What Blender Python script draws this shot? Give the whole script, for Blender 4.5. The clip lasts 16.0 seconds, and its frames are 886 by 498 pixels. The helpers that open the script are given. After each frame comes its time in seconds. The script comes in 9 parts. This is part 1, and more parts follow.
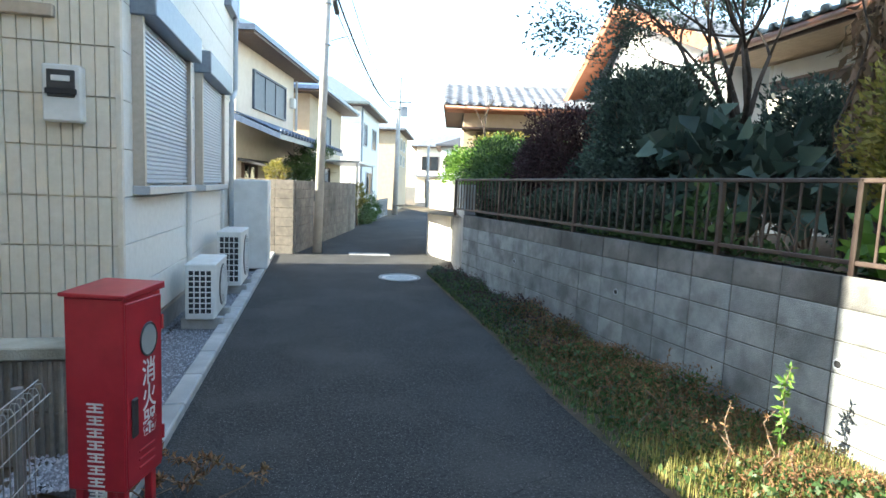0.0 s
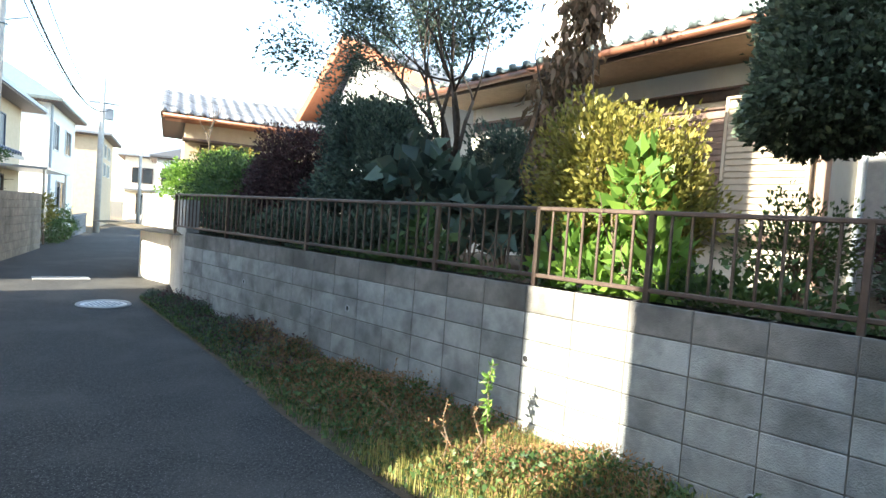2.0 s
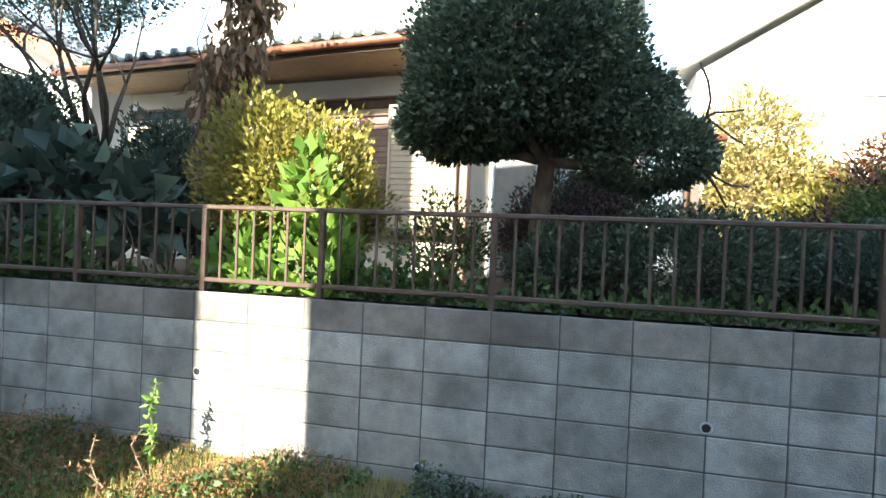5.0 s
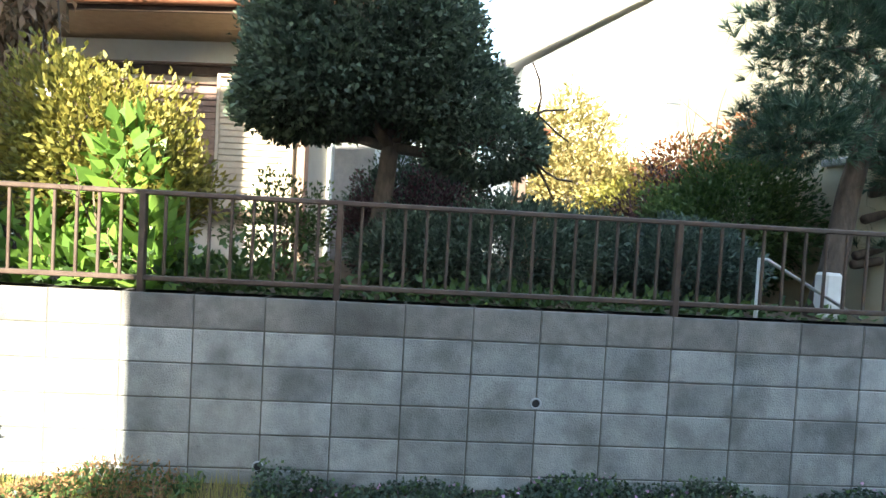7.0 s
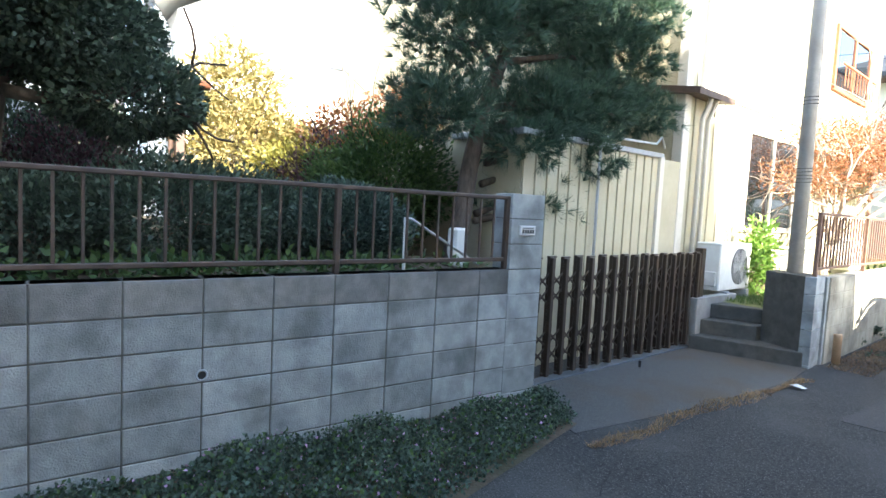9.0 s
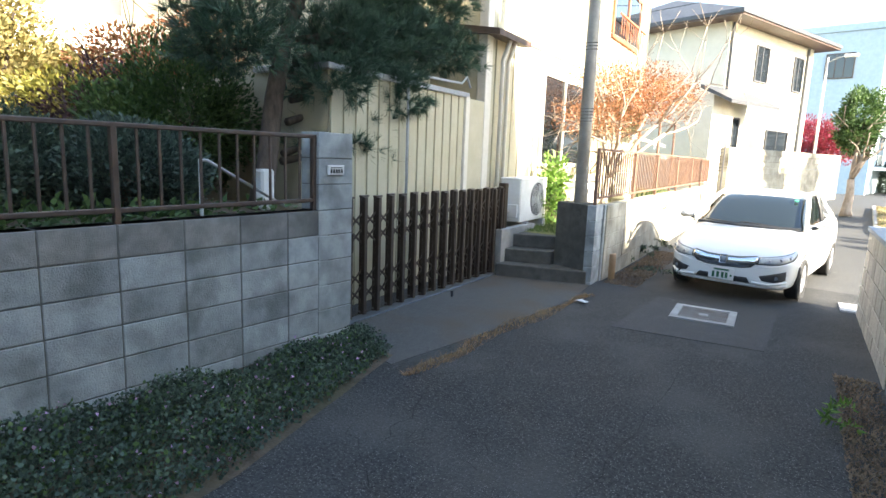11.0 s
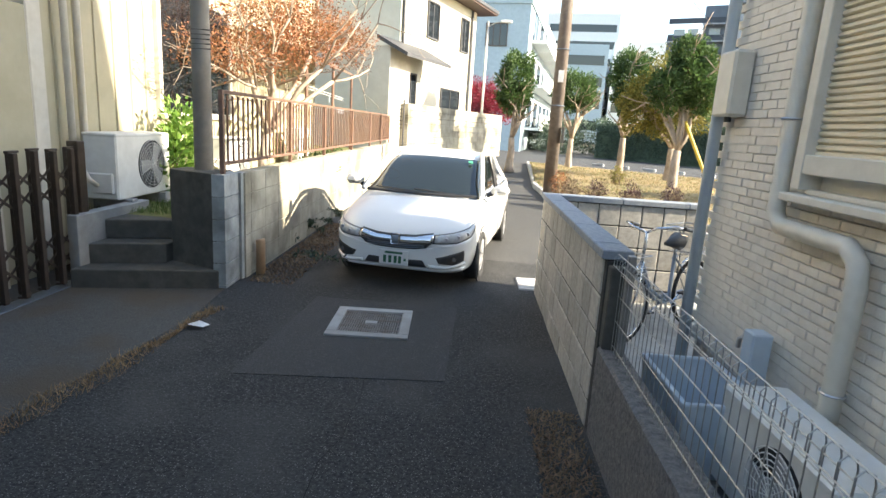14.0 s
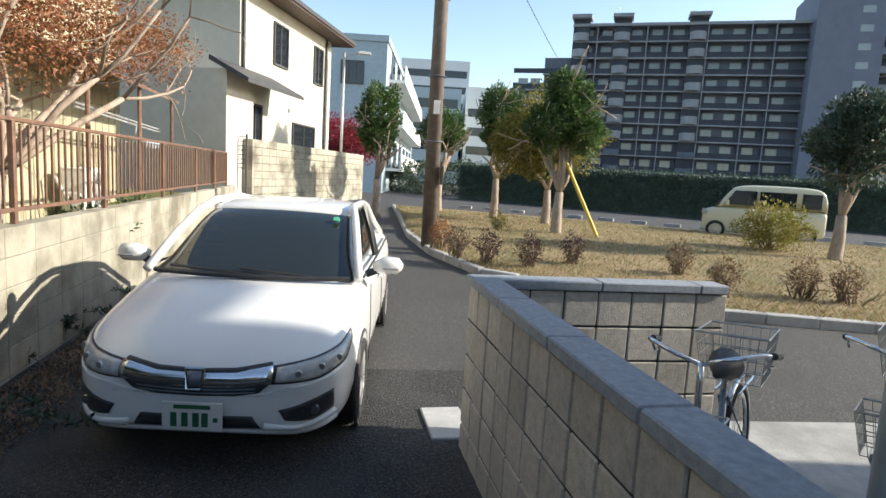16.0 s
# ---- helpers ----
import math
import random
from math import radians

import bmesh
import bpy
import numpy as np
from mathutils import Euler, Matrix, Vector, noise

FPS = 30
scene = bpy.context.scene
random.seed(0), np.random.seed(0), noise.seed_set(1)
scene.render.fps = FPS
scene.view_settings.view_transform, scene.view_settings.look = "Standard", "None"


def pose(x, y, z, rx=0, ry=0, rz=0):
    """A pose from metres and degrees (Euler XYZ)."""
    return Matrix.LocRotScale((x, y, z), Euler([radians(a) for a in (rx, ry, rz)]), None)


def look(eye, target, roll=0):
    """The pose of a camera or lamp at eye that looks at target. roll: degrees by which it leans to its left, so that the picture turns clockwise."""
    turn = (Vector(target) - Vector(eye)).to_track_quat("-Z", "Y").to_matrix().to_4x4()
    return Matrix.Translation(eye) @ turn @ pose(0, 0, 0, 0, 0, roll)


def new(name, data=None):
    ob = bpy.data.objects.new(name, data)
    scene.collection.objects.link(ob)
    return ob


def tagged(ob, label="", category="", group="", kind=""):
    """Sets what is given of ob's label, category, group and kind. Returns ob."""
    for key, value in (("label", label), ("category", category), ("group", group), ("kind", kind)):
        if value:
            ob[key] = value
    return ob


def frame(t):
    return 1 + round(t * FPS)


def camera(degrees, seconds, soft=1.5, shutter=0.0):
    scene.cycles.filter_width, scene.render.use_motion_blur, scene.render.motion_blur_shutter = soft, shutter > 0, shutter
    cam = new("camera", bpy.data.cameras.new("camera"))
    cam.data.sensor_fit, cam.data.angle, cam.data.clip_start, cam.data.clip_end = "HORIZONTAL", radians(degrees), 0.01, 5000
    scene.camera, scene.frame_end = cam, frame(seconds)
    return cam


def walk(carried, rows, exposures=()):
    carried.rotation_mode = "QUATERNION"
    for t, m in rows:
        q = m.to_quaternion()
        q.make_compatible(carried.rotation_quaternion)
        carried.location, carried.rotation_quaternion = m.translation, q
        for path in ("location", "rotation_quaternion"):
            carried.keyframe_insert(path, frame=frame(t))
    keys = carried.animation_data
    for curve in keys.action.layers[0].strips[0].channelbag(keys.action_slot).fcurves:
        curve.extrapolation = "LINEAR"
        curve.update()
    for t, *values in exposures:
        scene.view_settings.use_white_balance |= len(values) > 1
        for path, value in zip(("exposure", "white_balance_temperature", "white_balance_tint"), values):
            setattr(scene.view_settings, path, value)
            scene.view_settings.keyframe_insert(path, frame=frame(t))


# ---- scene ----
cam = camera(75.9, 16.0)
PATH = [
    (0, (-0.095, 0.139, 1.547), (0.568, 2.014, 1.334), 2.5),
    (0.5, (-0.083, 0.129, 1.537), (0.75, 1.937, 1.341), 2.9),
    (1, (-0.098, 0.133, 1.525), (0.978, 1.812, 1.367), 3.8),
    (1.5, (-0.119, 0.129, 1.527), (1.144, 1.675, 1.407), 4.0),
    (2, (-0.137, 0.1, 1.528), (1.301, 1.488, 1.443), 4.2),
    (2.5, (-0.105, 0.099, 1.534), (1.491, 1.304, 1.482), 4.1),
    (3, (-0.087, 0.088, 1.529), (1.623, 1.127, 1.508), 3.8),
    (3.5, (-0.067, 0.074, 1.527), (1.725, 0.961, 1.516), 3.4),
    (4, (-0.056, 0.067, 1.528), (1.806, 0.796, 1.522), 3.2),
    (4.2, (-0.037, 0.106, 1.52), (1.848, 0.774, 1.518), 3.1),
    (6.3, (-0.022, -0.048, 1.557), (1.973, 0.069, 1.473), 2.6),
    (6.5, (-0.007, 0.017, 1.563), (1.99, 0.068, 1.481), 2.9),
    (7, (0.001, 0.133, 1.58), (1.996, 0.011, 1.51), 3.2),
    (7.5, (0.001, 0.147, 1.57), (1.967, -0.212, 1.513), 2.8),
    (8, (-0.016, 0.125, 1.575), (1.872, -0.532, 1.516), 2.6),
    (8.5, (-0.02, 0.115, 1.578), (1.728, -0.852, 1.483), 2.8),
    (9, (-0.057, 0.093, 1.605), (1.563, -1.07, 1.455), 2.9),
    (9.2, (-0.057, 0.085, 1.61), (1.515, -1.139, 1.438), 3.1),
    (11.3, (-0.145, -0.037, 1.601), (0.945, -1.675, 1.242), 2.4),
    (11.5, (-0.153, -0.1, 1.587), (0.871, -1.774, 1.204), 2.6),
    (12, (-0.192, -0.311, 1.581), (0.608, -2.09, 1.14), 2.4),
    (12.5, (-0.186, -0.655, 1.586), (0.382, -2.511, 1.104), 3.2),
    (13, (-0.101, -1.181, 1.574), (0.279, -3.081, 1.081), 4.4),
    (13.5, (-0.053, -1.697, 1.592), (0.207, -3.623, 1.121), 4.6),
    (14, (0.077, -2.244, 1.568), (0.313, -4.184, 1.143), 3.6),
    (14.5, (0.157, -2.838, 1.575), (0.355, -4.792, 1.197), 3.1),
    (15, (0.296, -3.474, 1.548), (0.419, -5.443, 1.219), 2.8),
    (15.2, (0.316, -3.705, 1.558), (0.374, -5.677, 1.233), 2.3),
    (15.5, (0.34, -4.067, 1.557), (0.312, -6.045, 1.26), 3.3),
    (16, (0.337, -4.695, 1.532), (0.1, -6.665, 1.275), 3.5),
]
SKY_STRENGTH, SUN_STRENGTH = 0.15, 4.2
EXPOSURES = [(0, 2.55, 6650, 3), (2, 2.68, 6900, 5), (4, 2.75, 7000, 5), (7, 2.95, 7050, 4), (8, 3.08, 6800, 6), (9, 3.0, 6650, 8), (11.5, 2.62, 7100, 8), (12.5, 2.36, 7200, 8), (14, 2.02, 7300, 8), (15.5, 1.08, 6900, 8), (16, 0.92, 6700, 8)]
walk(cam, [(t, look(e, g, r)) for t, e, g, r in PATH], EXPOSURES)

# world and sun: a low winter sun from the west side of the lane
SUN_EL, SUN_SLOPE = radians(27), 0.08
world = bpy.data.worlds.new("sky")
scene.world = world
world.use_nodes = True
wn = world.node_tree
wn.nodes.clear()
sky = wn.nodes.new("ShaderNodeTexSky")
sky.sky_type = "NISHITA"
sky.sun_disc = False
sky.sun_elevation = SUN_EL
sky.sun_rotation = radians(274.6)
sky.air_density, sky.dust_density, sky.ozone_density = 1.0, 0.7, 1.0
bg = wn.nodes.new("ShaderNodeBackground")
bg.inputs[1].default_value = SKY_STRENGTH
wo = wn.nodes.new("ShaderNodeOutputWorld")
wn.links.new(sky.outputs[0], bg.inputs[0])
wn.links.new(bg.outputs[0], wo.inputs[0])
sun = new("sun", bpy.data.lights.new("sun", "SUN"))
sun.data.energy, sun.data.angle, sun.data.color = SUN_STRENGTH, radians(0.55), (1.0, 0.93, 0.82)
sun.matrix_world = look((-40, 3.2, 20.4), (0, 0, 0))

# ---- materials ----
def mat(name, c1, c2=None, speck=None,  rough=0.7, metal=0.0, scale=6.0, bump=0.0, bscale=60.0, vary=0.0, island=0.0,
        stain=None, sscale=0.8, samount=0.5, coat=0.0, trans=0.0, stretch=(1, 1, 1), spec=0.5, detail=5.0):
    """Two-scale noise colour, optional stains, bump, per-object or per-leaf variation."""
    m = bpy.data.materials.new(name)
    m.use_nodes = True
    nt = m.node_tree
    nd, ln = nt.nodes, nt.links
    p = nd["Principled BSDF"]
    p.inputs["Roughness"].default_value = rough
    p.inputs["Metallic"].default_value = metal
    p.inputs["Coat Weight"].default_value = coat
    p.inputs["Specular IOR Level"].default_value = spec
    geo = nd.new("ShaderNodeNewGeometry")
    mp = nd.new("ShaderNodeMapping")
    mp.inputs["Scale"].default_value = stretch
    ln.new(geo.outputs["Position"], mp.inputs["Vector"])
    c2 = c2 or tuple(v * 0.8 for v in c1)
    n1 = nd.new("ShaderNodeTexNoise")
    n1.inputs["Scale"].default_value = scale
    n1.inputs["Detail"].default_value = detail
    n1.inputs["Roughness"].default_value = 0.65
    ln.new(mp.outputs[0], n1.inputs["Vector"])
    r1 = nd.new("ShaderNodeValToRGB")
    r1.color_ramp.elements[0].position, r1.color_ramp.elements[1].position = 0.32, 0.68
    r1.color_ramp.elements[0].color = (*c1, 1)
    r1.color_ramp.elements[1].color = (*c2, 1)
    ln.new(n1.outputs["Fac"], r1.inputs[0])
    out = r1.outputs[0]
    if speck:
        vo = nd.new("ShaderNodeTexVoronoi")
        vo.inputs["Scale"].default_value = speck[0]
        ln.new(mp.outputs[0], vo.inputs["Vector"])
        rv = nd.new("ShaderNodeValToRGB")
        rv.color_ramp.elements[0].position, rv.color_ramp.elements[1].position = speck[1], speck[1] + 0.12
        rv.color_ramp.elements[0].color, rv.color_ramp.elements[1].color = (1, 1, 1, 1), (0, 0, 0, 1)
        ln.new(vo.outputs["Distance"], rv.inputs[0])
        sx = nd.new("ShaderNodeMixRGB")
        ln.new(vo.outputs["Color"], sx.inputs[2])
        bw = nd.new("ShaderNodeRGBToBW")
        ln.new(vo.outputs["Color"], bw.inputs[0])
        br = nd.new("ShaderNodeValToRGB")
        br.color_ramp.elements[0].color, br.color_ramp.elements[1].color = (0.015, 0.015, 0.017, 1), (0.21, 0.205, 0.195, 1)
        br.color_ramp.elements[0].position, br.color_ramp.elements[1].position = 0.3, 0.85
        ln.new(bw.outputs[0], br.inputs[0])
        ln.new(br.outputs[0], sx.inputs[2])
        ln.new(rv.outputs[0], sx.inputs[0])
        ln.new(out, sx.inputs[1])
        out = sx.outputs[0]
    if stain:
        n2 = nd.new("ShaderNodeTexNoise")
        n2.inputs["Scale"].default_value = sscale
        n2.inputs["Detail"].default_value = 7
        ln.new(mp.outputs[0], n2.inputs["Vector"])
        r2 = nd.new("ShaderNodeValToRGB")
        r2.color_ramp.elements[0].position, r2.color_ramp.elements[1].position = 0.47, 0.66
        r2.color_ramp.elements[0].color = (0, 0, 0, 1)
        r2.color_ramp.elements[1].color = (samount,) * 3 + (1,)
        ln.new(n2.outputs["Fac"], r2.inputs[0])
        mx = nd.new("ShaderNodeMixRGB")
        mx.inputs[2].default_value = (*stain, 1)
        ln.new(r2.outputs[0], mx.inputs[0])
        ln.new(out, mx.inputs[1])
        out = mx.outputs[0]
    if vary or island:
        if vary:
            src = nd.new("ShaderNodeObjectInfo").outputs["Random"]
        else:
            src = geo.outputs["Random Per Island"]
        mr = nd.new("ShaderNodeMapRange")
        a = vary or island
        mr.inputs["To Min"].default_value, mr.inputs["To Max"].default_value = 1 - a, 1 + a
        ln.new(src, mr.inputs["Value"])
        hs = nd.new("ShaderNodeHueSaturation")
        ln.new(mr.outputs[0], hs.inputs["Value"])
        if island:
            hr = nd.new("ShaderNodeMapRange")
            hr.inputs["To Min"].default_value, hr.inputs["To Max"].default_value = 0.515, 0.485
            ln.new(src, hr.inputs["Value"])
            ln.new(hr.outputs[0], hs.inputs["Hue"])
        ln.new(out, hs.inputs["Color"])
        out = hs.outputs[0]
    ln.new(out, p.inputs["Base Color"])
    if bump:
        n3 = nd.new("ShaderNodeTexNoise")
        n3.inputs["Scale"].default_value = bscale
        n3.inputs["Detail"].default_value = 3
        ln.new(mp.outputs[0], n3.inputs["Vector"])
        bp = nd.new("ShaderNodeBump")
        bp.inputs["Strength"].default_value = bump
        bp.inputs["Distance"].default_value = 0.01
        ln.new(n3.outputs["Fac"], bp.inputs["Height"])
        ln.new(bp.outputs[0], p.inputs["Normal"])
    if trans:
        tr = nd.new("ShaderNodeBsdfTranslucent")
        ln.new(out, tr.inputs["Color"])
        ms = nd.new("ShaderNodeMixShader")
        ms.inputs[0].default_value = trans
        ln.new(p.outputs[0], ms.inputs[1])
        ln.new(tr.outputs[0], ms.inputs[2])
        ln.new(ms.outputs[0], nd["Material Output"].inputs["Surface"])
    return m


def glass_mat(name, tint=(0.02, 0.025, 0.03)):
    """Window glass seen from outside: dark room behind, sharp reflection."""
    m = bpy.data.materials.new(name)
    m.use_nodes = True
    p = m.node_tree.nodes["Principled BSDF"]
    p.inputs["Base Color"].default_value = (*tint, 1)
    p.inputs["Roughness"].default_value = 0.03
    p.inputs["Specular IOR Level"].default_value = 0.8
    return m


def clear_glass(name, tint=(0.75, 0.82, 0.8)):
    m = bpy.data.materials.new(name)
    m.use_nodes = True
    nt = m.node_tree
    t = nt.nodes.new("ShaderNodeBsdfTransparent")
    t.inputs[0].default_value = (*tint, 1)
    g = nt.nodes.new("ShaderNodeBsdfGlossy")
    g.inputs["Roughness"].default_value = 0.02
    f = nt.nodes.new("ShaderNodeFresnel")
    f.inputs[0].default_value = 1.5
    mx = nt.nodes.new("ShaderNodeMixShader")
    nt.links.new(f.outputs[0], mx.inputs[0])
    nt.links.new(t.outputs[0], mx.inputs[1])
    nt.links.new(g.outputs[0], mx.inputs[2])
    nt.links.new(mx.outputs[0], nt.nodes["Material Output"].inputs["Surface"])
    return m


asphalt = mat("asphalt", (0.014, 0.014, 0.015), (0.07, 0.069, 0.066), rough=0.85, spec=0.25, speck=(95, 0.24), scale=45, bump=1.0, bscale=70, stain=(0.085, 0.083, 0.078), sscale=1.1, samount=0.55)
asphalt_patch = mat("asphalt_patch", (0.026, 0.026, 0.027), (0.066, 0.065, 0.063), rough=0.85, speck=(110, 0.22), scale=230, bump=0.7, bscale=200, stain=(0.04, 0.04, 0.04), sscale=1.1, samount=0.5)
asphalt_drive = mat("driveway_asphalt", (0.04, 0.04, 0.041), (0.11, 0.107, 0.1), rough=0.86, speck=(130, 0.28), scale=90, bump=0.9, bscale=120, stain=(0.085, 0.062, 0.042), sscale=1.3, samount=0.85)
asphalt_old = mat("asphalt_old", (0.036, 0.035, 0.034), (0.085, 0.083, 0.078), rough=0.88, speck=(60, 0.25), scale=120, bump=0.6, bscale=130, stain=(0.05, 0.05, 0.05), sscale=0.7, samount=0.5)
crack_mat = mat("crack", (0.012, 0.012, 0.012), rough=0.95)
soil = mat("soil", (0.07, 0.052, 0.035), (0.14, 0.105, 0.07), rough=0.95, scale=9, bump=0.9, bscale=45, stain=(0.05, 0.06, 0.025), sscale=1.5, samount=0.5)
dry_lawn = mat("dry_lawn", (0.22, 0.16, 0.08), (0.34, 0.26, 0.14), rough=0.95, scale=4, bump=0.9, bscale=60, stain=(0.13, 0.13, 0.05), sscale=0.6, samount=0.6)
gravel_mat = mat("gravel", (0.24, 0.24, 0.26), (0.42, 0.42, 0.45), rough=0.9, scale=40, island=0.35)
gravel_bed_mat = mat("gravel_bed", (0.1, 0.1, 0.11), (0.22, 0.22, 0.24), rough=0.95, scale=60, bump=0.9, bscale=60)
concrete = mat("concrete", (0.3, 0.3, 0.29), (0.42, 0.415, 0.4), rough=0.85, scale=7, bump=0.35, bscale=90, stain=(0.17, 0.165, 0.15), sscale=1.2, samount=0.55)
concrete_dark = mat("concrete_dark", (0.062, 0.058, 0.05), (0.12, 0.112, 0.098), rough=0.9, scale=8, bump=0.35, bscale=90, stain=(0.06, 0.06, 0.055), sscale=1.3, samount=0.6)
kerb_mat = mat("kerb_concrete", (0.36, 0.36, 0.35), (0.48, 0.475, 0.46), rough=0.85, scale=10, bump=0.3, bscale=110, vary=0.1, stain=(0.22, 0.21, 0.19), sscale=2.5, samount=0.5)
block_mat = mat("block", (0.25, 0.265, 0.265), (0.38, 0.395, 0.39), rough=0.9, scale=7, bump=0.6, bscale=110, vary=0.2, stain=(0.11, 0.112, 0.106), sscale=3.4, samount=0.6)
block_top_mat = mat("block_top_course", (0.17, 0.165, 0.155), (0.27, 0.26, 0.245), rough=0.92, scale=9, bump=0.5, bscale=120, vary=0.12, stain=(0.08, 0.078, 0.07), sscale=1.6, samount=0.8)
mortar_mat = mat("mortar", (0.09, 0.088, 0.082), (0.15, 0.145, 0.13), rough=0.95, scale=20, bump=0.4, bscale=150)
mortar_pale = mat("pale_mortar", (0.24, 0.22, 0.18), (0.33, 0.31, 0.26), rough=0.95, scale=20, bump=0.4, bscale=150)
block_warm = mat("block_warm", (0.34, 0.315, 0.25), (0.47, 0.44, 0.36), rough=0.92, scale=5, bump=0.7, bscale=90, vary=0.05, stain=(0.15, 0.135, 0.1), sscale=1.7, samount=0.85)
block_brown = mat("block_brown", (0.16, 0.14, 0.12), (0.27, 0.24, 0.2), rough=0.9, scale=9, bump=0.5, bscale=120, vary=0.12, stain=(0.09, 0.08, 0.07), sscale=1.4, samount=0.7)
split_block = mat("split_block", (0.36, 0.335, 0.295), (0.52, 0.49, 0.44), rough=0.9, scale=26, bump=0.35, bscale=110, vary=0.16, stain=(0.3, 0.28, 0.25), sscale=1.5, samount=0.4)
cap_stone = mat("cap_stone", (0.2, 0.225, 0.26), (0.3, 0.33, 0.37), rough=0.75, scale=30, bump=0.25, bscale=140, vary=0.05)
rough_base = mat("rough_base", (0.09, 0.09, 0.095), (0.2, 0.195, 0.19), rough=0.95, scale=35, bump=1.0, bscale=55)
white_wall = mat("white_render", (0.66, 0.63, 0.58), (0.74, 0.71, 0.66), rough=0.85, scale=5, bump=0.2, bscale=120, stain=(0.4, 0.37, 0.32), sscale=1.0, samount=0.45)
rail_mat = mat("bronze_rail", (0.075, 0.05, 0.04), (0.11, 0.077, 0.062), rough=0.42, metal=0.35, scale=14, bump=0.1, bscale=200, stain=(0.14, 0.11, 0.09), sscale=5, samount=0.4)
gate_mat = mat("gate_bronze", (0.055, 0.04, 0.032), (0.085, 0.063, 0.05), rough=0.4, metal=0.4, scale=14, stain=(0.09, 0.075, 0.06), sscale=6, samount=0.4)
gate_tan = mat("gate_tan", (0.23, 0.17, 0.11), (0.3, 0.23, 0.15), rough=0.5, scale=14)
siding_cream = mat("cream_siding", (0.68, 0.61, 0.49), (0.76, 0.69, 0.57), rough=0.75, scale=16, bump=0.3, bscale=160, stain=(0.58, 0.51, 0.4), sscale=0.7, samount=0.35)
joint_dark = mat("dark_joint", (0.03, 0.03, 0.03), (0.055, 0.055, 0.052), rough=0.95, scale=20)
# pale stone siding with the recess's shade put into its colour
siding_stone_shaded = mat("stone_siding", (0.24, 0.25, 0.265), (0.31, 0.315, 0.32), rough=0.8, scale=9, bump=0.6, bscale=40)
siding_white = mat("pale_siding", (0.72, 0.69, 0.62), (0.8, 0.77, 0.7), rough=0.75, scale=16, bump=0.3, bscale=160)
alu = mat("aluminium", (0.42, 0.44, 0.47), (0.5, 0.52, 0.55), rough=0.35, metal=0.6, scale=20)
alu_dark = mat("dark_aluminium", (0.16, 0.19, 0.23), (0.21, 0.24, 0.28), rough=0.4, metal=0.4, scale=20)
alu_tan = mat("tan_aluminium", (0.42, 0.36, 0.29), (0.5, 0.43, 0.35), rough=0.4, metal=0.3, scale=20)
shutter_blue = mat("shutter_slat", (0.4, 0.45, 0.52), (0.48, 0.53, 0.6), rough=0.4, metal=0.45, scale=20)
shutter_cream = mat("cream_shutter_slat", (0.7, 0.6, 0.44), (0.76, 0.66, 0.5), rough=0.5, metal=0.1, scale=20)
pipe_grey = mat("pipe_grey", (0.36, 0.39, 0.42), (0.43, 0.46, 0.49), rough=0.5, scale=12)
pipe_blue = mat("pipe_blue_grey", (0.46, 0.53, 0.6), (0.52, 0.59, 0.65), rough=0.5, scale=12)
plastic_white = mat("white_plastic", (0.66, 0.66, 0.63), (0.74, 0.74, 0.71), rough=0.5, scale=10, stain=(0.5, 0.48, 0.43), sscale=3, samount=0.4)
plastic_cream = mat("cream_plastic", (0.6, 0.56, 0.48), (0.68, 0.64, 0.56), rough=0.5, scale=10)
plastic_dark = mat("dark_plastic", (0.03, 0.03, 0.032), (0.05, 0.05, 0.052), rough=0.45, scale=20)
grille_dark = mat("grille_dark", (0.02, 0.02, 0.022), rough=0.7)
fan_grey = mat("fan_grey", (0.25, 0.25, 0.25), (0.32, 0.32, 0.32), rough=0.5)
red_paint = mat("red_paint", (0.36, 0.018, 0.03), (0.42, 0.026, 0.04), rough=0.35, scale=9, coat=0.2, stain=(0.24, 0.014, 0.022), sscale=6, samount=0.4)
lettering_white = mat("white_lettering", (0.75, 0.74, 0.72), rough=0.5)
lettering_black = mat("black_lettering", (0.02, 0.02, 0.02), rough=0.5)
lettering_green = mat("green_lettering", (0.02, 0.12, 0.06), rough=0.5)
glass = glass_mat("window_glass")
glass_pale = glass_mat("frosted_window_glass", (0.3, 0.33, 0.33))
clear = clear_glass("clear_pane")
wire_mat = mat("galvanised_wire", (0.33, 0.33, 0.32), (0.42, 0.42, 0.4), rough=0.45, metal=0.7, scale=40)
fence_grey = mat("grey_fence_post", (0.2, 0.2, 0.2), (0.28, 0.27, 0.26), rough=0.5, metal=0.4, scale=14)
steel_pale = mat("pale_steel", (0.5, 0.5, 0.5), (0.6, 0.6, 0.59), rough=0.45, metal=0.5, scale=15, stain=(0.33, 0.3, 0.27), sscale=5, samount=0.4)
pole_concrete = mat("pole_concrete", (0.4, 0.38, 0.35), (0.5, 0.48, 0.45), rough=0.8, scale=12, bump=0.25, bscale=140, stain=(0.28, 0.25, 0.22), sscale=3, samount=0.5)
pole_brown = mat("pole_brown", (0.13, 0.105, 0.088), (0.2, 0.165, 0.14), rough=0.75, scale=10, stain=(0.13, 0.09, 0.07), sscale=3, samount=0.5)
cable_mat = mat("cable_black", (0.018, 0.018, 0.02), rough=0.6)
wall_beige = mat("beige_render", (0.5, 0.4, 0.28), (0.57, 0.46, 0.33), rough=0.85, scale=5, bump=0.25, bscale=120)
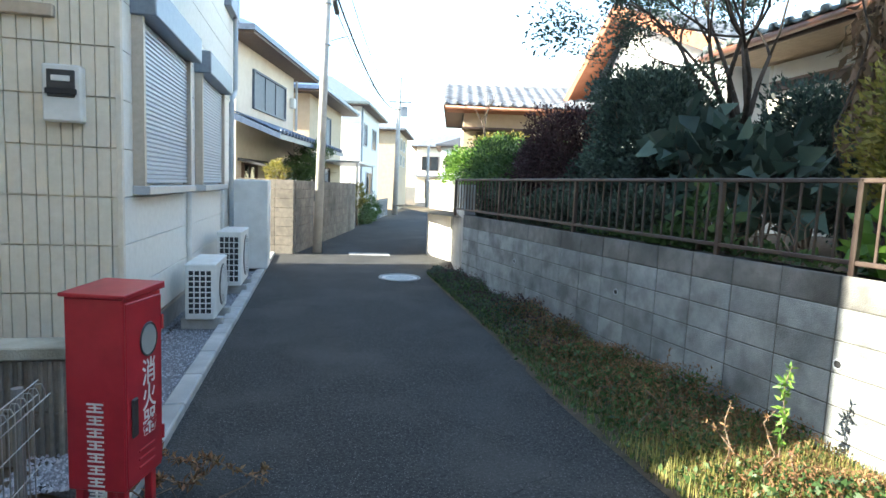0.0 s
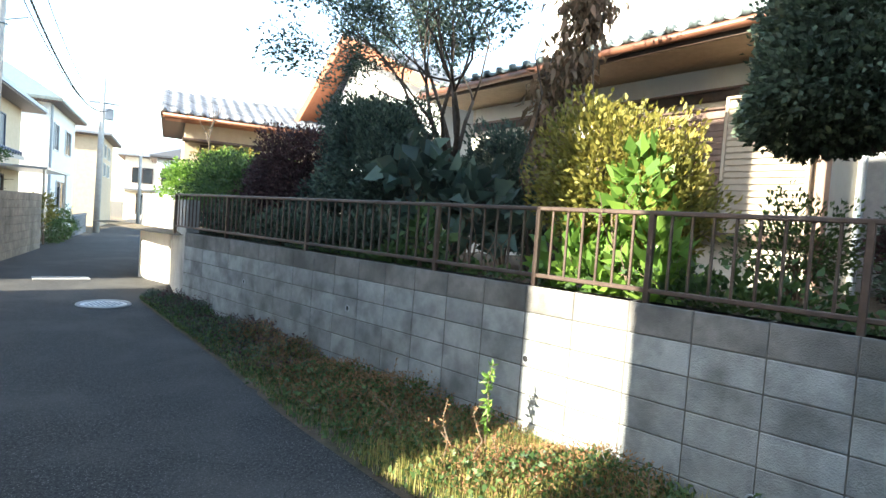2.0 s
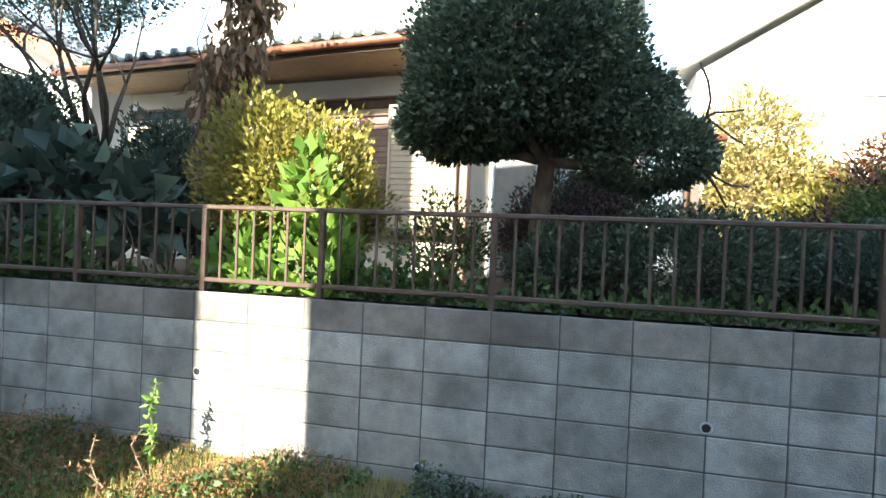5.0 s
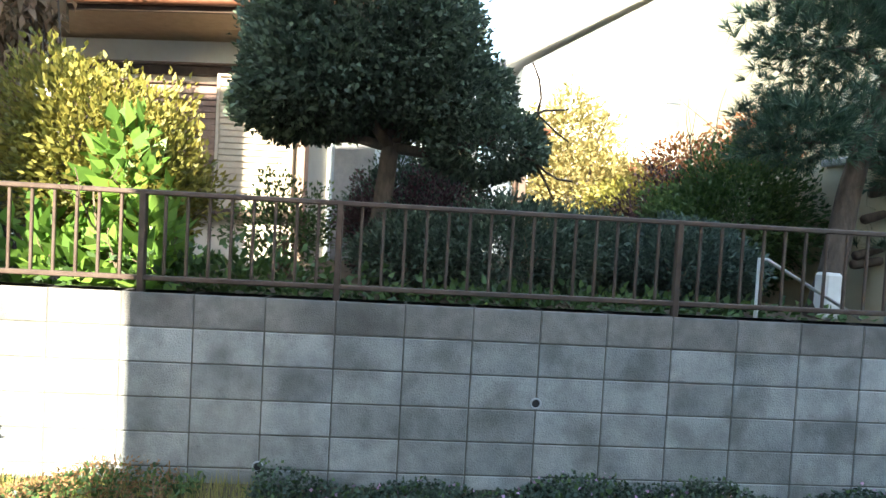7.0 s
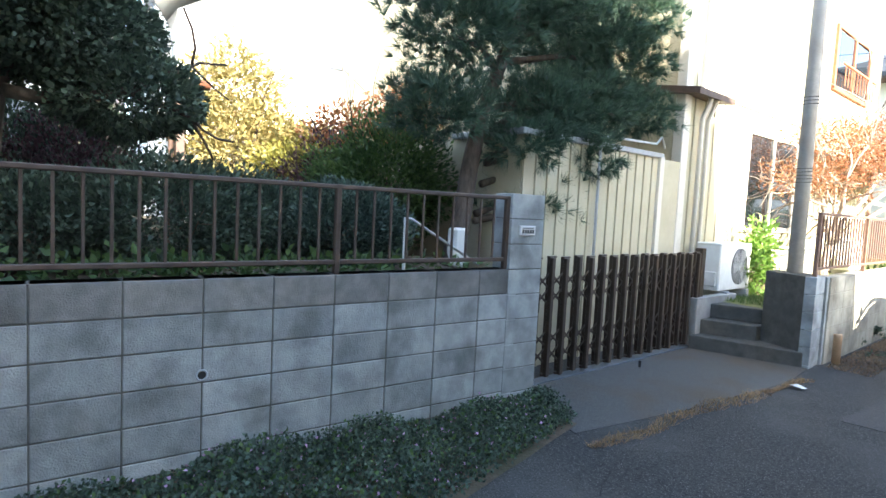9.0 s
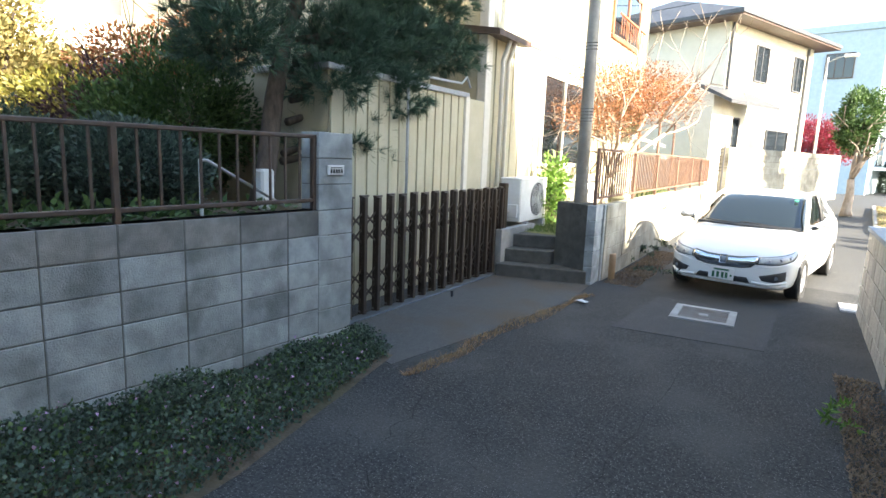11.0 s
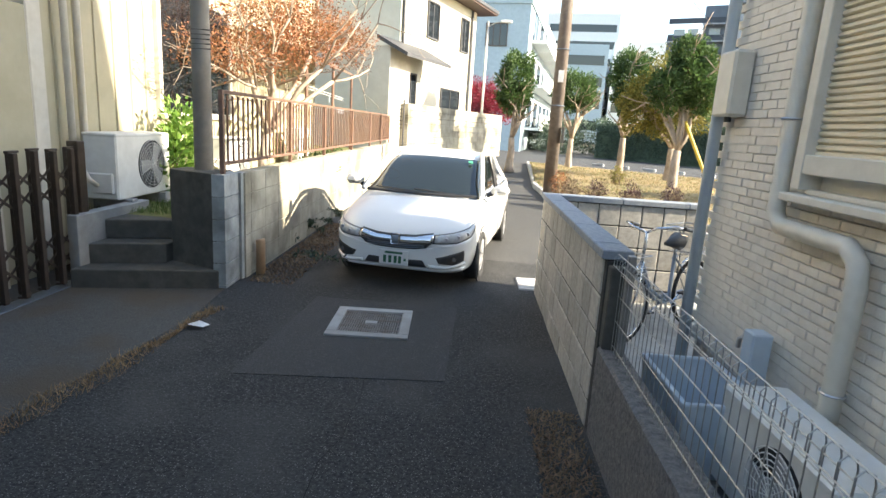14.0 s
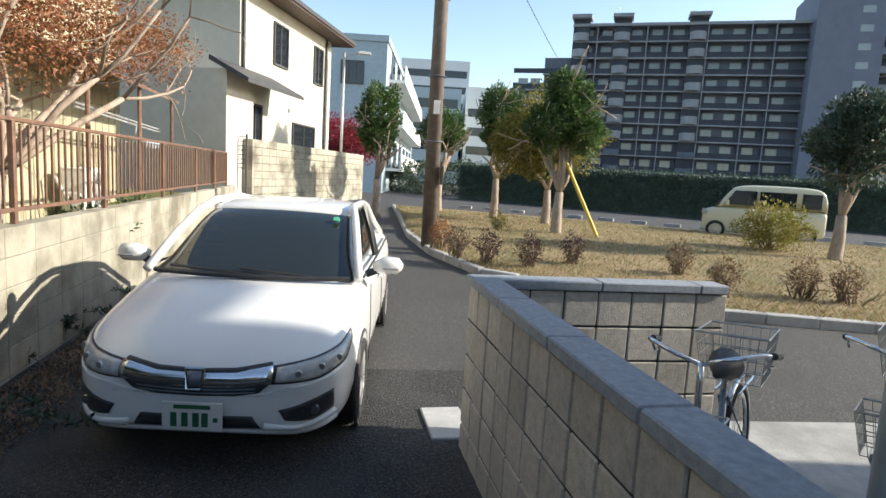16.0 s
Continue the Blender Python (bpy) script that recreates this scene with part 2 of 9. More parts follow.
wall_cream = mat("cream_render", (0.66, 0.6, 0.5), (0.73, 0.67, 0.57), rough=0.85, scale=5, bump=0.2, bscale=120, stain=(0.55, 0.48, 0.39), sscale=0.8, samount=0.3)
wall_white = mat("white_house_wall", (0.74, 0.73, 0.7), (0.8, 0.79, 0.76), rough=0.8, scale=5, bump=0.15, bscale=120)
wall_blue = mat("pale_blue_wall", (0.36, 0.44, 0.48), (0.43, 0.51, 0.55), rough=0.8, scale=5)
wall_tan_panel = mat("tan_metal_panel", (0.44, 0.4, 0.28), (0.5, 0.455, 0.33), rough=0.55, scale=4, stain=(0.36, 0.31, 0.2), sscale=1.2, samount=0.3)
soffit_mat = mat("soffit_board", (0.34, 0.25, 0.17), (0.42, 0.31, 0.21), rough=0.7, scale=10, stretch=(1, 1, 1))
fascia_brown = mat("fascia_brown", (0.07, 0.042, 0.032), (0.11, 0.07, 0.052), rough=0.6, scale=12)
fascia_rust = mat("fascia_red_brown", (0.32, 0.11, 0.05), (0.4, 0.15, 0.075), rough=0.6, scale=9)
gutter_copper = mat("gutter_red_brown", (0.17, 0.07, 0.04), (0.23, 0.1, 0.06), rough=0.4, metal=0.2, scale=9)
tile_grey = mat("roof_tile_grey", (0.14, 0.155, 0.18), (0.23, 0.245, 0.27), rough=0.45, scale=10, vary=0.2, stain=(0.09, 0.09, 0.09), sscale=2, samount=0.5)
tile_blue = mat("roof_tile_blue", (0.05, 0.08, 0.14), (0.09, 0.13, 0.21), rough=0.35, scale=10, vary=0.2)
tile_green = mat("roof_tile_green", (0.1, 0.13, 0.13), (0.17, 0.2, 0.2), rough=0.4, scale=10, vary=0.2)
slate_dark = mat("slate_dark", (0.05, 0.052, 0.056), (0.085, 0.085, 0.09), rough=0.6, scale=10)
shutter_brown = mat("brown_shutter", (0.2, 0.13, 0.105), (0.26, 0.175, 0.14), rough=0.5, scale=10)
shutter_beige = mat("beige_shutter", (0.42, 0.35, 0.27), (0.48, 0.41, 0.32), rough=0.55, scale=10)
shutter_navy = mat("navy_shutter", (0.07, 0.09, 0.13), (0.1, 0.125, 0.17), rough=0.5, scale=10)
bark = mat("bark", (0.05, 0.038, 0.031), (0.12, 0.092, 0.072), rough=0.95, scale=18, bump=1.0, bscale=30, stretch=(1, 1, 0.35))
bark_pale = mat("bark_pale", (0.26, 0.2, 0.15), (0.42, 0.34, 0.27), rough=0.9, scale=14, bump=0.9, bscale=30, stretch=(1, 1, 0.4))
twig_mat = mat("twig", (0.13, 0.09, 0.06), (0.22, 0.165, 0.115), rough=0.9, scale=20)
leaf_dark = mat("leaf_dark", (0.048, 0.08, 0.055), (0.09, 0.13, 0.085), rough=0.62, scale=2, island=0.45, trans=0.18)
leaf_blue = mat("leaf_bluish", (0.045, 0.08, 0.065), (0.09, 0.135, 0.1), rough=0.62, scale=2, island=0.45, trans=0.2)
leaf_mid = mat("leaf_mid", (0.05, 0.1, 0.03), (0.1, 0.17, 0.05), rough=0.5, scale=2, island=0.4, trans=0.3)
leaf_bright = mat("leaf_bright", (0.12, 0.24, 0.04), (0.2, 0.34, 0.07), rough=0.5, scale=2, island=0.35, trans=0.4)
leaf_yellow = mat("leaf_yellow_green", (0.17, 0.17, 0.035), (0.3, 0.26, 0.06), rough=0.55, scale=2, island=0.4, trans=0.35)
leaf_rust = mat("leaf_rust", (0.26, 0.1, 0.045), (0.36, 0.18, 0.08), rough=0.6, scale=2, island=0.45, trans=0.35)
leaf_purple = mat("leaf_purple", (0.05, 0.028, 0.032), (0.1, 0.05, 0.05), rough=0.6, scale=2, island=0.45, trans=0.2)
leaf_red = mat("leaf_crimson", (0.24, 0.02, 0.04), (0.34, 0.05, 0.07), rough=0.55, scale=2, island=0.4, trans=0.35)
leaf_dead = mat("leaf_dead", (0.14, 0.09, 0.055), (0.26, 0.18, 0.11), rough=0.85, scale=2, island=0.4, trans=0.2)
needle_mat = mat("pine_needle", (0.03, 0.068, 0.042), (0.06, 0.115, 0.07), rough=0.5, scale=2, island=0.4, trans=0.15)
grass_green = mat("grass_green", (0.075, 0.13, 0.028), (0.14, 0.2, 0.05), rough=0.6, scale=2, island=0.4, trans=0.3)
grass_dry = mat("grass_dry", (0.26, 0.2, 0.1), (0.38, 0.3, 0.16), rough=0.8, scale=2, island=0.35, trans=0.3)
weed_rust = mat("weed_rust", (0.2, 0.1, 0.045), (0.32, 0.19, 0.09), rough=0.8, scale=2, island=0.4, trans=0.25)

# ---- building helpers ----
class Geo:
    """Collects vertices and faces of one mesh."""

    def __init__(self):
        self.v, self.f = [], []

    def add(self, verts, faces):
        n = len(self.v)
        self.v += [tuple(p) for p in verts]
        self.f += [tuple(i + n for i in q) for q in faces]
        return self

    def box(self, x0, x1, y0, y1, z0, z1, m=None):
        vs = [Vector((x, y, z)) for x in (x0, x1) for y in (y0, y1) for z in (z0, z1)]
        if m is not None:
            vs = [m @ p for p in vs]
        return self.add(vs, [(0, 1, 3, 2), (4, 6, 7, 5), (0, 4, 5, 1), (2, 3, 7, 6), (0, 2, 6, 4), (1, 5, 7, 3)])

    def cbox(self, x0, x1, y0, y1, z0, z1, c=0.005, m=None):
        """A box with its edges cut off."""
        bm = bmesh.new()
        for sx, x in ((1, x0), (-1, x1)):
            for sy, y in ((1, y0), (-1, y1)):
                for sz, z in ((1, z0), (-1, z1)):
                    for k in range(3):
                        q = [x + sx * c, y + sy * c, z + sz * c]
                        q[k] = (x, y, z)[k]
                        bm.verts.new(q)
        bmesh.ops.convex_hull(bm, input=bm.verts)
        bm.verts.index_update()
        vs = [p.co.copy() for p in bm.verts]
        if m is not None:
            vs = [m @ p for p in vs]
        self.add(vs, [[p.index for p in f.verts] for f in bm.faces])
        bm.free()
        return self

    def tube(self, a, b, r0, r1=None, n=8, cap=True):
        a, b = Vector(a), Vector(b)
        r1 = r0 if r1 is None else r1
        d = (b - a)
        q = d.to_track_quat("Z", "Y").to_matrix()
        u, w = q.col[0], q.col[1]
        vs = []
        for p, r in ((a, r0), (b, r1)):
            for i in range(n):
                t = 2 * math.pi * i / n
                vs.append(p + u * (r * math.cos(t)) + w * (r * math.sin(t)))
        fs = [(i, (i + 1) % n, n + (i + 1) % n, n + i) for i in range(n)]
        if cap:
            fs += [tuple(range(n - 1, -1, -1)), tuple(range(n, 2 * n))]
        return self.add(vs, fs)

    def path(self, pts, r, n=6):
        """A bent tube through points; r: one radius or one a point."""
        pts = [Vector(p) for p in pts]
        rs = r if isinstance(r, (list, tuple)) else [r] * len(pts)
        vs, up = [], Vector((0.3, 0.2, 1)).normalized()
        for i, p in enumerate(pts):
            d = (pts[min(i + 1, len(pts) - 1)] - pts[max(i - 1, 0)]).normalized()
            if abs(d.dot(up)) > 0.98:
                up = Vector((1, 0.1, 0)).normalized()
            u = (up - d * d.dot(up)).normalized()
            w = d.cross(u)
            for k in range(n):
                t = 2 * math.pi * k / n
                vs.append(p + u * (rs[i] * math.cos(t)) + w * (rs[i] * math.sin(t)))
        fs = [(i * n + k, i * n + (k + 1) % n, (i + 1) * n + (k + 1) % n, (i + 1) * n + k) for i in range(len(pts) - 1) for k in range(n)]
        fs += [tuple(range(n - 1, -1, -1)), tuple(range((len(pts) - 1) * n, len(pts) * n))]
        return self.add(vs, fs)

    def prism(self, poly, z0, z1, m=None):
        """A polygon in x, y drawn up from z0 to z1."""
        n = len(poly)
        vs = [Vector((x, y, z)) for z in (z0, z1) for x, y in poly]
        if m is not None:
            vs = [m @ p for p in vs]
        return self.add(vs, [tuple(range(n - 1, -1, -1)), tuple(range(n, 2 * n))] + [(i, (i + 1) % n, n + (i + 1) % n, n + i) for i in range(n)])

    def ring(self, c, axis, r, tr, n=24, k=6):
        """A torus."""
        c, axis = Vector(c), Vector(axis).normalized()
        q = axis.to_track_quat("Z", "Y").to_matrix()
        u, w = q.col[0], q.col[1]
        vs = []
        for i in range(n):
            t = 2 * math.pi * i / n
            d = u * math.cos(t) + w * math.sin(t)
            for j in range(k):
                s = 2 * math.pi * j / k
                vs.append(c + d * (r + tr * math.cos(s)) + axis * (tr * math.sin(s)))
        return self.add(vs, [(i * k + j, ((i + 1) % n) * k + j, ((i + 1) % n) * k + (j + 1) % k, i * k + (j + 1) % k) for i in range(n) for j in range(k)])

    def mesh(self, name, smooth=False):
        me = bpy.data.meshes.new(name)
        me.from_pydata(self.v, [], self.f)
        bm = bmesh.new()
        bm.from_mesh(me)
        bmesh.ops.recalc_face_normals(bm, faces=bm.faces)
        bm.to_mesh(me)
        bm.free()
        if smooth:
            me.shade_smooth()
        return me


def thing(name, label, category, m=None, group="", kind=""):
    ob = new(name)
    if m is not None:
        ob.matrix_world = m
    return tagged(ob, label, category, group, kind)


def part(name, geo, material, parent=None, label="", smooth=False, bevel=0.0, kind="", m=None):
    me = geo if isinstance(geo, bpy.types.Mesh) else geo.mesh(name, smooth)
    if not me.materials:
        me.materials.append(material)
    ob = new(name, me)
    if parent is not None:
        ob.parent = parent
    if m is not None:
        ob.matrix_local = m
    if bevel:
        b = ob.modifiers.new("bevel", "BEVEL")
        b.width, b.segments, b.limit_method = bevel, 2, "ANGLE"
    return tagged(ob, label, kind=kind)


def single(name, geo, material, label, category, group="", kind="", smooth=False, bevel=0.0, m=None):
    """A thing that is one mesh."""
    ob = part(name, geo, material, None, label, smooth, bevel)
    if m is not None:
        ob.matrix_world = m
    return tagged(ob, label, category, group, kind)


def fast_mesh(name, verts, faces, material, smooth=False):
    """A mesh from arrays: verts n x 3, faces m x k."""
    me = bpy.data.meshes.new(name)
    k = faces.shape[1]
    me.vertices.add(len(verts))
    me.vertices.foreach_set("co", np.asarray(verts, np.float32).ravel())
    me.loops.add(faces.size)
    me.loops.foreach_set("vertex_index", np.asarray(faces, np.int32).ravel())
    me.polygons.add(len(faces))
    me.polygons.foreach_set("loop_start", np.arange(0, faces.size, k, dtype=np.int32))
    me.update(calc_edges=True)
    me.validate()
    me.materials.append(material)
    if smooth:
        me.shade_smooth()
    return me


def unit(a):
    return a / np.maximum(np.linalg.norm(a, axis=1, keepdims=True), 1e-9)


def leaf_mesh(name, rng, pos, axis, size, width, material, fold=0.25, spread=0.35):
    """One folded leaf of two triangles a side at each place, pointing along axis."""
    n = len(pos)
    axis = unit(axis + rng.normal(0, spread, (n, 3)))
    side = unit(np.cross(axis, rng.normal(0, 1, (n, 3))))
    up = np.cross(side, axis)
    L = (size * rng.uniform(0.6, 1.25, n))[:, None]
    W = L * width * 0.5
    base = pos
    tip = pos + axis * L - up * L * 0.15
    le = pos + axis * L * 0.45 + side * W + up * W * fold * 2
    ri = pos + axis * L * 0.45 - side * W + up * W * fold * 2
    v = np.stack([base, le, tip, ri], 1).reshape(-1, 3)
    f = np.arange(n * 4).reshape(n, 4)
    return fast_mesh(name, v, f, material)


def blob_points(rng, blobs, n, shell=0.62, rough=0.16, cut=None):
    """Random places in the outer shell of uneven ellipsoids, and the way outward there."""
    vol = np.array([b[3] * b[4] * b[5] for b in blobs]) ** 0.67
    pick = rng.choice(len(blobs), n, p=vol / vol.sum())
    b = np.array(blobs)[pick]
    d = unit(rng.normal(0, 1, (n, 3)))
    lump = 1 + rough * (np.sin(d[:, 0] * 7 + b[:, 0] * 5) + np.sin(d[:, 1] * 8 + b[:, 1] * 7) + np.sin(d[:, 2] * 6.5 + b[:, 2] * 3)) / 1.6
    r = (shell + (1 - shell) * rng.uniform(0, 1, n) ** 0.6) * lump + rng.normal(0, 0.03, n)
    p = b[:, :3] + d * r[:, None] * b[:, 3:6]
    if cut is not None:
        keep = p[:, 2] > cut
        p, d = p[keep], d[keep]
    return p, d


def crown(parent, seed, blobs, n, size, material, width=0.5, shell=0.62, rough=0.16, name="crown", cut=None, up=0.2, spread=0.45):
    rng = np.random.default_rng(seed)
    p, d = blob_points(rng, blobs, n, shell, rough, cut)
    me = leaf_mesh(name, rng, p, d + np.array([0, 0, up]), size, width, material, spread=spread)
    return part(name, me, material, parent)


def grow(geo, rng, p, d, length, r, depth, tips, wob=0.3, fork=(2, 3), shrink=0.72, n=6, rise=0.12):
    """Branching limbs; collects the ends in tips."""
    pts, rs = [Vector(p)], [r]
    d = Vector(d).normalized()
    steps = 3
    for i in range(steps):
        d = (d + Vector(rng.normal(0, wob * 0.5, 3)) + Vector((0, 0, rise * 0.5))).normalized()
        pts.append(pts[-1] + d * (length / steps))
        rs.append(r * (1 - 0.32 * (i + 1) / steps))
        if depth <= 2:
            tips.append((pts[-1].copy(), d.copy()))
    geo.path(pts, rs, n)
    if depth == 0:
        return
    for k in range(int(rng.integers(fork[0], fork[1] + 1))):
        e = (d + Vector(rng.normal(0, 0.55, 3)) + Vector((0, 0, rise))).normalized()
        grow(geo, rng, pts[-1] if k else pts[-1], e, length * shrink * rng.uniform(0.8, 1.2), rs[-1] * 0.72, depth - 1, tips, wob, fork, shrink, max(4, n - 1), rise)


def ground_z(y):
    """The ground lies level along the lane and rises to the south."""
    u = min(1.0, max(0.0, (-y - 8) / 11))
    return 0.1 * u * u * (3 - 2 * u)


def frame2(x0, y0, slope):
    """A local frame at (x0, y0) whose own y axis runs along a line of that slope dx/dy."""
    return Matrix.Translation((x0, y0, 0)) @ Matrix.Rotation(-math.atan(slope), 4, "Z")

# ---- ground and roads ----
def lerp_list(pts, x):
    return float(np.interp(x, [p[0] for p in pts], [p[1] for p in pts]))


def sheet(name, rows, cols, fz, material, label, category):
    """A sheet over a grid: cols(y) gives the x of every column of a row."""
    g = Geo()
    n = len(cols(rows[0]))
    for y in rows:
        for x in cols(y):
            g.v.append((x, y, fz(x, y)))
    for i in range(len(rows) - 1):
        for j in range(n - 1):
            g.f.append((i * n + j, i * n + j + 1, (i + 1) * n + j + 1, (i + 1) * n + j))
    return single(name, g, material, label, category, kind="structure", smooth=True)


far_rows = [-2500, -600, -200, -80, -40, -28, -20] + [-19 + 0.5 * i for i in range(23)] + [0, 10, 20, 60, 200, 600, 2500]
sheet("ground", far_rows, lambda y: [-2500, -400, -80, -20, 0, 20, 80, 400, 2500], lambda x, y: ground_z(y) - 0.06, soil,
      "bare brown soil ground round the houses", "ground")

LANE_L = [(-14, -0.4), (-8, -0.5), (-3, -0.9), (0, -0.9), (3.2, -0.62), (12.55, 0.5), (12.9, 0.55), (25.6, 4.75), (30, 7.6), (70, 22)]
LANE_R = [(-14, 3.4), (-7, 3.9), (-3, 3.7), (0, 3.4), (11, 4.4), (12.9, 4.6), (31, 10.6), (70, 26)]
lane_rows = [-9 + 0.5 * i for i in range(60)] + [22, 25.6, 30, 40, 55, 70]
sheet("road", lane_rows, lambda y: [lerp_list(LANE_L, y) + (lerp_list(LANE_R, y) - lerp_list(LANE_L, y)) * k / 8 for k in range(9)],
      lambda x, y: ground_z(y) + 0.0015 * math.sin(x * 2.1 + y * 0.6), asphalt, "worn dark asphalt lane with coarse speckled stone", "road")
sheet("cross_road", [-75, -50, -40, -30, -25] + [-19 + 0.5 * i for i in range(23)], lambda y: [-70, -40, -20, -10, -5, -2, -0.4, 1, 3.3, 6, 14],
      lambda x, y: ground_z(y) - 0.004, asphalt_old, "grey asphalt of the street beyond the lane", "road")


def decal(name, poly, z, material, label, category, thick=0.006):
    g = Geo()
    n = len(poly)
    g.v = [(x, y, ground_z(y) + z) for x, y in poly] + [(x, y, ground_z(y) + z - 0.03) for x, y in poly]
    g.f = [tuple(range(n))] + [(i, n + i, n + (i + 1) % n, (i + 1) % n) for i in range(n)]
    return single(name, g, material, label, category, kind="structure")


decal("road_patch", [(1.72, -5.3), (0.42, -5.53), (0.5, -7.0), (1.75, -6.95)], 0.004, asphalt_patch, "lighter asphalt patch round the drain grate", "road patch")
decal("driveway", [(2.62, -3.1), (2.5, -4.4), (2.46, -6.1), (2.62, -6.95), (3.9, -6.9), (4.5, -6.9), (4.4, -3.35), (3.5, -3.3)], 0.005, asphalt_drive,
      "sloped grey asphalt driveway before the folding gate", "driveway")

# cracks in the asphalt, thin and crooked
rng_c = np.random.default_rng(5)
cracks = Geo()
CX0, CX1, CY0, CY1 = 1.3, 2.2, -3.6, -2.3
for x0, y0, x1, y1 in ((0.76, -2.0, 0.9, -5.4), (1.2, 2.6, 2.3, 3.2), (1.0, 1.3, 1.2, 2.6), (0.3, -1.2, 2.2, -2.2), (1.6, -1.4, 2.1, -2.9), (0.9, 4.0, 1.5, 3.2), (1.9, -3.6, 2.3, -3.1), (1.2, 6.2, 2.4, 5.6)):
    pts = []
    for i in range(17):
        k = i / 16
        pts.append(Vector((x0 + (x1 - x0) * k + rng_c.normal(0, 0.025), y0 + (y1 - y0) * k + rng_c.normal(0, 0.025), 0.0)))
    side = Vector((y1 - y0, x0 - x1, 0)).normalized()
    for i in range(16):
        a, b = pts[i], pts[i + 1]
        w0, w1 = rng_c.uniform(0.0006, 0.003), rng_c.uniform(0.0006, 0.003)
        za, zb = ground_z(a.y) + 0.0075, ground_z(b.y) + 0.0075
        cracks.add([(a.x - side.x * w0, a.y - side.y * w0, za), (a.x + side.x * w0, a.y + side.y * w0, za), (b.x + side.x * w1, b.y + side.y * w1, zb), (b.x - side.x * w1, b.y - side.y * w1, zb)], [(0, 1, 2, 3)])
# crazed patch of fine cracks by the verge
for k in range(46):
    a = Vector((rng_c.uniform(CX0, CX1), rng_c.uniform(CY0, CY1), 0))
    t = rng_c.uniform(0, math.pi)
    for i in range(3):
        b = a + Vector((math.cos(t), math.sin(t), 0)) * rng_c.uniform(0.05, 0.12)
        sd = Vector((-math.sin(t), math.cos(t), 0)) * rng_c.uniform(0.0005, 0.0018)
        za = 0.0075
        cracks.add([(a.x - sd.x, a.y - sd.y, za), (a.x + sd.x, a.y + sd.y, za), (b.x + sd.x, b.y + sd.y, za), (b.x - sd.x, b.y - sd.y, za)], [(0, 1, 2, 3)])
        a, t = b, t + rng_c.normal(0, 0.7)
single("road_cracks", cracks, crack_mat, "fine crooked cracks in the worn asphalt", "cracks", kind="stuff")

# planted strip between the street and the road behind it
NEAR_E = [(-40, -4), (-12, -9.2), (-5.48, -10.57), (-3.73, -11.0), (-1.3, -13.2), (-0.75, -15.0), (-0.45, -17.5), (-0.2, -19.0)]
FAR_E = [(-40, -9), (-25, -13), (-14.3, -19.9), (-7.88, -25), (-0.3, -28.5), (-0.2, -28.6)]
mound = Geo()
xs = [-40, -30, -24, -20] + [-18 + 0.6 * i for i in range(30)] + [-0.45]
for x in xs:
    a, b = lerp_list(NEAR_E, x), lerp_list(FAR_E, x)
    for k in range(22):
        y = a + (b - a) * k / 21
        hgt = 0.1 + 0.1 * math.sin(math.pi * k / 21) + 0.02 * noise.noise((x * 1.5, y * 1.5, 0))
        if k in (0, 21):
            hgt = 0.09
        mound.v.append((x, y, ground_z(y) + hgt))
for i in range(len(xs) - 1):
    for k in range(21):
        mound.f.append((i * 22 + k, i * 22 + k + 1, (i + 1) * 22 + k + 1, (i + 1) * 22 + k))
single("planting_strip", mound, dry_lawn, "low mound of dry straw-coloured grass with trees", "ground", kind="structure", smooth=True)

kerb_piece = Geo().cbox(-0.3, 0.297, -0.07, 0.07, -0.05, 0.12, 0.012).mesh("kerb_stone")


def kerb_line(name, pts, label, step=0.6, z=0.0):
    owner = thing(name, label, "kerb", kind="structure")
    for (xa, ya), (xb, yb) in zip(pts, pts[1:]):
        n = max(1, round(math.hypot(xb - xa, yb - ya) / step))
        ang = math.degrees(math.atan2(yb - ya, xb - xa))
        for i in range(n):
            k = (i + 0.5) / n
            x, y = xa + (xb - xa) * k, ya + (yb - ya) * k
            part("kerb_stone", kerb_piece, kerb_mat, owner, m=pose(x, y, ground_z(y) + z, 0, 0, ang))
    return owner


kerb_line("street_kerb", [(-16, -8.35), (-12, -9.2), (-5.48, -10.57), (-3.73, -11.0), (-1.3, -13.14), (-0.72, -15.0), (-0.42, -17.5), (-0.36, -28.4)], "weathered concrete kerb round the planted strip")
kerb_line("lane_kerb", [(-0.66, 2.9), (0.46, 12.5)], "pale flat concrete edging stones beside the lane", z=-0.055)

# gravel bed under the cream house's wall
bed = Geo()
bed.prism([(-1.05, 3.3), (-0.72, 3.1), (0.35, 12.3), (-0.2, 12.3)], -0.04, 0.012)
single("gravel_bed", bed, gravel_bed_mat, "bed of pale blue-grey crushed gravel", "gravel", kind="structure")
rng = np.random.default_rng(11)
n = 9000
ys = 3.2 + 7.6 * rng.uniform(0, 1, n) ** 1.3
xs_l, xs_r = -0.97 + (ys - 5) * 0.116, -0.74 + (ys - 2.9) * 0.117
xs_ = xs_l + (xs_r - xs_l) * rng.uniform(-0.1, 1, n)
c = np.stack([xs_, ys, np.full(n, 0.012)], 1)
r = rng.uniform(0.007, 0.017, n)[:, None]
tet = np.array([[1, 0, -0.5], [-0.6, 0.9, -0.4], [-0.5, -0.9, -0.5], [0.1, 0.1, 0.8]])
rot = rng.uniform(0, 6.28, n)
cs, sn = np.cos(rot)[:, None], np.sin(rot)[:, None]
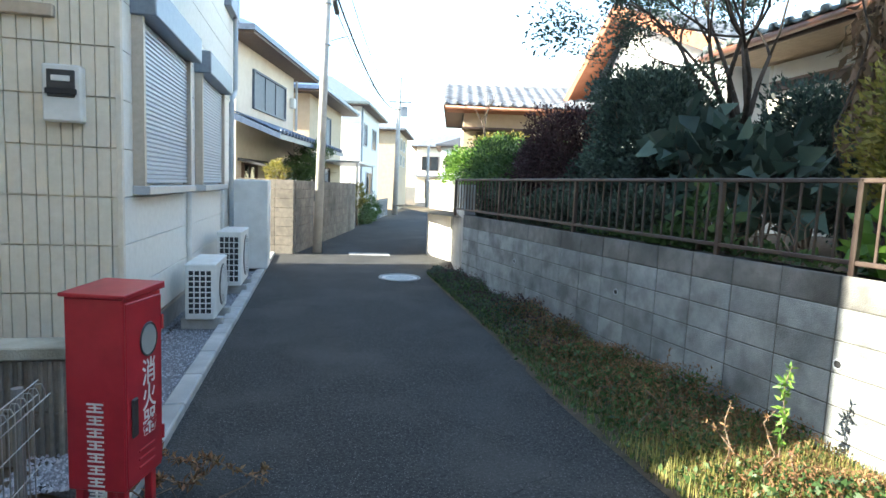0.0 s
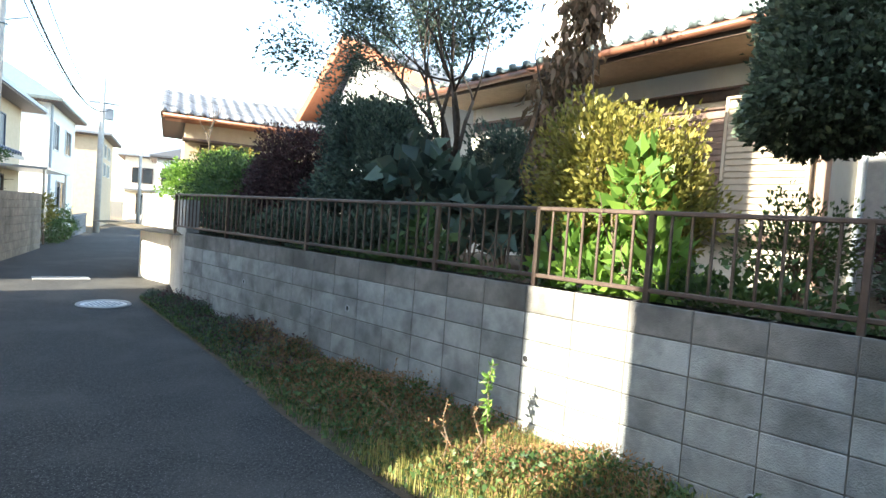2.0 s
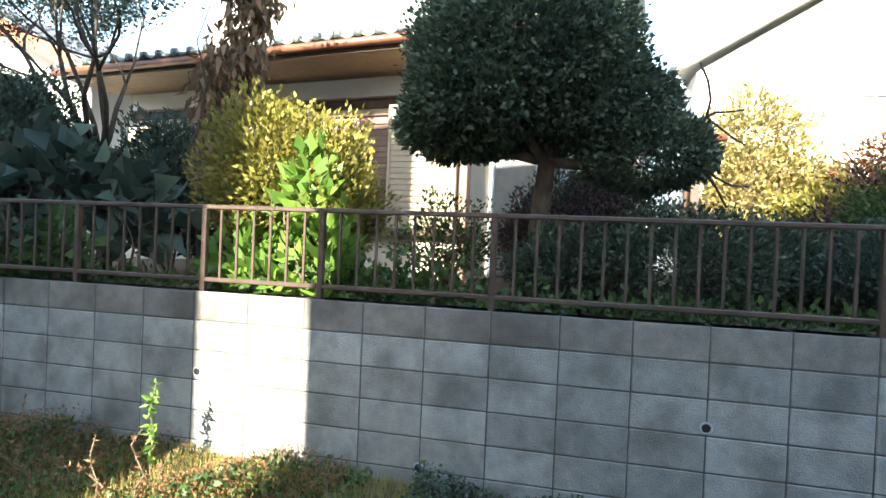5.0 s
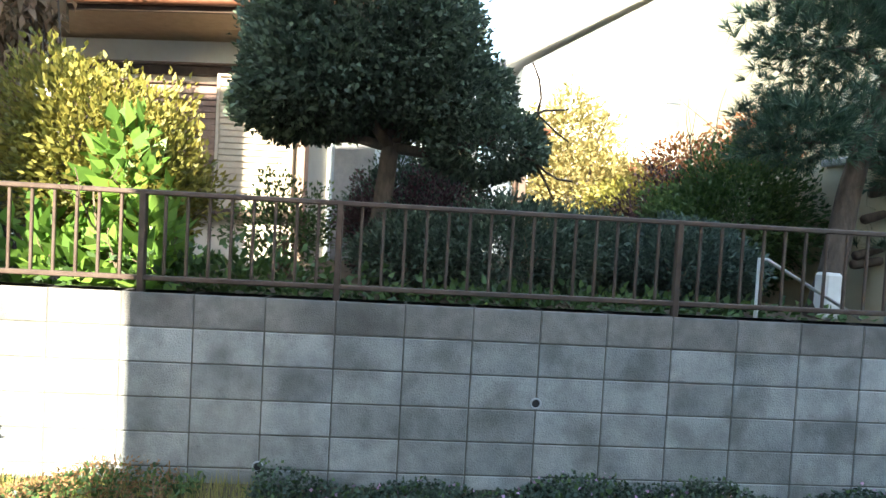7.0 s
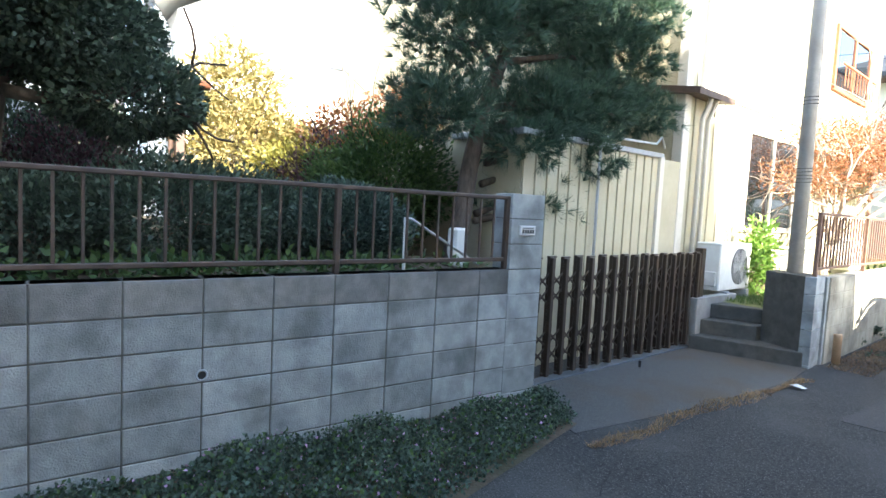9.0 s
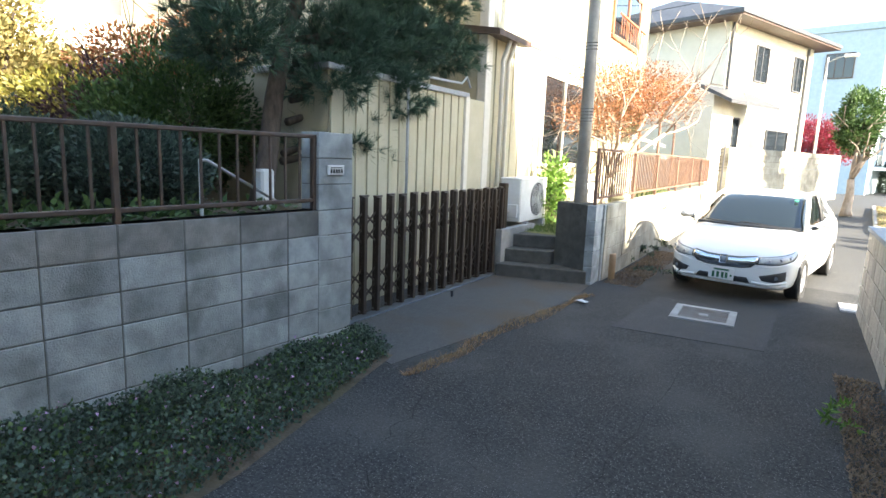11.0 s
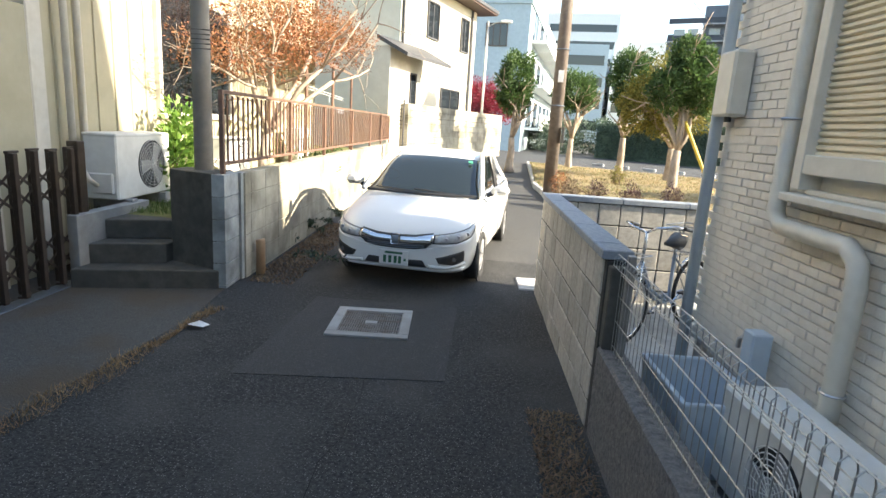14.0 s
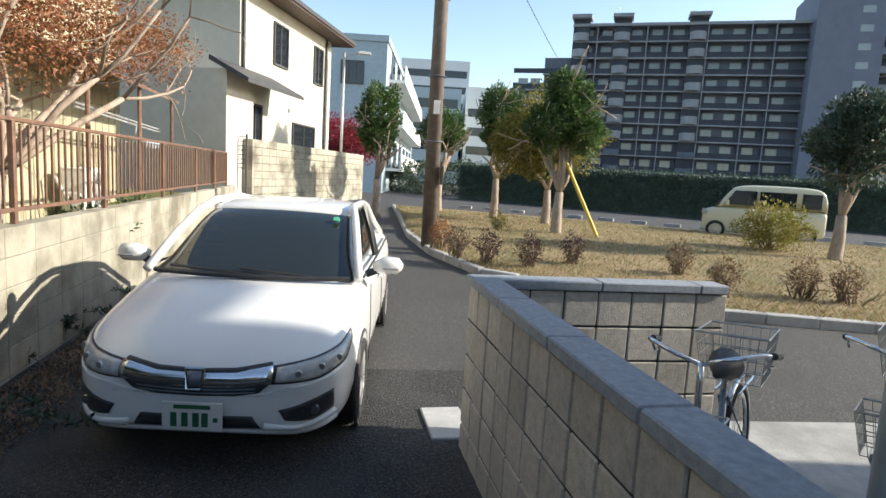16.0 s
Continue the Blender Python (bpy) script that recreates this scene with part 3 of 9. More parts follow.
vv = np.stack([np.stack([c[:, 0] + r[:, 0] * (tet[i, 0] * cs[:, 0] - tet[i, 1] * sn[:, 0]), c[:, 1] + r[:, 0] * (tet[i, 0] * sn[:, 0] + tet[i, 1] * cs[:, 0]), c[:, 2] + r[:, 0] * tet[i, 2] * 0.8], 1) for i in range(4)], 1).reshape(-1, 3)
base = np.arange(n)[:, None] * 4
ff = np.concatenate([base + np.array([[0, 1, 3]]), base + np.array([[1, 2, 3]]), base + np.array([[2, 0, 3]])])
tagged(part("gravel", fast_mesh("gravel", vv, ff, gravel_mat), gravel_mat, None, "loose pale crushed stones", kind="stuff"), "loose pale crushed gravel stones", "gravel")

# drain grate with frame
grate = thing("drain_grate", "rusty steel drain grate in a pale concrete frame", "drain grate", frame2(1.12, -6.42, -0.12) @ Matrix.Diagonal((0.94, 0.95, 1, 1)))
fr = Geo()
for a in ((-0.33, 0.33, -0.34, -0.26), (-0.33, 0.33, 0.26, 0.34), (-0.33, -0.25, -0.26, 0.26), (0.25, 0.33, -0.26, 0.26)):
    fr.cbox(*a, -0.05, 0.02, 0.004)
part("frame", fr, concrete, grate)
gb = Geo()
for i in range(26):
    x = -0.243 + 0.486 * i / 25
    gb.box(x - 0.005, x + 0.005, -0.258, 0.258, -0.03, 0.012)
for y in (-0.17, -0.06, 0.06, 0.17):
    gb.box(-0.25, 0.25, y - 0.006, y + 0.006, -0.03, 0.0105)
part("grating", gb, mat("worn_grate_steel", (0.17, 0.16, 0.145), (0.27, 0.25, 0.23), rough=0.6, metal=0.5, scale=20, stain=(0.13, 0.07, 0.04), sscale=9, samount=0.5), grate, "worn steel bars")
part("centre_plate", Geo().cbox(-0.05, 0.05, -0.03, 0.03, -0.02, 0.015, 0.003), concrete, grate)
part("pit", Geo().box(-0.26, 0.26, -0.27, 0.27, -0.049, -0.035), grille_dark, grate)

manhole = thing("manhole_cover", "round worn iron manhole cover with pale rim", "manhole", pose(2.4, 9.33, 0.0))
mg = Geo().tube((0, 0, -0.03), (0, 0, 0.014), 0.3, n=32)
part("cover", mg, steel_pale, manhole)
part("rim", Geo().ring((0, 0, 0.012), (0, 0, 1), 0.34, 0.02, 32, 4), kerb_mat, manhole)
md = Geo()
for i in range(-4, 5):
    for j in range(-4, 5):
        if i * i + j * j < 18:
            md.box(i * 0.055 - 0.015, i * 0.055 + 0.015, j * 0.055 - 0.015, j * 0.055 + 0.015, 0.012, 0.018)
part("tread", md, alu_dark, manhole, kind="stuff")
small_lid = thing("drain_cover", "flat grey concrete drain cover in the road", "drain cover", pose(2.56, 12.57, 0.0, 0, 0, -8))
part("slab", Geo().cbox(-0.45, 0.45, -0.22, 0.22, -0.03, 0.016, 0.005), concrete, small_lid)
part("slot", Geo().box(-0.3, 0.3, -0.02, 0.02, 0.014, 0.019), grille_dark, small_lid)
single("paving_slab", Geo().cbox(-0.13, 0.13, -0.22, 0.22, -0.02, 0.018, 0.006), kerb_mat, "small pale concrete slab at the wall's foot", "slab", m=pose(-0.15, -8.03, 0.0, 0, 0, 5))

# ---- block wall with railing along the garden ----
WX = 3.24
def block_wall(name, x0, y0, slope, length, rows, z0, material, top_material, thick, label, bw=0.4, bh=0.2, mortar=mortar_mat, offset=0.0, gap=0.008):
    """A wall of stack-bonded blocks with recessed joints; its face looks along local -x, it runs along local y."""
    owner = thing(name, label, "wall", frame2(x0, y0, slope), kind="structure")
    part("mortar", Geo().box(0.006, thick - 0.006, 0.0, length, z0 - 0.25, z0 + rows * bh - 0.004), mortar, owner)
    full = Geo().cbox(0, thick, gap / 2, bw - gap / 2, gap / 2, bh - gap / 2, 0.004).mesh("block")
    rest = {}
    n = math.ceil((length - offset) / bw)
    for j in range(n):
        ya = offset + j * bw
        w = min(bw, length - ya)
        if w < 0.06:
            continue
        if w < bw - 0.01:
            if round(w, 3) not in rest:
                rest[round(w, 3)] = Geo().cbox(0, thick, gap / 2, w - gap / 2, gap / 2, bh - gap / 2, 0.004).mesh("block")
            me = rest[round(w, 3)]
        else:
            me = full
        for i in range(rows):
            mt = top_material if (i == rows - 1 and top_material) else material
            ob = part("block", me, mt, owner, m=Matrix.Translation((random.uniform(-0.0015, 0.0015), ya, z0 + i * bh)))
            if mt is not material:
                ob.material_slots[0].link = "OBJECT"
                ob.material_slots[0].material = mt
    return owner


# courses: the top of the wall at 1.14, joints every 0.197 below
garden_wall = block_wall("wall_garden", WX, -3.022, 0.0, 11.68, 6, -0.04, block_mat, block_top_mat, 0.15, "grey concrete block garden wall with stained top course", bw=0.394, bh=0.197)
# weep holes with pipe ends
for y, z in ((-0.656, 0.595), (0.921, 0.173), (2.452, 0.608), (4.604, 0.64), (6.76, 0.64)):
    h = thing("weep_hole", "small round drain pipe end in the block wall", "weep hole", pose(WX, y, z))
    part("rim", Geo().ring((-0.002, 0, 0), (1, 0, 0), 0.028, 0.006, 16, 5), pipe_grey, h)
    part("bore", Geo().tube((-0.003, 0, 0), (0.03, 0, 0), 0.024, n=14), grille_dark, h)

# gate pillar
pillar = thing("gate_pillar", "grey concrete block gate pillar with a nameplate", "pillar", pose(WX, -3.272, 0.02))
pb = Geo().cbox(-0.004, 0.2, 0.003, 0.357, 0.003, 0.197, 0.004).mesh("block")
part("mortar", Geo().box(0.002, 0.194, 0.008, 0.352, -0.2, 1.713), mortar_mat, pillar)
for i in range(9):
    part("block", pb, block_mat, pillar, m=Matrix.Translation((random.uniform(-0.002, 0.002), 0, -0.085 + 0.2 * i)))
plate = thing("nameplate", "small white nameplate with dark writing on the pillar", "nameplate", pose(WX - 0.012, -3.082, 1.446))
part("plate", Geo().cbox(-0.008, 0.008, -0.085, 0.085, -0.038, 0.038, 0.004), lettering_white, plate)
pw = Geo()
for i in range(5):
    pw.box(-0.011, -0.009, 0.062 - i * 0.027, 0.045 - i * 0.027, -0.022, 0.008)
pw.box(-0.011, -0.009, -0.06, 0.06, 0.016, 0.022)
part("writing", pw, lettering_black, plate)

# bronze railing on the wall: bays between posts
def rail_bay(owner, ya, yb, x, zt, zb, bars):
    part("top_rail", Geo().cbox(x - 0.02, x + 0.02, yb, ya, zt - 0.03, zt, 0.006), rail_mat, owner)
    part("bottom_rail", Geo().cbox(x - 0.016, x + 0.016, yb, ya, zb - 0.03, zb, 0.005), rail_mat, owner)
    for i in range(1, bars):
        y = ya + (yb - ya) * i / bars
        part("bar", bar_mesh, rail_mat, owner, m=Matrix.Translation((x, y, zb)))


bar_mesh = Geo().cbox(-0.008, 0.008, -0.0085, 0.0085, -0.01, 0.455, 0.003).mesh("bar")
post_mesh = Geo().cbox(-0.02, 0.02, -0.018, 0.018, -0.13, 0.48, 0.004).mesh("post")
railing = thing("wall_railing", "dark bronze metal railing with thin upright bars on the wall", "railing")
RX = WX + 0.04
posts_y = [9.15, 7.4, 5.47, 3.48, 2.46, 1.62, 0.53, -1.465, -2.9]
for y in posts_y:
    part("post", post_mesh, rail_mat, railing, m=Matrix.Translation((RX, y, 1.23)))
for a, b in zip(posts_y, posts_y[1:]):
    rail_bay(railing, a, b, RX, 1.71, 1.23, max(2, round((a - b) / 0.125)))

# raised garden behind the wall
sheet("garden_soil", [-3.1, -2, 0, 2, 4, 6, 8, 10.5, 14], lambda y: [WX + 0.14, 3.8, 4.6, 5.6, 6.8, 9.0, 14], lambda x, y: 1.05 + 0.05 * math.sin(x * 3 + y * 2), soil,
      "dark garden soil behind the wall", "ground")

# white rendered wall end beyond the garden wall
ww = thing("wall_grey", "grey rendered wall joining the block wall", "wall", frame2(3.28, 8.68, 0.3), kind="structure")
part("render", Geo().cbox(-0.02, 0.16, 0.0, 2.95, -0.2, 1.62, 0.01), concrete, ww)
ww = thing("wall_white", "short white rendered wall, sunlit, stained at the foot", "wall", frame2(4.1, 11.46, -0.09), kind="structure")
part("face", Geo().cbox(-0.04, 0.14, 0, 1.3, -0.2, 1.69, 0.012), white_wall, ww)
part("cap", Geo().cbox(-0.06, 0.16, -0.01, 1.32, 1.69, 1.72, 0.008), white_wall, ww)

# ---- folding gate, steps, east side wall ----
gate = thing("folding_gate", "dark bronze accordion folding gate, closed", "gate", frame2(3.62, -3.42, -0.083))
gl = -3.38
npan = 16
slat = Geo().cbox(-0.022, 0.022, -0.022, 0.022, 0.05, 1.17, 0.004).mesh("upright")
cap_bar = Geo().cbox(-0.018, 0.018, -0.024, 0.105, 1.165, 1.185, 0.004).mesh("top_cap")
lat = Geo().cbox(-0.004, 0.004, -0.011, 0.011, -0.135, 0.135, 0.002).mesh("lattice_bar")
for i in range(npan):
    y = -0.16 + (gl + 0.3) * i / (npan - 1)
    for q, xo in ((0, -0.05), (1, 0.045)):
        part("upright", slat, gate_mat, gate, m=pose(xo, y - 0.082 * q, 0.01 * (i % 2)))
    part("top_cap", cap_bar, gate_mat, gate, m=pose(0, y - 0.082, 0.01 * (i % 2), 0, 0, 8))
    part("foot_cap", cap_bar, gate_mat, gate, m=pose(0, y - 0.082, 0.01 * (i % 2) - 1.12, 0, 0, 8))
    if i < npan - 1:
        yy = y - 0.04 + (gl + 0.3) / (npan - 1) / 2
        for zc in (0.24, 0.4, 0.8, 0.95):
            for sgn in (-1, 1):
                part("lattice_bar", lat, gate_mat, gate, m=pose(sgn * 0.01, yy, zc, sgn * 52, 0, 0))
for k, zt in ((0, 1.18), (1, 1.24)):
    y = (0.0, gl)[k]
    part("end_post", Geo().cbox(-0.05, 0.05, y - 0.05, y + 0.05, 0.0, zt, 0.006), gate_tan if k == 0 else gate_mat, gate)
part("latch", Geo().cbox(-0.09, -0.04, -0.1, -0.02, 0.72, 0.88, 0.008), gate_mat, gate)
part("pull_handle", Geo().path([(-0.06, -0.13, 0.66), (-0.11, -0.13, 0.7), (-0.11, -0.13, 0.86), (-0.06, -0.13, 0.9)], 0.01), gate_mat, gate)
part("floor_track", Geo().box(-0.06, 0.06, gl, 0, 0.0, 0.016), alu_dark, gate)
single("gate_stop", Geo().tube((0, 0, 0), (0, 0, 0.07), 0.014, 0.018, 10), plastic_dark, "small black rubber gate stop on the drive", "gate stop", m=pose(3.5, -5.1, 0.014))

# three concrete steps between the gate and the wall's corner
steps = thing("garden_steps", "three dark concrete steps up to a small lawn", "steps", kind="structure")
step_polys = [
    [(3.8, -6.5), (2.66, -6.88), (2.72, -7.3), (3.9, -7.3)],
    [(3.8, -6.72), (3.22, -6.98), (3.22, -7.5), (3.9, -7.5)],
    [(3.83, -6.96), (3.26, -7.2), (3.26, -7.7), (3.93, -7.7)],
]
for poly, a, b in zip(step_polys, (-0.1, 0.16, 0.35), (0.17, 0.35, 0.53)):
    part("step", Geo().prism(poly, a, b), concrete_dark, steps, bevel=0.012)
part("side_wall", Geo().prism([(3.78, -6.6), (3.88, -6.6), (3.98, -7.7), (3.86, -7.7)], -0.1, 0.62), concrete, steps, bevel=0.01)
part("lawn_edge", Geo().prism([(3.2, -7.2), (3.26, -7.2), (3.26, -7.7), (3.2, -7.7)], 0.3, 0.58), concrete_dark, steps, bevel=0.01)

block_wall("wall_east", 2.62, -17.9, -0.09, 10.95, 6, -0.18, block_warm, None, 0.15, "warm grey concrete block wall, weathered, partly sunlit", bw=0.4, mortar=mortar_pale, gap=0.006).matrix_world = \
    Matrix.Translation((2.6, -7.3, 0)) @ Matrix.Rotation(-math.atan(-0.09), 4, "Z") @ Matrix.Translation((0, -10.95, 0))
# the return has a darker concrete colour than the blocks on its street face
corner = thing("wall_corner", "dark return of the block wall beside the steps", "wall", kind="structure")
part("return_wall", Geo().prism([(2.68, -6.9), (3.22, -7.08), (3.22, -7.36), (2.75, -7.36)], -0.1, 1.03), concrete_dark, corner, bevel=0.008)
cb = Geo().cbox(-0.005, 0.11, -0.2, 0.197, 0.003, 0.197, 0.004).mesh("block")
for i in range(6):
    part("block", cb, block_mat, corner, m=pose(2.625, -7.1, -0.17 + 0.2 * i, 0, 0, 7))
part("joint_fill", Geo().prism([(2.622, -7.4), (2.74, -7.4), (2.74, -7.24), (2.612, -7.24)], -0.1, 1.02), block_mat, corner)
single("drain_pipe_stub", Geo().path([(2.545, -7.5, 0), (2.545, -7.5, 0.33), (2.55, -7.5, 0.35)], 0.045, 10), mat("clay_pipe", (0.35, 0.22, 0.13), (0.45, 0.3, 0.18), rough=0.8), "old clay pipe stub at the foot of the wall", "pipe", smooth=True)

# lawn behind the east wall
sheet("east_lawn", [-19, -15, -12, -9, -7.3], lambda y: [2.72 - 0.09 * (y + 7.3), 3.4 - 0.09 * (y + 7.3), 4.2 - 0.09 * (y + 7.3), 5.4 - 0.09 * (y + 7.3)], lambda x, y: 0.53 + max(0, -y - 8.2) * 0.02, mat("moss_lawn", (0.1, 0.12, 0.03), (0.2, 0.19, 0.06), rough=0.95, scale=9, bump=0.8, bscale=70),
      "mossy patch of lawn behind the wall", "ground")

# railing on the east wall
er = thing("east_railing", "rusty brown metal railing on the block wall", "railing", frame2(2.66, -7.0, -0.09))
bar2 = Geo().cbox(-0.008, 0.008, -0.008, 0.008, 0.0, 0.58, 0.002).mesh("bar")
rust = mat("rusty_rail", (0.16, 0.09, 0.065), (0.25, 0.15, 0.11), rough=0.6, metal=0.2, scale=14, stain=(0.3, 0.16, 0.09), sscale=5, samount=0.5)
ers = [0.0, -1.95, -3.6, -5.65, -7.6, -9.2, -10.6]
for y in ers:
    part("post", Geo().cbox(-0.02, 0.02, y - 0.02, y + 0.02, 1.0, 1.75, 0.004), rust, er)
for a, b in zip(ers, ers[1:]):
    part("top_rail", Geo().cbox(-0.018, 0.018, b, a, 1.72, 1.75, 0.004), rust, er)
    part("bottom_rail", Geo().cbox(-0.015, 0.015, b, a, 1.1, 1.13, 0.004), rust, er)
    k = round((a - b) / 0.12)
    for i in range(1, k):
        part("bar", bar2, rust, er, m=Matrix.Translation((0, a + (b - a) * i / k, 1.13)))

# thin pole on the corner
ep = thing("utility_pole", "pale concrete utility pole with a wire band on the wall corner", "utility pole", pose(2.96, -7.22, 0))
part("shaft", Geo().tube((0, 0, 0.4), (0, 0.02, 9.5), 0.085, 0.06, 20), pole_concrete, ep, smooth=True)
for z in (2.1, 2.14, 2.18, 2.22, 2.26, 3.0, 3.04, 3.08):
    part("band", Geo().ring((0, 0, z), (0, 0.1, 1), 0.08, 0.006, 18, 5), cable_mat, ep)

# ---- block fence and wire fence of the brick house ----
FS = -0.083
ff_m = Matrix.Translation((-0.19, -7.75, 0)) @ Matrix.Rotation(-math.atan(FS), 4, "Z")
def split_wall(name, m, length, label, flip=False):
    """Split-face block fence with slate-blue cap stones."""
    owner = thing(name, label, "wall", m, kind="structure")
    part("mortar", Geo().box(0.008, 0.112, 0, length, -0.2, 0.945), joint_dark, owner)
    bme = Geo().cbox(0, 0.12, 0.004, 0.194, 0.004, 0.194, 0.006).mesh("block")
    cme = Geo().cbox(-0.02, 0.14, 0.003, 0.597, 0, 0.05, 0.006).mesh("cap")
    k = 0
    y = 0.0
    while y < length - 0.05:
        w = min(0.198, length - y)
        me = bme if w > 0.19 else Geo().cbox(0, 0.12, 0.004, w - 0.004, 0.004, 0.196, 0.006).mesh("block")
        for i in range(6):
            part("block", me, split_block, owner, m=Matrix.Translation((random.uniform(-0.003, 0.003), y, -0.25 + 0.2 * i)))
        y += 0.198
    y = 0.0
    while y < length - 0.05:
        w = min(0.6, length - y)
        me = cme if w > 0.58 else Geo().cbox(-0.02, 0.14, 0.003, w - 0.003, 0, 0.05, 0.006).mesh("cap")
        part("cap_stone", me, cap_stone, owner, m=Matrix.Translation((0, y, 0.952)))
        y += 0.6
    return owner


split_wall("wall_fence_long", ff_m @ Matrix.Translation((-0.12, 0, 0)), 2.62, "split-face block fence with blue-grey cap stones")
split_wall("wall_fence_short", Matrix.Translation((-0.31, -7.62, 0)) @ Matrix.Rotation(radians(93.4), 4, "Z") @ Matrix.Translation((-0.12, 0.0, 0)), 1.38, "short split-face block fence beside the parked bicycle")
END_Y = -5.12
base_m = Matrix.Translation((-0.41, END_Y, 0)) @ Matrix.Rotation(-math.atan(FS), 4, "Z")
wf = thing("wire_fence", "galvanised wire mesh fence with looped top on a rough block base", "fence", base_m)
FL = 7.3
part("base", Geo().cbox(-0.13, 0, 0, FL, -0.1, 0.5, 0.012), rough_base, wf, "rough dark rendered base")
part("end_pier", Geo().cbox(-0.13, -0.01, -0.01, 0.06, 0.5, 0.93, 0.006), concrete_dark, wf)
mesh_g = Geo()
for i in range(int(FL / 0.05)):
    y = 0.06 + 0.05 * i
    mesh_g.path([(-0.06, y, 0.5), (-0.06, y, 0.97), (-0.055, y, 0.992), (-0.035, y, 1.0), (-0.02, y, 0.985), (-0.02, y, 0.945)], 0.0022, 4)
for z in (0.53, 0.66, 0.79, 0.9, 0.945):
    mesh_g.tube((-0.06, 0.05, z), (-0.06, FL, z), 0.0026, n=4)
mesh_g.tube((-0.02, 0.05, 0.945), (-0.02, FL, 0.945), 0.0026, n=4)
mesh_g.tube((-0.04, 0.05, 1.0), (-0.04, FL, 1.0), 0.0026, n=4)
part("wire_mesh", mesh_g, wire_mat, wf)
for y in (0.12, 1.95, 3.85, 5.75):
    part("post", Geo().cbox(-0.105, -0.068, y - 0.02, y + 0.02, 0.45, 1.01, 0.004), fence_grey, wf)

# ---- cream house with roller shutters (north-west) ----
SK = 0.116
ch = thing("cream_house", "two-storey house in ribbed cream siding with closed roller shutters", "house", frame2(-0.97, 5.0, SK))
CL, CD, CH = 6.05, 8.0, 6.3
part("foundation", Geo().box(-CD + 0.03, -0.03, 0.03, CL - 0.03, -0.1, 0.28), concrete, ch)
part("core", Geo().box(-CD + 0.02, -0.02, 0.02, CL - 0.02, 0.24, CH), siding_cream, ch)
part("drip_edge", Geo().box(-CD - 0.008, 0.008, -0.008, CL, 0.235, 0.262), alu_tan, ch)
# south face: ribbed panels, each course one panel
rib = Geo()
x = 0.0
rr = random.Random(3)
pw_, ph_ = 3.03, 0.365
rib_profile = []
while x < CD - 0.06:
    w = rr.choice((0.055, 0.07, 0.085))
    rib_profile.append((x, min(CD, x + w)))
    x += w + 0.008
for k in range(16):
    z0 = 0.275 + k * ph_
    g = Geo()
    for i, (a, b) in enumerate(rib_profile):
        d = 0.012 if (i * 7 + k) % 3 else 0.017
        g.box(-b, -a, -d, 0.018, z0 + 0.006, z0 + ph_ - 0.006)
    part("siding_panel", g, siding_cream, ch)
# east face: smooth panels with fine ribs low down
for k in range(16):
    z0 = 0.275 + k * ph_
    for j in range(2):
        a, b = j * 3.03, min(CL, (j + 1) * 3.03)
        part("siding_panel", Geo().cbox(-0.018, 0.012, a + 0.002, b - 0.002, z0 + 0.003, z0 + ph_ - 0.003, 0.003), siding_white, ch)
part("corner_trim", Geo().cbox(-0.02, 0.02, -0.02, 0.03, 0.27, CH, 0.004), siding_cream, ch)


def shutter_window(owner, y0, y1, z0, z1):
    """Roller shutter with side guides, hood box and sill; on the plane x = 0, looking along +x."""
    w = thing_part("shutter_window", owner)
    sl = Geo()
    n = int((z1 - z0) / 0.038)
    for i in range(n):
        z = z0 + i * 0.038
        sl.add([(0.05, y0, z), (0.062, y0, z + 0.009), (0.062, y0, z + 0.026), (0.05, y0, z + 0.035), (0.05, y1, z), (0.062, y1, z + 0.009), (0.062, y1, z + 0.026), (0.05, y1, z + 0.035)],
               [(0, 4, 5, 1), (1, 5, 6, 2), (2, 6, 7, 3)])
    part("slats", sl, shutter_blue, w)
    part("backing", Geo().box(0.0, 0.048, y0, y1, z0, z1), alu_dark, w)
    part("guide", Geo().cbox(0.0, 0.1, y0 - 0.055, y0, z0 - 0.06, z1, 0.004), alu_tan, w)
    part("guide", Geo().cbox(0.0, 0.1, y1, y1 + 0.055, z0 - 0.06, z1, 0.004), alu_tan, w)
    part("hood", Geo().cbox(0.0, 0.2, y0 - 0.08, y1 + 0.08, z1, z1 + 0.26, 0.01), alu_dark, w)
    part("sill", Geo().cbox(0.0, 0.14, y0 - 0.07, y1 + 0.07, z0 - 0.09, z0 - 0.02, 0.006), alu, w)


def thing_part(name, parent, m=None):
    ob = new(name)
    ob.parent = parent
    if m is not None:
        ob.matrix_local = m
    return ob


shutter_window(ch, 0.32, 2.0, 1.48, 2.78)
shutter_window(ch, 2.72, 4.35, 1.48, 2.78)
for y, z0, z1 in ((2.22, 0.25, 2.72), (4.6, 0.25, 2.72)):
    part("cable_duct", Geo().cbox(0.01, 0.06, y - 0.03, y + 0.03, z0, z1, 0.012), plastic_white, ch)
dp = Geo().path([(0.11, 5.0, 0.1), (0.11, 5.0, 2.75), (0.11, 5.05, 2.83), (0.09, 5.5, 2.95), (0.09, 5.6, 3.05), (0.09, 5.6, 6.2)], 0.04, 10)
part("downpipe", dp, pipe_grey, ch, smooth=True)
part("eaves", Geo().box(-CD - 0.4, 0.45, -0.4, CL + 0.3, CH, CH + 0.18), wall_white, ch)
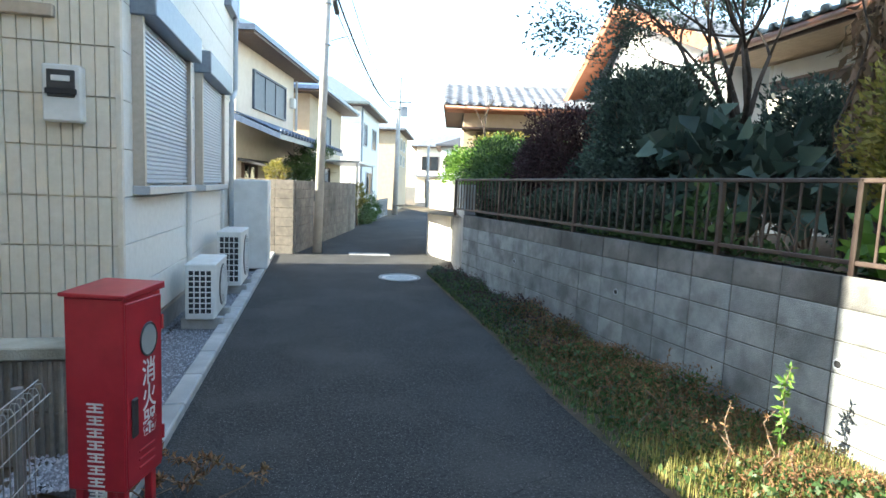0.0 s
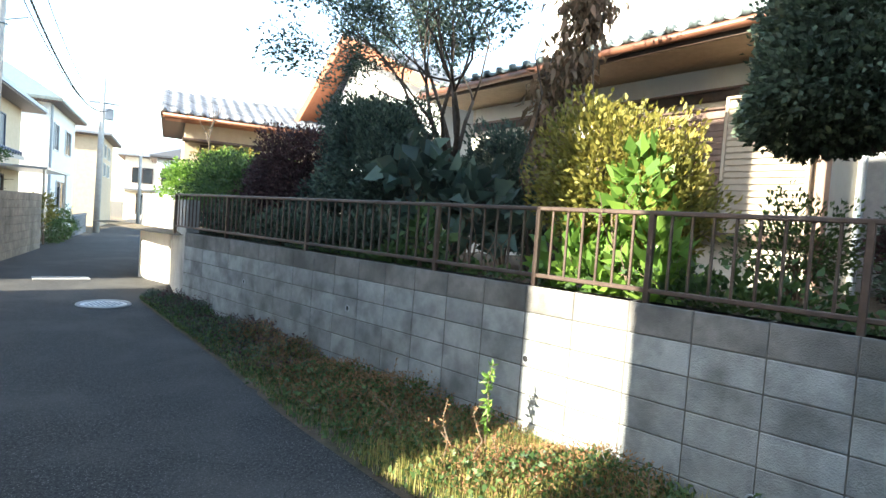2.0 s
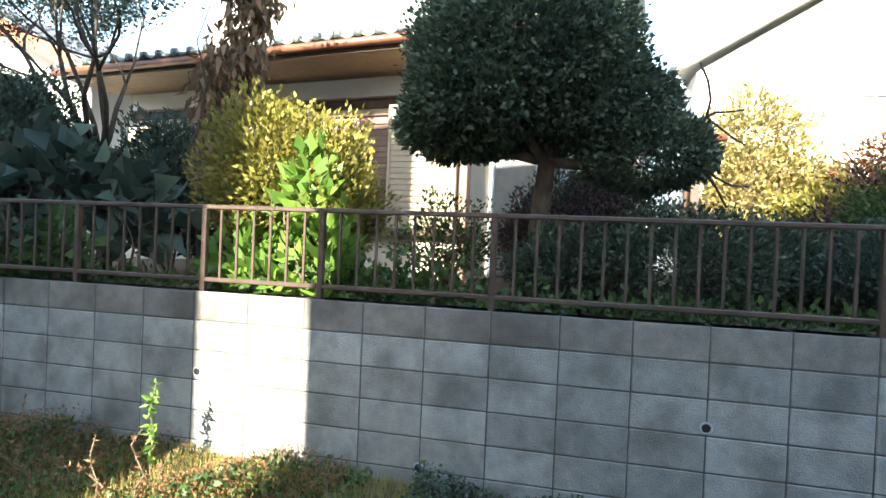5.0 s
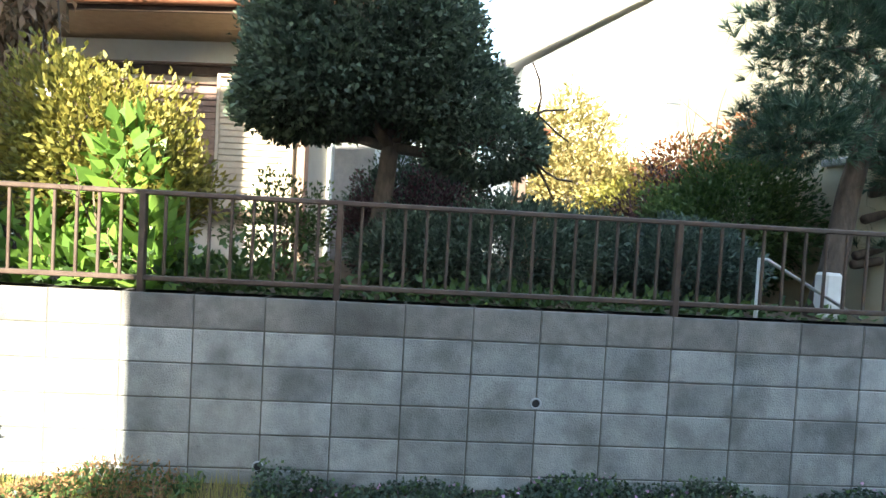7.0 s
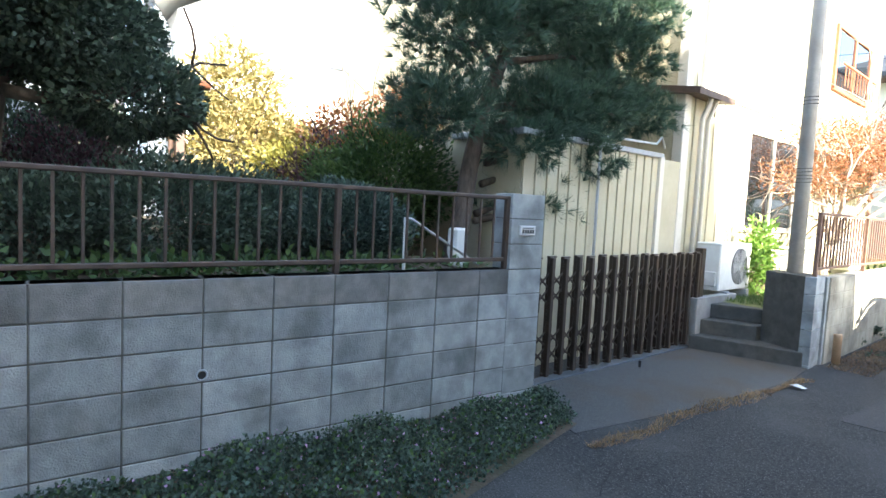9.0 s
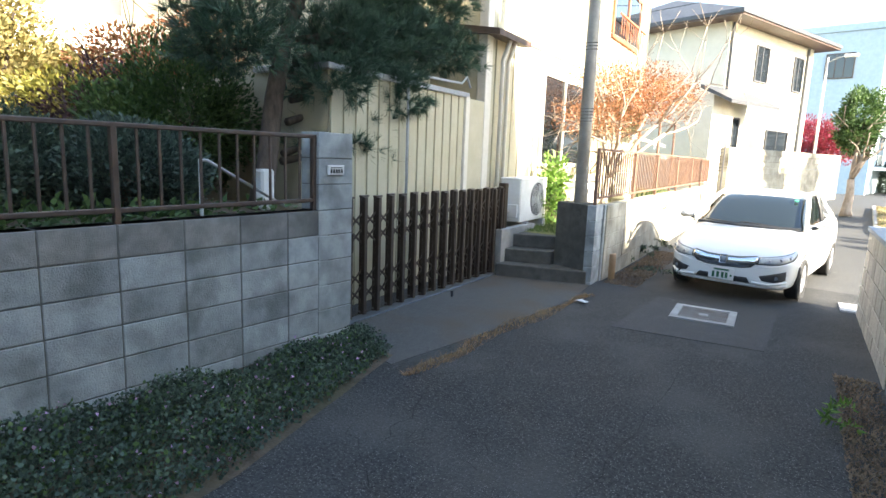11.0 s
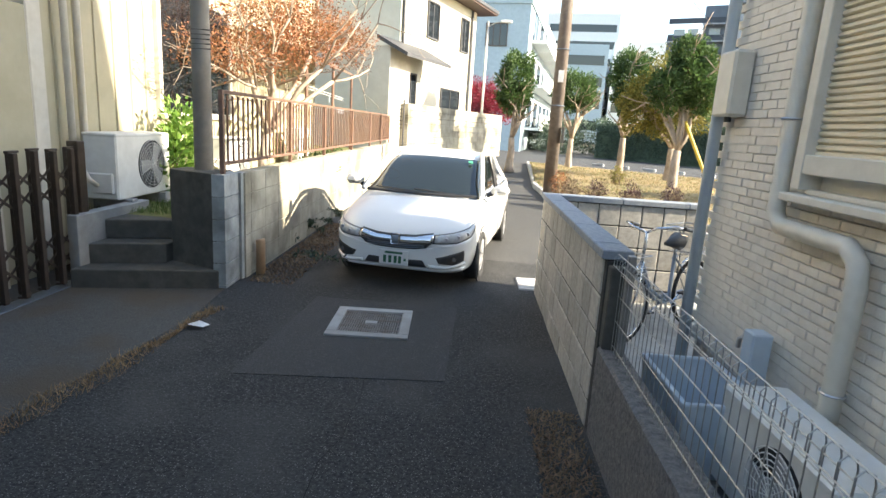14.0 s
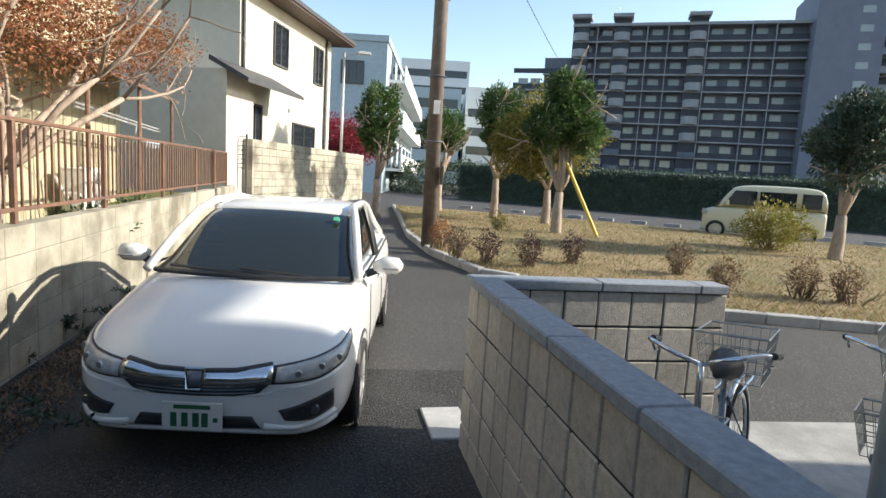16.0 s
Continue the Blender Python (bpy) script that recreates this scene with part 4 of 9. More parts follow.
part("roof", Geo().prism([(-CD - 0.5, 0), (0.55, 0), (-CD / 2, 1.6)], -CL - 0.4, 0.5, Matrix(((1, 0, 0, 0), (0, 0, -1, 0), (0, 1, 0, CH + 0.16), (0, 0, 0, 1)))), slate_dark, ch)
part("upper_shutter", Geo().cbox(0.0, 0.12, 4.9, 5.9, 4.2, 5.3, 0.01), alu_dark, ch)
part("upper_sill", Geo().cbox(-1.6, -0.4, -0.06, 0.01, 2.63, 2.72, 0.008), alu_tan, ch)

meter = thing("electricity_meter", "white electricity meter box with dark display on the siding", "meter box", frame2(-0.97, 5.0, SK) @ Matrix.Translation((-0.335, -0.02, 1.9)))
part("case", Geo().cbox(-0.125, 0.125, -0.1, 0.0, 0.0, 0.4, 0.012), plastic_white, meter)
part("window", Geo().cbox(-0.09, 0.09, -0.112, -0.098, 0.17, 0.36, 0.006), plastic_dark, meter)
part("dial", Geo().cbox(-0.06, 0.06, -0.116, -0.108, 0.28, 0.32, 0.003), lettering_white, meter)
part("terminal_cover", Geo().cbox(-0.1, 0.1, -0.12, -0.1, 0.19, 0.23, 0.004), grille_dark, meter)

# outdoor units
def ac_unit(m, label, w=0.78, d=0.28, h=0.56, blocks=True, group="outdoor units", g_side=-1):
    """Air-conditioner outdoor unit; its fan looks along local +y, its side grille along -x and +x."""
    u = thing("air_conditioner_unit", label, "air conditioner", m, group)
    z = 0.12 if blocks else 0.06
    part("body", Geo().cbox(-w / 2, w / 2, -d / 2, d / 2, z, z + h, 0.014), plastic_white, u)
    part("top", Geo().cbox(-w / 2 - 0.006, w / 2 + 0.006, -d / 2 - 0.006, d / 2 + 0.006, z + h - 0.03, z + h + 0.006, 0.01), plastic_white, u)
    fan_c = (-w * 0.12, d / 2 + 0.004, z + h * 0.5)
    part("fan_well", Geo().tube((fan_c[0], d / 2 - 0.02, fan_c[2]), (fan_c[0], d / 2 + 0.003, fan_c[2]), h * 0.4, n=28), grille_dark, u)
    blades = Geo()
    for k in range(3):
        a = 2.094 * k
        blades.prism([(0.02, -0.04), (h * 0.34, -0.09), (h * 0.36, 0.05), (0.02, 0.04)], 0, 0.01, Matrix.Translation(fan_c) @ Matrix.Rotation(radians(90), 4, "X") @ Matrix.Rotation(a, 4, "Z") @ Matrix.Translation((0, 0, -0.012)))
    blades.tube(fan_c, (fan_c[0], fan_c[1] + 0.012, fan_c[2]), 0.05, n=14)
    part("fan", blades, fan_grey, u)
    gr = Geo()
    for k in range(1, 9):
        gr.ring((fan_c[0], fan_c[1] + 0.014, fan_c[2]), (0, 1, 0), h * 0.05 * k, 0.0028, 28, 4)
    for k in range(8):
        a = math.pi * k / 8
        gr.tube((fan_c[0] - math.cos(a) * h * 0.4, fan_c[1] + 0.016, fan_c[2] - math.sin(a) * h * 0.4), (fan_c[0] + math.cos(a) * h * 0.4, fan_c[1] + 0.016, fan_c[2] + math.sin(a) * h * 0.4), 0.0025, n=4)
    part("fan_guard", gr, plastic_white, u)
    part("side_recess", Geo().box(g_side * w / 2 - 0.004, g_side * w / 2 + 0.004, -d / 2 + 0.03, d / 2 - 0.03, z + 0.06, z + h - 0.06), grille_dark, u)
    sg = Geo()
    for k in range(9):
        zz = z + 0.06 + (h - 0.12) * k / 8
        sg.box(g_side * w / 2 - 0.01, g_side * w / 2 + 0.01, -d / 2 + 0.02, d / 2 - 0.02, zz - 0.006, zz + 0.006)
    for k in range(5):
        yy = -d / 2 + 0.03 + (d - 0.06) * k / 4
        sg.box(g_side * w / 2 - 0.01, g_side * w / 2 + 0.01, yy - 0.006, yy + 0.006, z + 0.06, z + h - 0.06)
    part("side_grille", sg, plastic_white, u)
    for sx in (-1, 1):
        part("foot", Geo().cbox(sx * w * 0.32 - 0.05, sx * w * 0.32 + 0.05, -d / 2 - 0.06, d / 2 + 0.06, 0.0, z, 0.008), concrete if blocks else plastic_dark, u)
    part("valve_cover", Geo().cbox(-g_side * w / 2 - 0.025, -g_side * w / 2 + 0.025, -d / 2 + 0.04, d / 2 - 0.04, z + 0.06, z + 0.26, 0.01), plastic_white, u)
    part("hose", Geo().path([(-g_side * (w / 2 + 0.03), -0.02, z + 0.14), (-g_side * (w / 2 + 0.1), -0.05, z + 0.2), (-g_side * (w / 2 + 0.14), -d / 2 - 0.03, z + 0.5)], 0.022, 8), plastic_cream, u, smooth=True)
    return u


am = frame2(-0.97, 5.0, SK)
# fan side towards the lane: local +y is world +x, local -x looks back south
ac_unit(am @ Matrix.Translation((0.33, 1.62, 0.012)) @ Matrix.Rotation(radians(-90), 4, "Z"), "cream outdoor air-conditioner unit on concrete blocks", g_side=1)
ac_unit(am @ Matrix.Translation((0.34, 3.55, 0.012)) @ Matrix.Rotation(radians(-90), 4, "Z"), "larger cream outdoor air-conditioner unit on concrete blocks", w=0.85, d=0.3, h=0.72, g_side=1)
part("tank", Geo().cbox(-0.3, 0.3, -0.3, 0.3, 0.05, 1.55, 0.02), plastic_white, thing("water_heater", "tall white outdoor water heater cabinet", "water heater", am @ Matrix.Translation((0.36, 5.55, 0.0))))
# unseen blocks added west of the lane, behind the camera: they leave the sun a narrow gap
for x0, x1, y0, y1, h, nm, lb in ((-9.6, -2.6, 0.95, 2.147, 8.0, "neighbour_house", "plain beige block added out of view to shade the lane"),
                                  (-3.2, -2.6, 2.97, 5.15, 8.0, "neighbour_house", "narrow beige block added out of view beside the cream house to shade the wall"),
                                  (-3.2, -2.6, 2.16, 2.96, 2.35, "neighbour_shed", "low beige block added out of view to keep sun off the road")):
    nb = thing(nm, lb, "house" if h > 3 else "shed")
    part("wall", Geo().cbox(x0, x1, y0, y1, -0.1, h, 0.01), wall_beige, nb)
    part("roof", Geo().cbox(x0, x1, y0, y1, h, h + 0.08, 0.02), slate_dark, nb)

# ---- brick-patterned house (south-west) ----
BS = -0.105
bhm = Matrix.Translation((-1.18, -6.11, 0)) @ Matrix.Rotation(-math.atan(BS), 4, "Z")
bh = thing("brick_house", "house clad in pale cream brick-pattern siding", "house", bhm)
BL, BD, BH = 6.95, 8.2, 6.2
part("foundation", Geo().box(-BD, -0.03, 0.03, BL, -0.1, 0.32), concrete, bh)
part("core", Geo().box(-BD, -0.012, 0.012, BL, 0.3, BH), siding_white, bh)
part("drip_edge", Geo().box(-BD, 0.012, -0.01, BL, 0.29, 0.315), alu, bh)
brick_mat = mat("cream_brick", (0.66, 0.6, 0.52), (0.74, 0.68, 0.6), rough=0.75, scale=14, bump=0.5, bscale=60, vary=0.05)
brick_me = Geo().cbox(-0.02, 0.009, 0.002, 0.148, 0.002, 0.046, 0.004).mesh("brick")
rows_b = int((2.9 - 0.32) / 0.048)
far_bricks = Geo()
cnt = 0
for i in range(rows_b + 60):
    z = 0.32 + 0.048 * i
    off = -0.075 if i % 2 else 0.0
    y = off
    while y < 5.0:
        if y > -0.02:
            hole = 0.96 < y + 0.07 < 2.92 and 1.35 < z < 2.55
            if not hole:
                if cnt < 300 and 0.3 < y < 2.3 and 0.55 < z < 1.55:
                    part("brick", brick_me, brick_mat, bh, m=Matrix.Translation((random.uniform(-0.002, 0.002), y, z)))
                    cnt += 1
                elif z < 4.6:
                    d = random.uniform(0.007, 0.012)
                    far_bricks.box(-0.02, d, y + 0.002, y + 0.148, z + 0.002, z + 0.046)
        y += 0.15
part("bricks", far_bricks, brick_mat, bh, kind="stuff")
part("eaves", Geo().box(-BD - 0.3, 0.4, -0.4, BL + 0.3, BH, BH + 0.15), wall_white, bh)
part("roof", Geo().prism([(-BD - 0.4, 0), (0.5, 0), (-BD / 2, 1.5)], -BL - 0.4, 0.5, Matrix(((1, 0, 0, 0), (0, 0, -1, 0), (0, 1, 0, BH + 0.14), (0, 0, 0, 1)))), slate_dark, bh)
# corner downpipe, window with roller shutter
part("downpipe", Geo().path([(0.07, 0.06, 0.1), (0.07, 0.06, 6.1)], 0.036, 12), pipe_blue, bh, smooth=True)
bw_ = thing_part("shutter_window", bh, Matrix.Translation((0, 0.16, 0)))
sl = Geo()
for i in range(35):
    z = 1.53 + i * 0.03
    sl.add([(0.03, 0.9, z), (0.044, 0.9, z + 0.008), (0.044, 0.9, z + 0.02), (0.03, 0.9, z + 0.028), (0.03, 2.7, z), (0.044, 2.7, z + 0.008), (0.044, 2.7, z + 0.02), (0.03, 2.7, z + 0.028)], [(0, 4, 5, 1), (1, 5, 6, 2), (2, 6, 7, 3)])
part("slats", sl, shutter_cream, bw_)
part("backing", Geo().box(-0.05, 0.028, 0.9, 2.7, 1.5, 2.58), alu_tan, bw_)
part("guide", Geo().cbox(-0.05, 0.09, 0.83, 0.9, 1.38, 2.6, 0.004), plastic_cream, bw_)
part("guide", Geo().cbox(-0.05, 0.09, 2.7, 2.77, 1.38, 2.6, 0.004), plastic_cream, bw_)
part("bottom_bar", Geo().cbox(-0.02, 0.085, 0.88, 2.72, 1.45, 1.54, 0.006), plastic_cream, bw_)
part("hood", Geo().cbox(-0.05, 0.2, 0.8, 2.8, 2.58, 2.85, 0.01), plastic_cream, bw_)
part("pane", Geo().box(-0.03, -0.02, 0.9, 2.7, 1.37, 1.5), glass, bw_)
part("sash", Geo().cbox(-0.02, 0.05, 0.9, 2.7, 1.36, 1.385, 0.004), plastic_cream, bw_)
part("sash_stile", Geo().cbox(-0.02, 0.045, 1.72, 1.78, 1.37, 1.48, 0.004), plastic_cream, bw_)
part("sill", Geo().cbox(-0.02, 0.12, 0.8, 2.8, 1.32, 1.36, 0.006), plastic_cream, bw_)
dpx = Geo().path([(0.07, 0.88, 4.5), (0.07, 0.88, 2.2), (0.07, 0.88, 1.26), (0.07, 0.94, 1.19), (0.07, 1.44, 1.19), (0.07, 1.51, 1.14), (0.07, 1.53, 1.05), (0.07, 1.53, 0.05)], 0.042, 12)
part("conduit", dpx, plastic_cream, bh, smooth=True)
for y, z in ((0.88, 1.7), (1.53, 0.6)):
    part("pipe_clip", Geo().ring((0.07, y, z), (0, 0, 1), 0.046, 0.006, 14, 5), alu, bh)

mb = thing("meter_cabinet", "grey-cream meter cabinet on the brick siding", "meter cabinet", bhm @ Matrix.Translation((0.012, 0.2, 1.66)))
part("case", Geo().cbox(0, 0.12, -0.1, 0.11, 0.06, 0.43, 0.015), plastic_cream, mb)
part("window", Geo().cbox(0.03, 0.09, -0.106, -0.096, 0.2, 0.33, 0.006), glass, mb)
part("knockout", Geo().tube((0.06, 0.0, 0.03), (0.06, 0.0, 0.065), 0.02, n=12), plastic_dark, mb)

ac_unit(bhm @ Matrix.Translation((0.25, 1.7, 0.0)) @ Matrix.Rotation(radians(-90), 4, "Z"), "grey outdoor air-conditioner unit between fence and house", h=0.45, g_side=1, blocks=False)
tapp = thing("garden_tap", "chrome tap on a grey water post beside the house", "tap", bhm @ Matrix.Translation((0.1, 0.99, -0.09)))
part("post", Geo().cbox(-0.05, 0.05, -0.05, 0.05, 0, 0.75, 0.008), pipe_blue, tapp)
part("spout", Geo().path([(0.0, -0.05, 0.66), (0.0, -0.14, 0.67), (0.0, -0.17, 0.65), (0.0, -0.175, 0.6)], 0.012, 8), steel_pale, tapp, smooth=True)
part("handle", Geo().tube((0.0, -0.11, 0.675), (0.0, -0.11, 0.71), 0.022, 0.016, 8), steel_pale, tapp)
bin_ = thing("plastic_tub", "blue-grey plastic storage tub beside the water post", "tub", bhm @ Matrix.Translation((0.38, 1.05, 0)))
part("tub", Geo().add([(-0.16, -0.25, 0), (0.16, -0.25, 0), (0.16, 0.25, 0), (-0.16, 0.25, 0), (-0.2, -0.3, 0.42), (0.2, -0.3, 0.42), (0.2, 0.3, 0.42), (-0.2, 0.3, 0.42), (-0.17, -0.27, 0.42), (0.17, -0.27, 0.42), (0.17, 0.27, 0.42), (-0.17, 0.27, 0.42), (-0.14, -0.23, 0.08), (0.14, -0.23, 0.08), (0.14, 0.23, 0.08), (-0.14, 0.23, 0.08)],
     [(0, 3, 2, 1), (0, 1, 5, 4), (1, 2, 6, 5), (2, 3, 7, 6), (3, 0, 4, 7), (4, 5, 9, 8), (5, 6, 10, 9), (6, 7, 11, 10), (7, 4, 8, 11), (8, 9, 13, 12), (9, 10, 14, 13), (10, 11, 15, 14), (11, 8, 12, 15), (12, 13, 14, 15)]), pipe_blue, bin_, bevel=0.012)
single("yard_slab", Geo().prism([(-0.5, -8.07), (-5.5, -8.05), (-5.5, -6.12), (-1.25, -6.12), (-1.9, 0.75), (-1.0, 0.75), (-0.52, -5.2), (-0.32, -7.6)], -0.04, 0.022), concrete, "pale concrete yard beside the house", "pavement", kind="structure")

# ---- garden house behind the wall ----
FX = 7.1
gh = thing("garden_house", "beige two-storey house with wooden shutters and tiled eaves", "house",
           Matrix.Translation((FX, 1.47, 0)) @ Matrix.Rotation(radians(-8), 4, "Z") @ Matrix.Translation((-FX, -1.47, 0)))
part("lower_wall", Geo().box(FX, FX + 6, 1.47, 7.4, 0.9, 3.75), wall_cream, gh)
part("recess_wall", Geo().box(FX + 1.0, FX + 6, -0.5, 1.47, 0.9, 3.75), siding_stone_shaded, gh)
part("upper_wall", Geo().box(FX + 1.3, FX + 6, 0.1, 7.0, 3.7, 6.9), wall_white, gh)
part("lintel", Geo().cbox(FX - 0.05, FX + 0.02, 1.4, 7.3, 3.3, 3.42, 0.01), fascia_brown, gh)
part("lintel_cap", Geo().cbox(FX - 0.09, FX + 0.02, 1.36, 7.3, 3.42, 3.45, 0.006), shutter_brown, gh)
part("white_band", Geo().box(FX - 0.02, FX + 0.01, 1.45, 7.3, 3.45, 3.72), wall_white, gh)
for i in range(9):
    x0 = FX - 0.95 + 0.107 * i
    part("soffit_board", Geo().box(x0, x0 + 0.1, -0.35, 7.6, 3.735, 3.75), soffit_mat, gh)
part("fascia", Geo().cbox(FX - 1.0, FX - 0.96, -0.4, 7.65, 3.72, 3.86, 0.006), fascia_brown, gh)
part("gutter", Geo().path([(FX - 1.06, -0.4, 3.83), (FX - 1.06, 7.7, 3.8)], 0.055, 10), gutter_copper, gh, smooth=True)


def slat_shutter(owner, x, y0, y1, z0, z1, material, frame_m, step=0.075):
    """A wooden sliding shutter of boards, looking along -x."""
    w = thing_part("shutter", owner)
    part("backing", Geo().box(x + 0.01, x + 0.03, y0, y1, z0, z1), material, w)
    k = int((z1 - z0 - 0.08) / step)
    sm_ = Geo().cbox(-0.012, 0.012, y0 + 0.04, y1 - 0.04, 0, step - 0.012, 0.004).mesh("board")
    for i in range(k):
        part("board", sm_, material, w, m=Matrix.Translation((x, 0, z0 + 0.05 + i * step)))
    for a, b in ((y0, y0 + 0.04), (y1 - 0.04, y1)):
        part("stile", Geo().cbox(x - 0.025, x + 0.02, a, b, z0, z1, 0.004), frame_m, w)
    part("rail", Geo().cbox(x - 0.025, x + 0.02, y0 + 0.04, y1 - 0.04, z0, z0 + 0.045, 0.004), frame_m, w)
    part("rail", Geo().cbox(x - 0.025, x + 0.02, y0 + 0.04, y1 - 0.04, z1 - 0.03, z1, 0.004), frame_m, w)


slat_shutter(gh, FX - 0.16, 1.55, 2.52, 1.68, 3.3, shutter_beige, shutter_beige)
slat_shutter(gh, FX - 0.05, 2.54, 3.5, 1.68, 3.22, shutter_brown, fascia_brown)
slat_shutter(gh, FX - 0.05, 3.52, 4.5, 1.68, 3.22, shutter_brown, fascia_brown)
part("shutter_rail", Geo().cbox(FX - 0.22, FX + 0.02, 1.42, 4.6, 1.6, 1.68, 0.008), fascia_brown, gh)
part("corner_post", Geo().cbox(FX - 0.12, FX + 0.04, 1.42, 1.52, 1.0, 3.35, 0.008), shutter_brown, gh)
part("plinth", Geo().box(FX - 0.03, FX, 1.47, 5.0, 0.9, 1.55), wall_cream, gh)
for y0, y1, z1, mt in ((0.78, 1.36, 3.1, siding_stone_shaded), (0.12, 0.66, 3.1, shutter_blue)):
    d = thing_part("door", gh)
    part("leaf", Geo().cbox(FX + 0.95, FX + 0.99, y0, y1, 1.1, z1, 0.006), mt, d)
    part("jamb", Geo().cbox(FX + 0.9, FX + 1.01, y0 - 0.06, y0, 1.0, z1 + 0.06, 0.006), pipe_blue, d)
    part("jamb", Geo().cbox(FX + 0.9, FX + 1.01, y1, y1 + 0.06, 1.0, z1 + 0.06, 0.006), pipe_blue, d)
slat_shutter(gh, FX + 0.9, -0.48, 0.02, 1.3, 2.9, shutter_brown, fascia_brown)
w2 = thing_part("window", gh)
part("pane", Geo().box(FX + 1.24, FX + 1.28, 2.4, 3.7, 4.35, 5.6), glass_pale, w2)
for a, b, c, d in ((2.34, 2.42, 4.28, 5.66), (3.68, 3.76, 4.28, 5.66), (3.02, 3.08, 4.3, 5.6), (2.34, 3.76, 4.28, 4.35)):
    part("sash", Geo().cbox(FX + 1.2, FX + 1.29, a, b, c, d, 0.005), plastic_cream, w2)
slat_shutter(gh, FX + 1.22, 3.78, 4.7, 4.3, 5.6, plastic_cream, plastic_cream)
w3 = thing_part("window", gh)
part("pane", Geo().box(FX - 0.02, FX + 0.02, 5.0, 5.9, 1.9, 3.1), glass_pale, w3)
for a, b in ((4.95, 5.01), (5.42, 5.48), (5.89, 5.95)):
    part("sash", Geo().cbox(FX - 0.04, FX + 0.03, a, b, 1.85, 3.15, 0.005), alu, w3)

# curved roof tile, lying on a slope: local x across, y up the slope
def tile_mesh(w=0.28, l=0.3, h=0.035):
    g = Geo()
    n = 7
    for y, dz in ((0.0, 0.02), (l + 0.03, 0.0)):
        for i in range(n):
            k = i / (n - 1)
            g.v.append((k * w, y, dz + h * math.sin(k * 2 * math.pi) * 0.6))
    for y, dz in ((0.0, 0.0),):
        for i in range(n):
            k = i / (n - 1)
            g.v.append((k * w, y, dz - 0.006 + h * math.sin(k * 2 * math.pi) * 0.6))
    for i in range(n - 1):
        g.f.append((i, i + 1, n + i + 1, n + i))
        g.f.append((2 * n + i, 2 * n + i + 1, i + 1, i))
    return g.mesh("tile", True)


TILE = tile_mesh()
END = Geo().tube((0.07, -0.012, 0.012), (0.07, 0.06, 0.012), 0.055, n=12).mesh("end_tile", True)


def tile_roof(owner, m, width, rows, material, ends=True):
    """Tiles in rows up a slope; m: local x along the eave, y up the slope."""
    n = int(width / 0.28)
    for j in range(rows):
        for i in range(n):
            me = TILE if not TILE.materials or TILE.materials[0] == material else None
            if me is None:
                me = bpy.data.meshes.get("tile_" + material.name)
                if me is None:
                    me = TILE.copy()
                    me.name = "tile_" + material.name
                    me.materials.clear()
            part("tile", me, material, owner, m=m @ Matrix.Translation((i * 0.28, j * 0.3, 0)))
    if ends:
        en = bpy.data.meshes.get("end_" + material.name)
        if en is None:
            en = END.copy()
            en.name = "end_" + material.name
        for i in range(n):
            part("end_tile", en, material, owner, m=m @ Matrix.Translation((i * 0.28, 0, 0.015)))


def slope_m(x, y, z, ang_z, pitch):
    return Matrix.Translation((x, y, z)) @ Matrix.Rotation(radians(ang_z), 4, "Z") @ Matrix.Rotation(radians(pitch), 4, "X")


part("roof_deck", Geo().add([(FX - 1.08, -0.42, 3.84), (FX - 1.08, 7.7, 3.84), (FX + 1.35, 7.7, 4.75), (FX + 1.35, -0.42, 4.75), (FX - 1.08, -0.42, 3.78), (FX - 1.08, 7.7, 3.78), (FX + 1.35, 7.7, 4.6), (FX + 1.35, -0.42, 4.6)],
     [(0, 1, 2, 3), (4, 7, 6, 5), (0, 4, 5, 1), (3, 2, 6, 7), (0, 3, 7, 4), (1, 5, 6, 2)]), fascia_brown, gh)
tile_roof(gh, slope_m(FX - 1.1, 7.6, 3.885, -90, 20.5), 7.95, 6, tile_green)
part("upper_roof", Geo().prism([(-0.6, 0), (6.5, 0), (3, 1.8)], -7.6, 0.3, Matrix(((1, 0, 0, FX + 1.0), (0, 0, -1, 0), (0, 1, 0, 6.9), (0, 0, 0, 1)))), tile_green, gh)

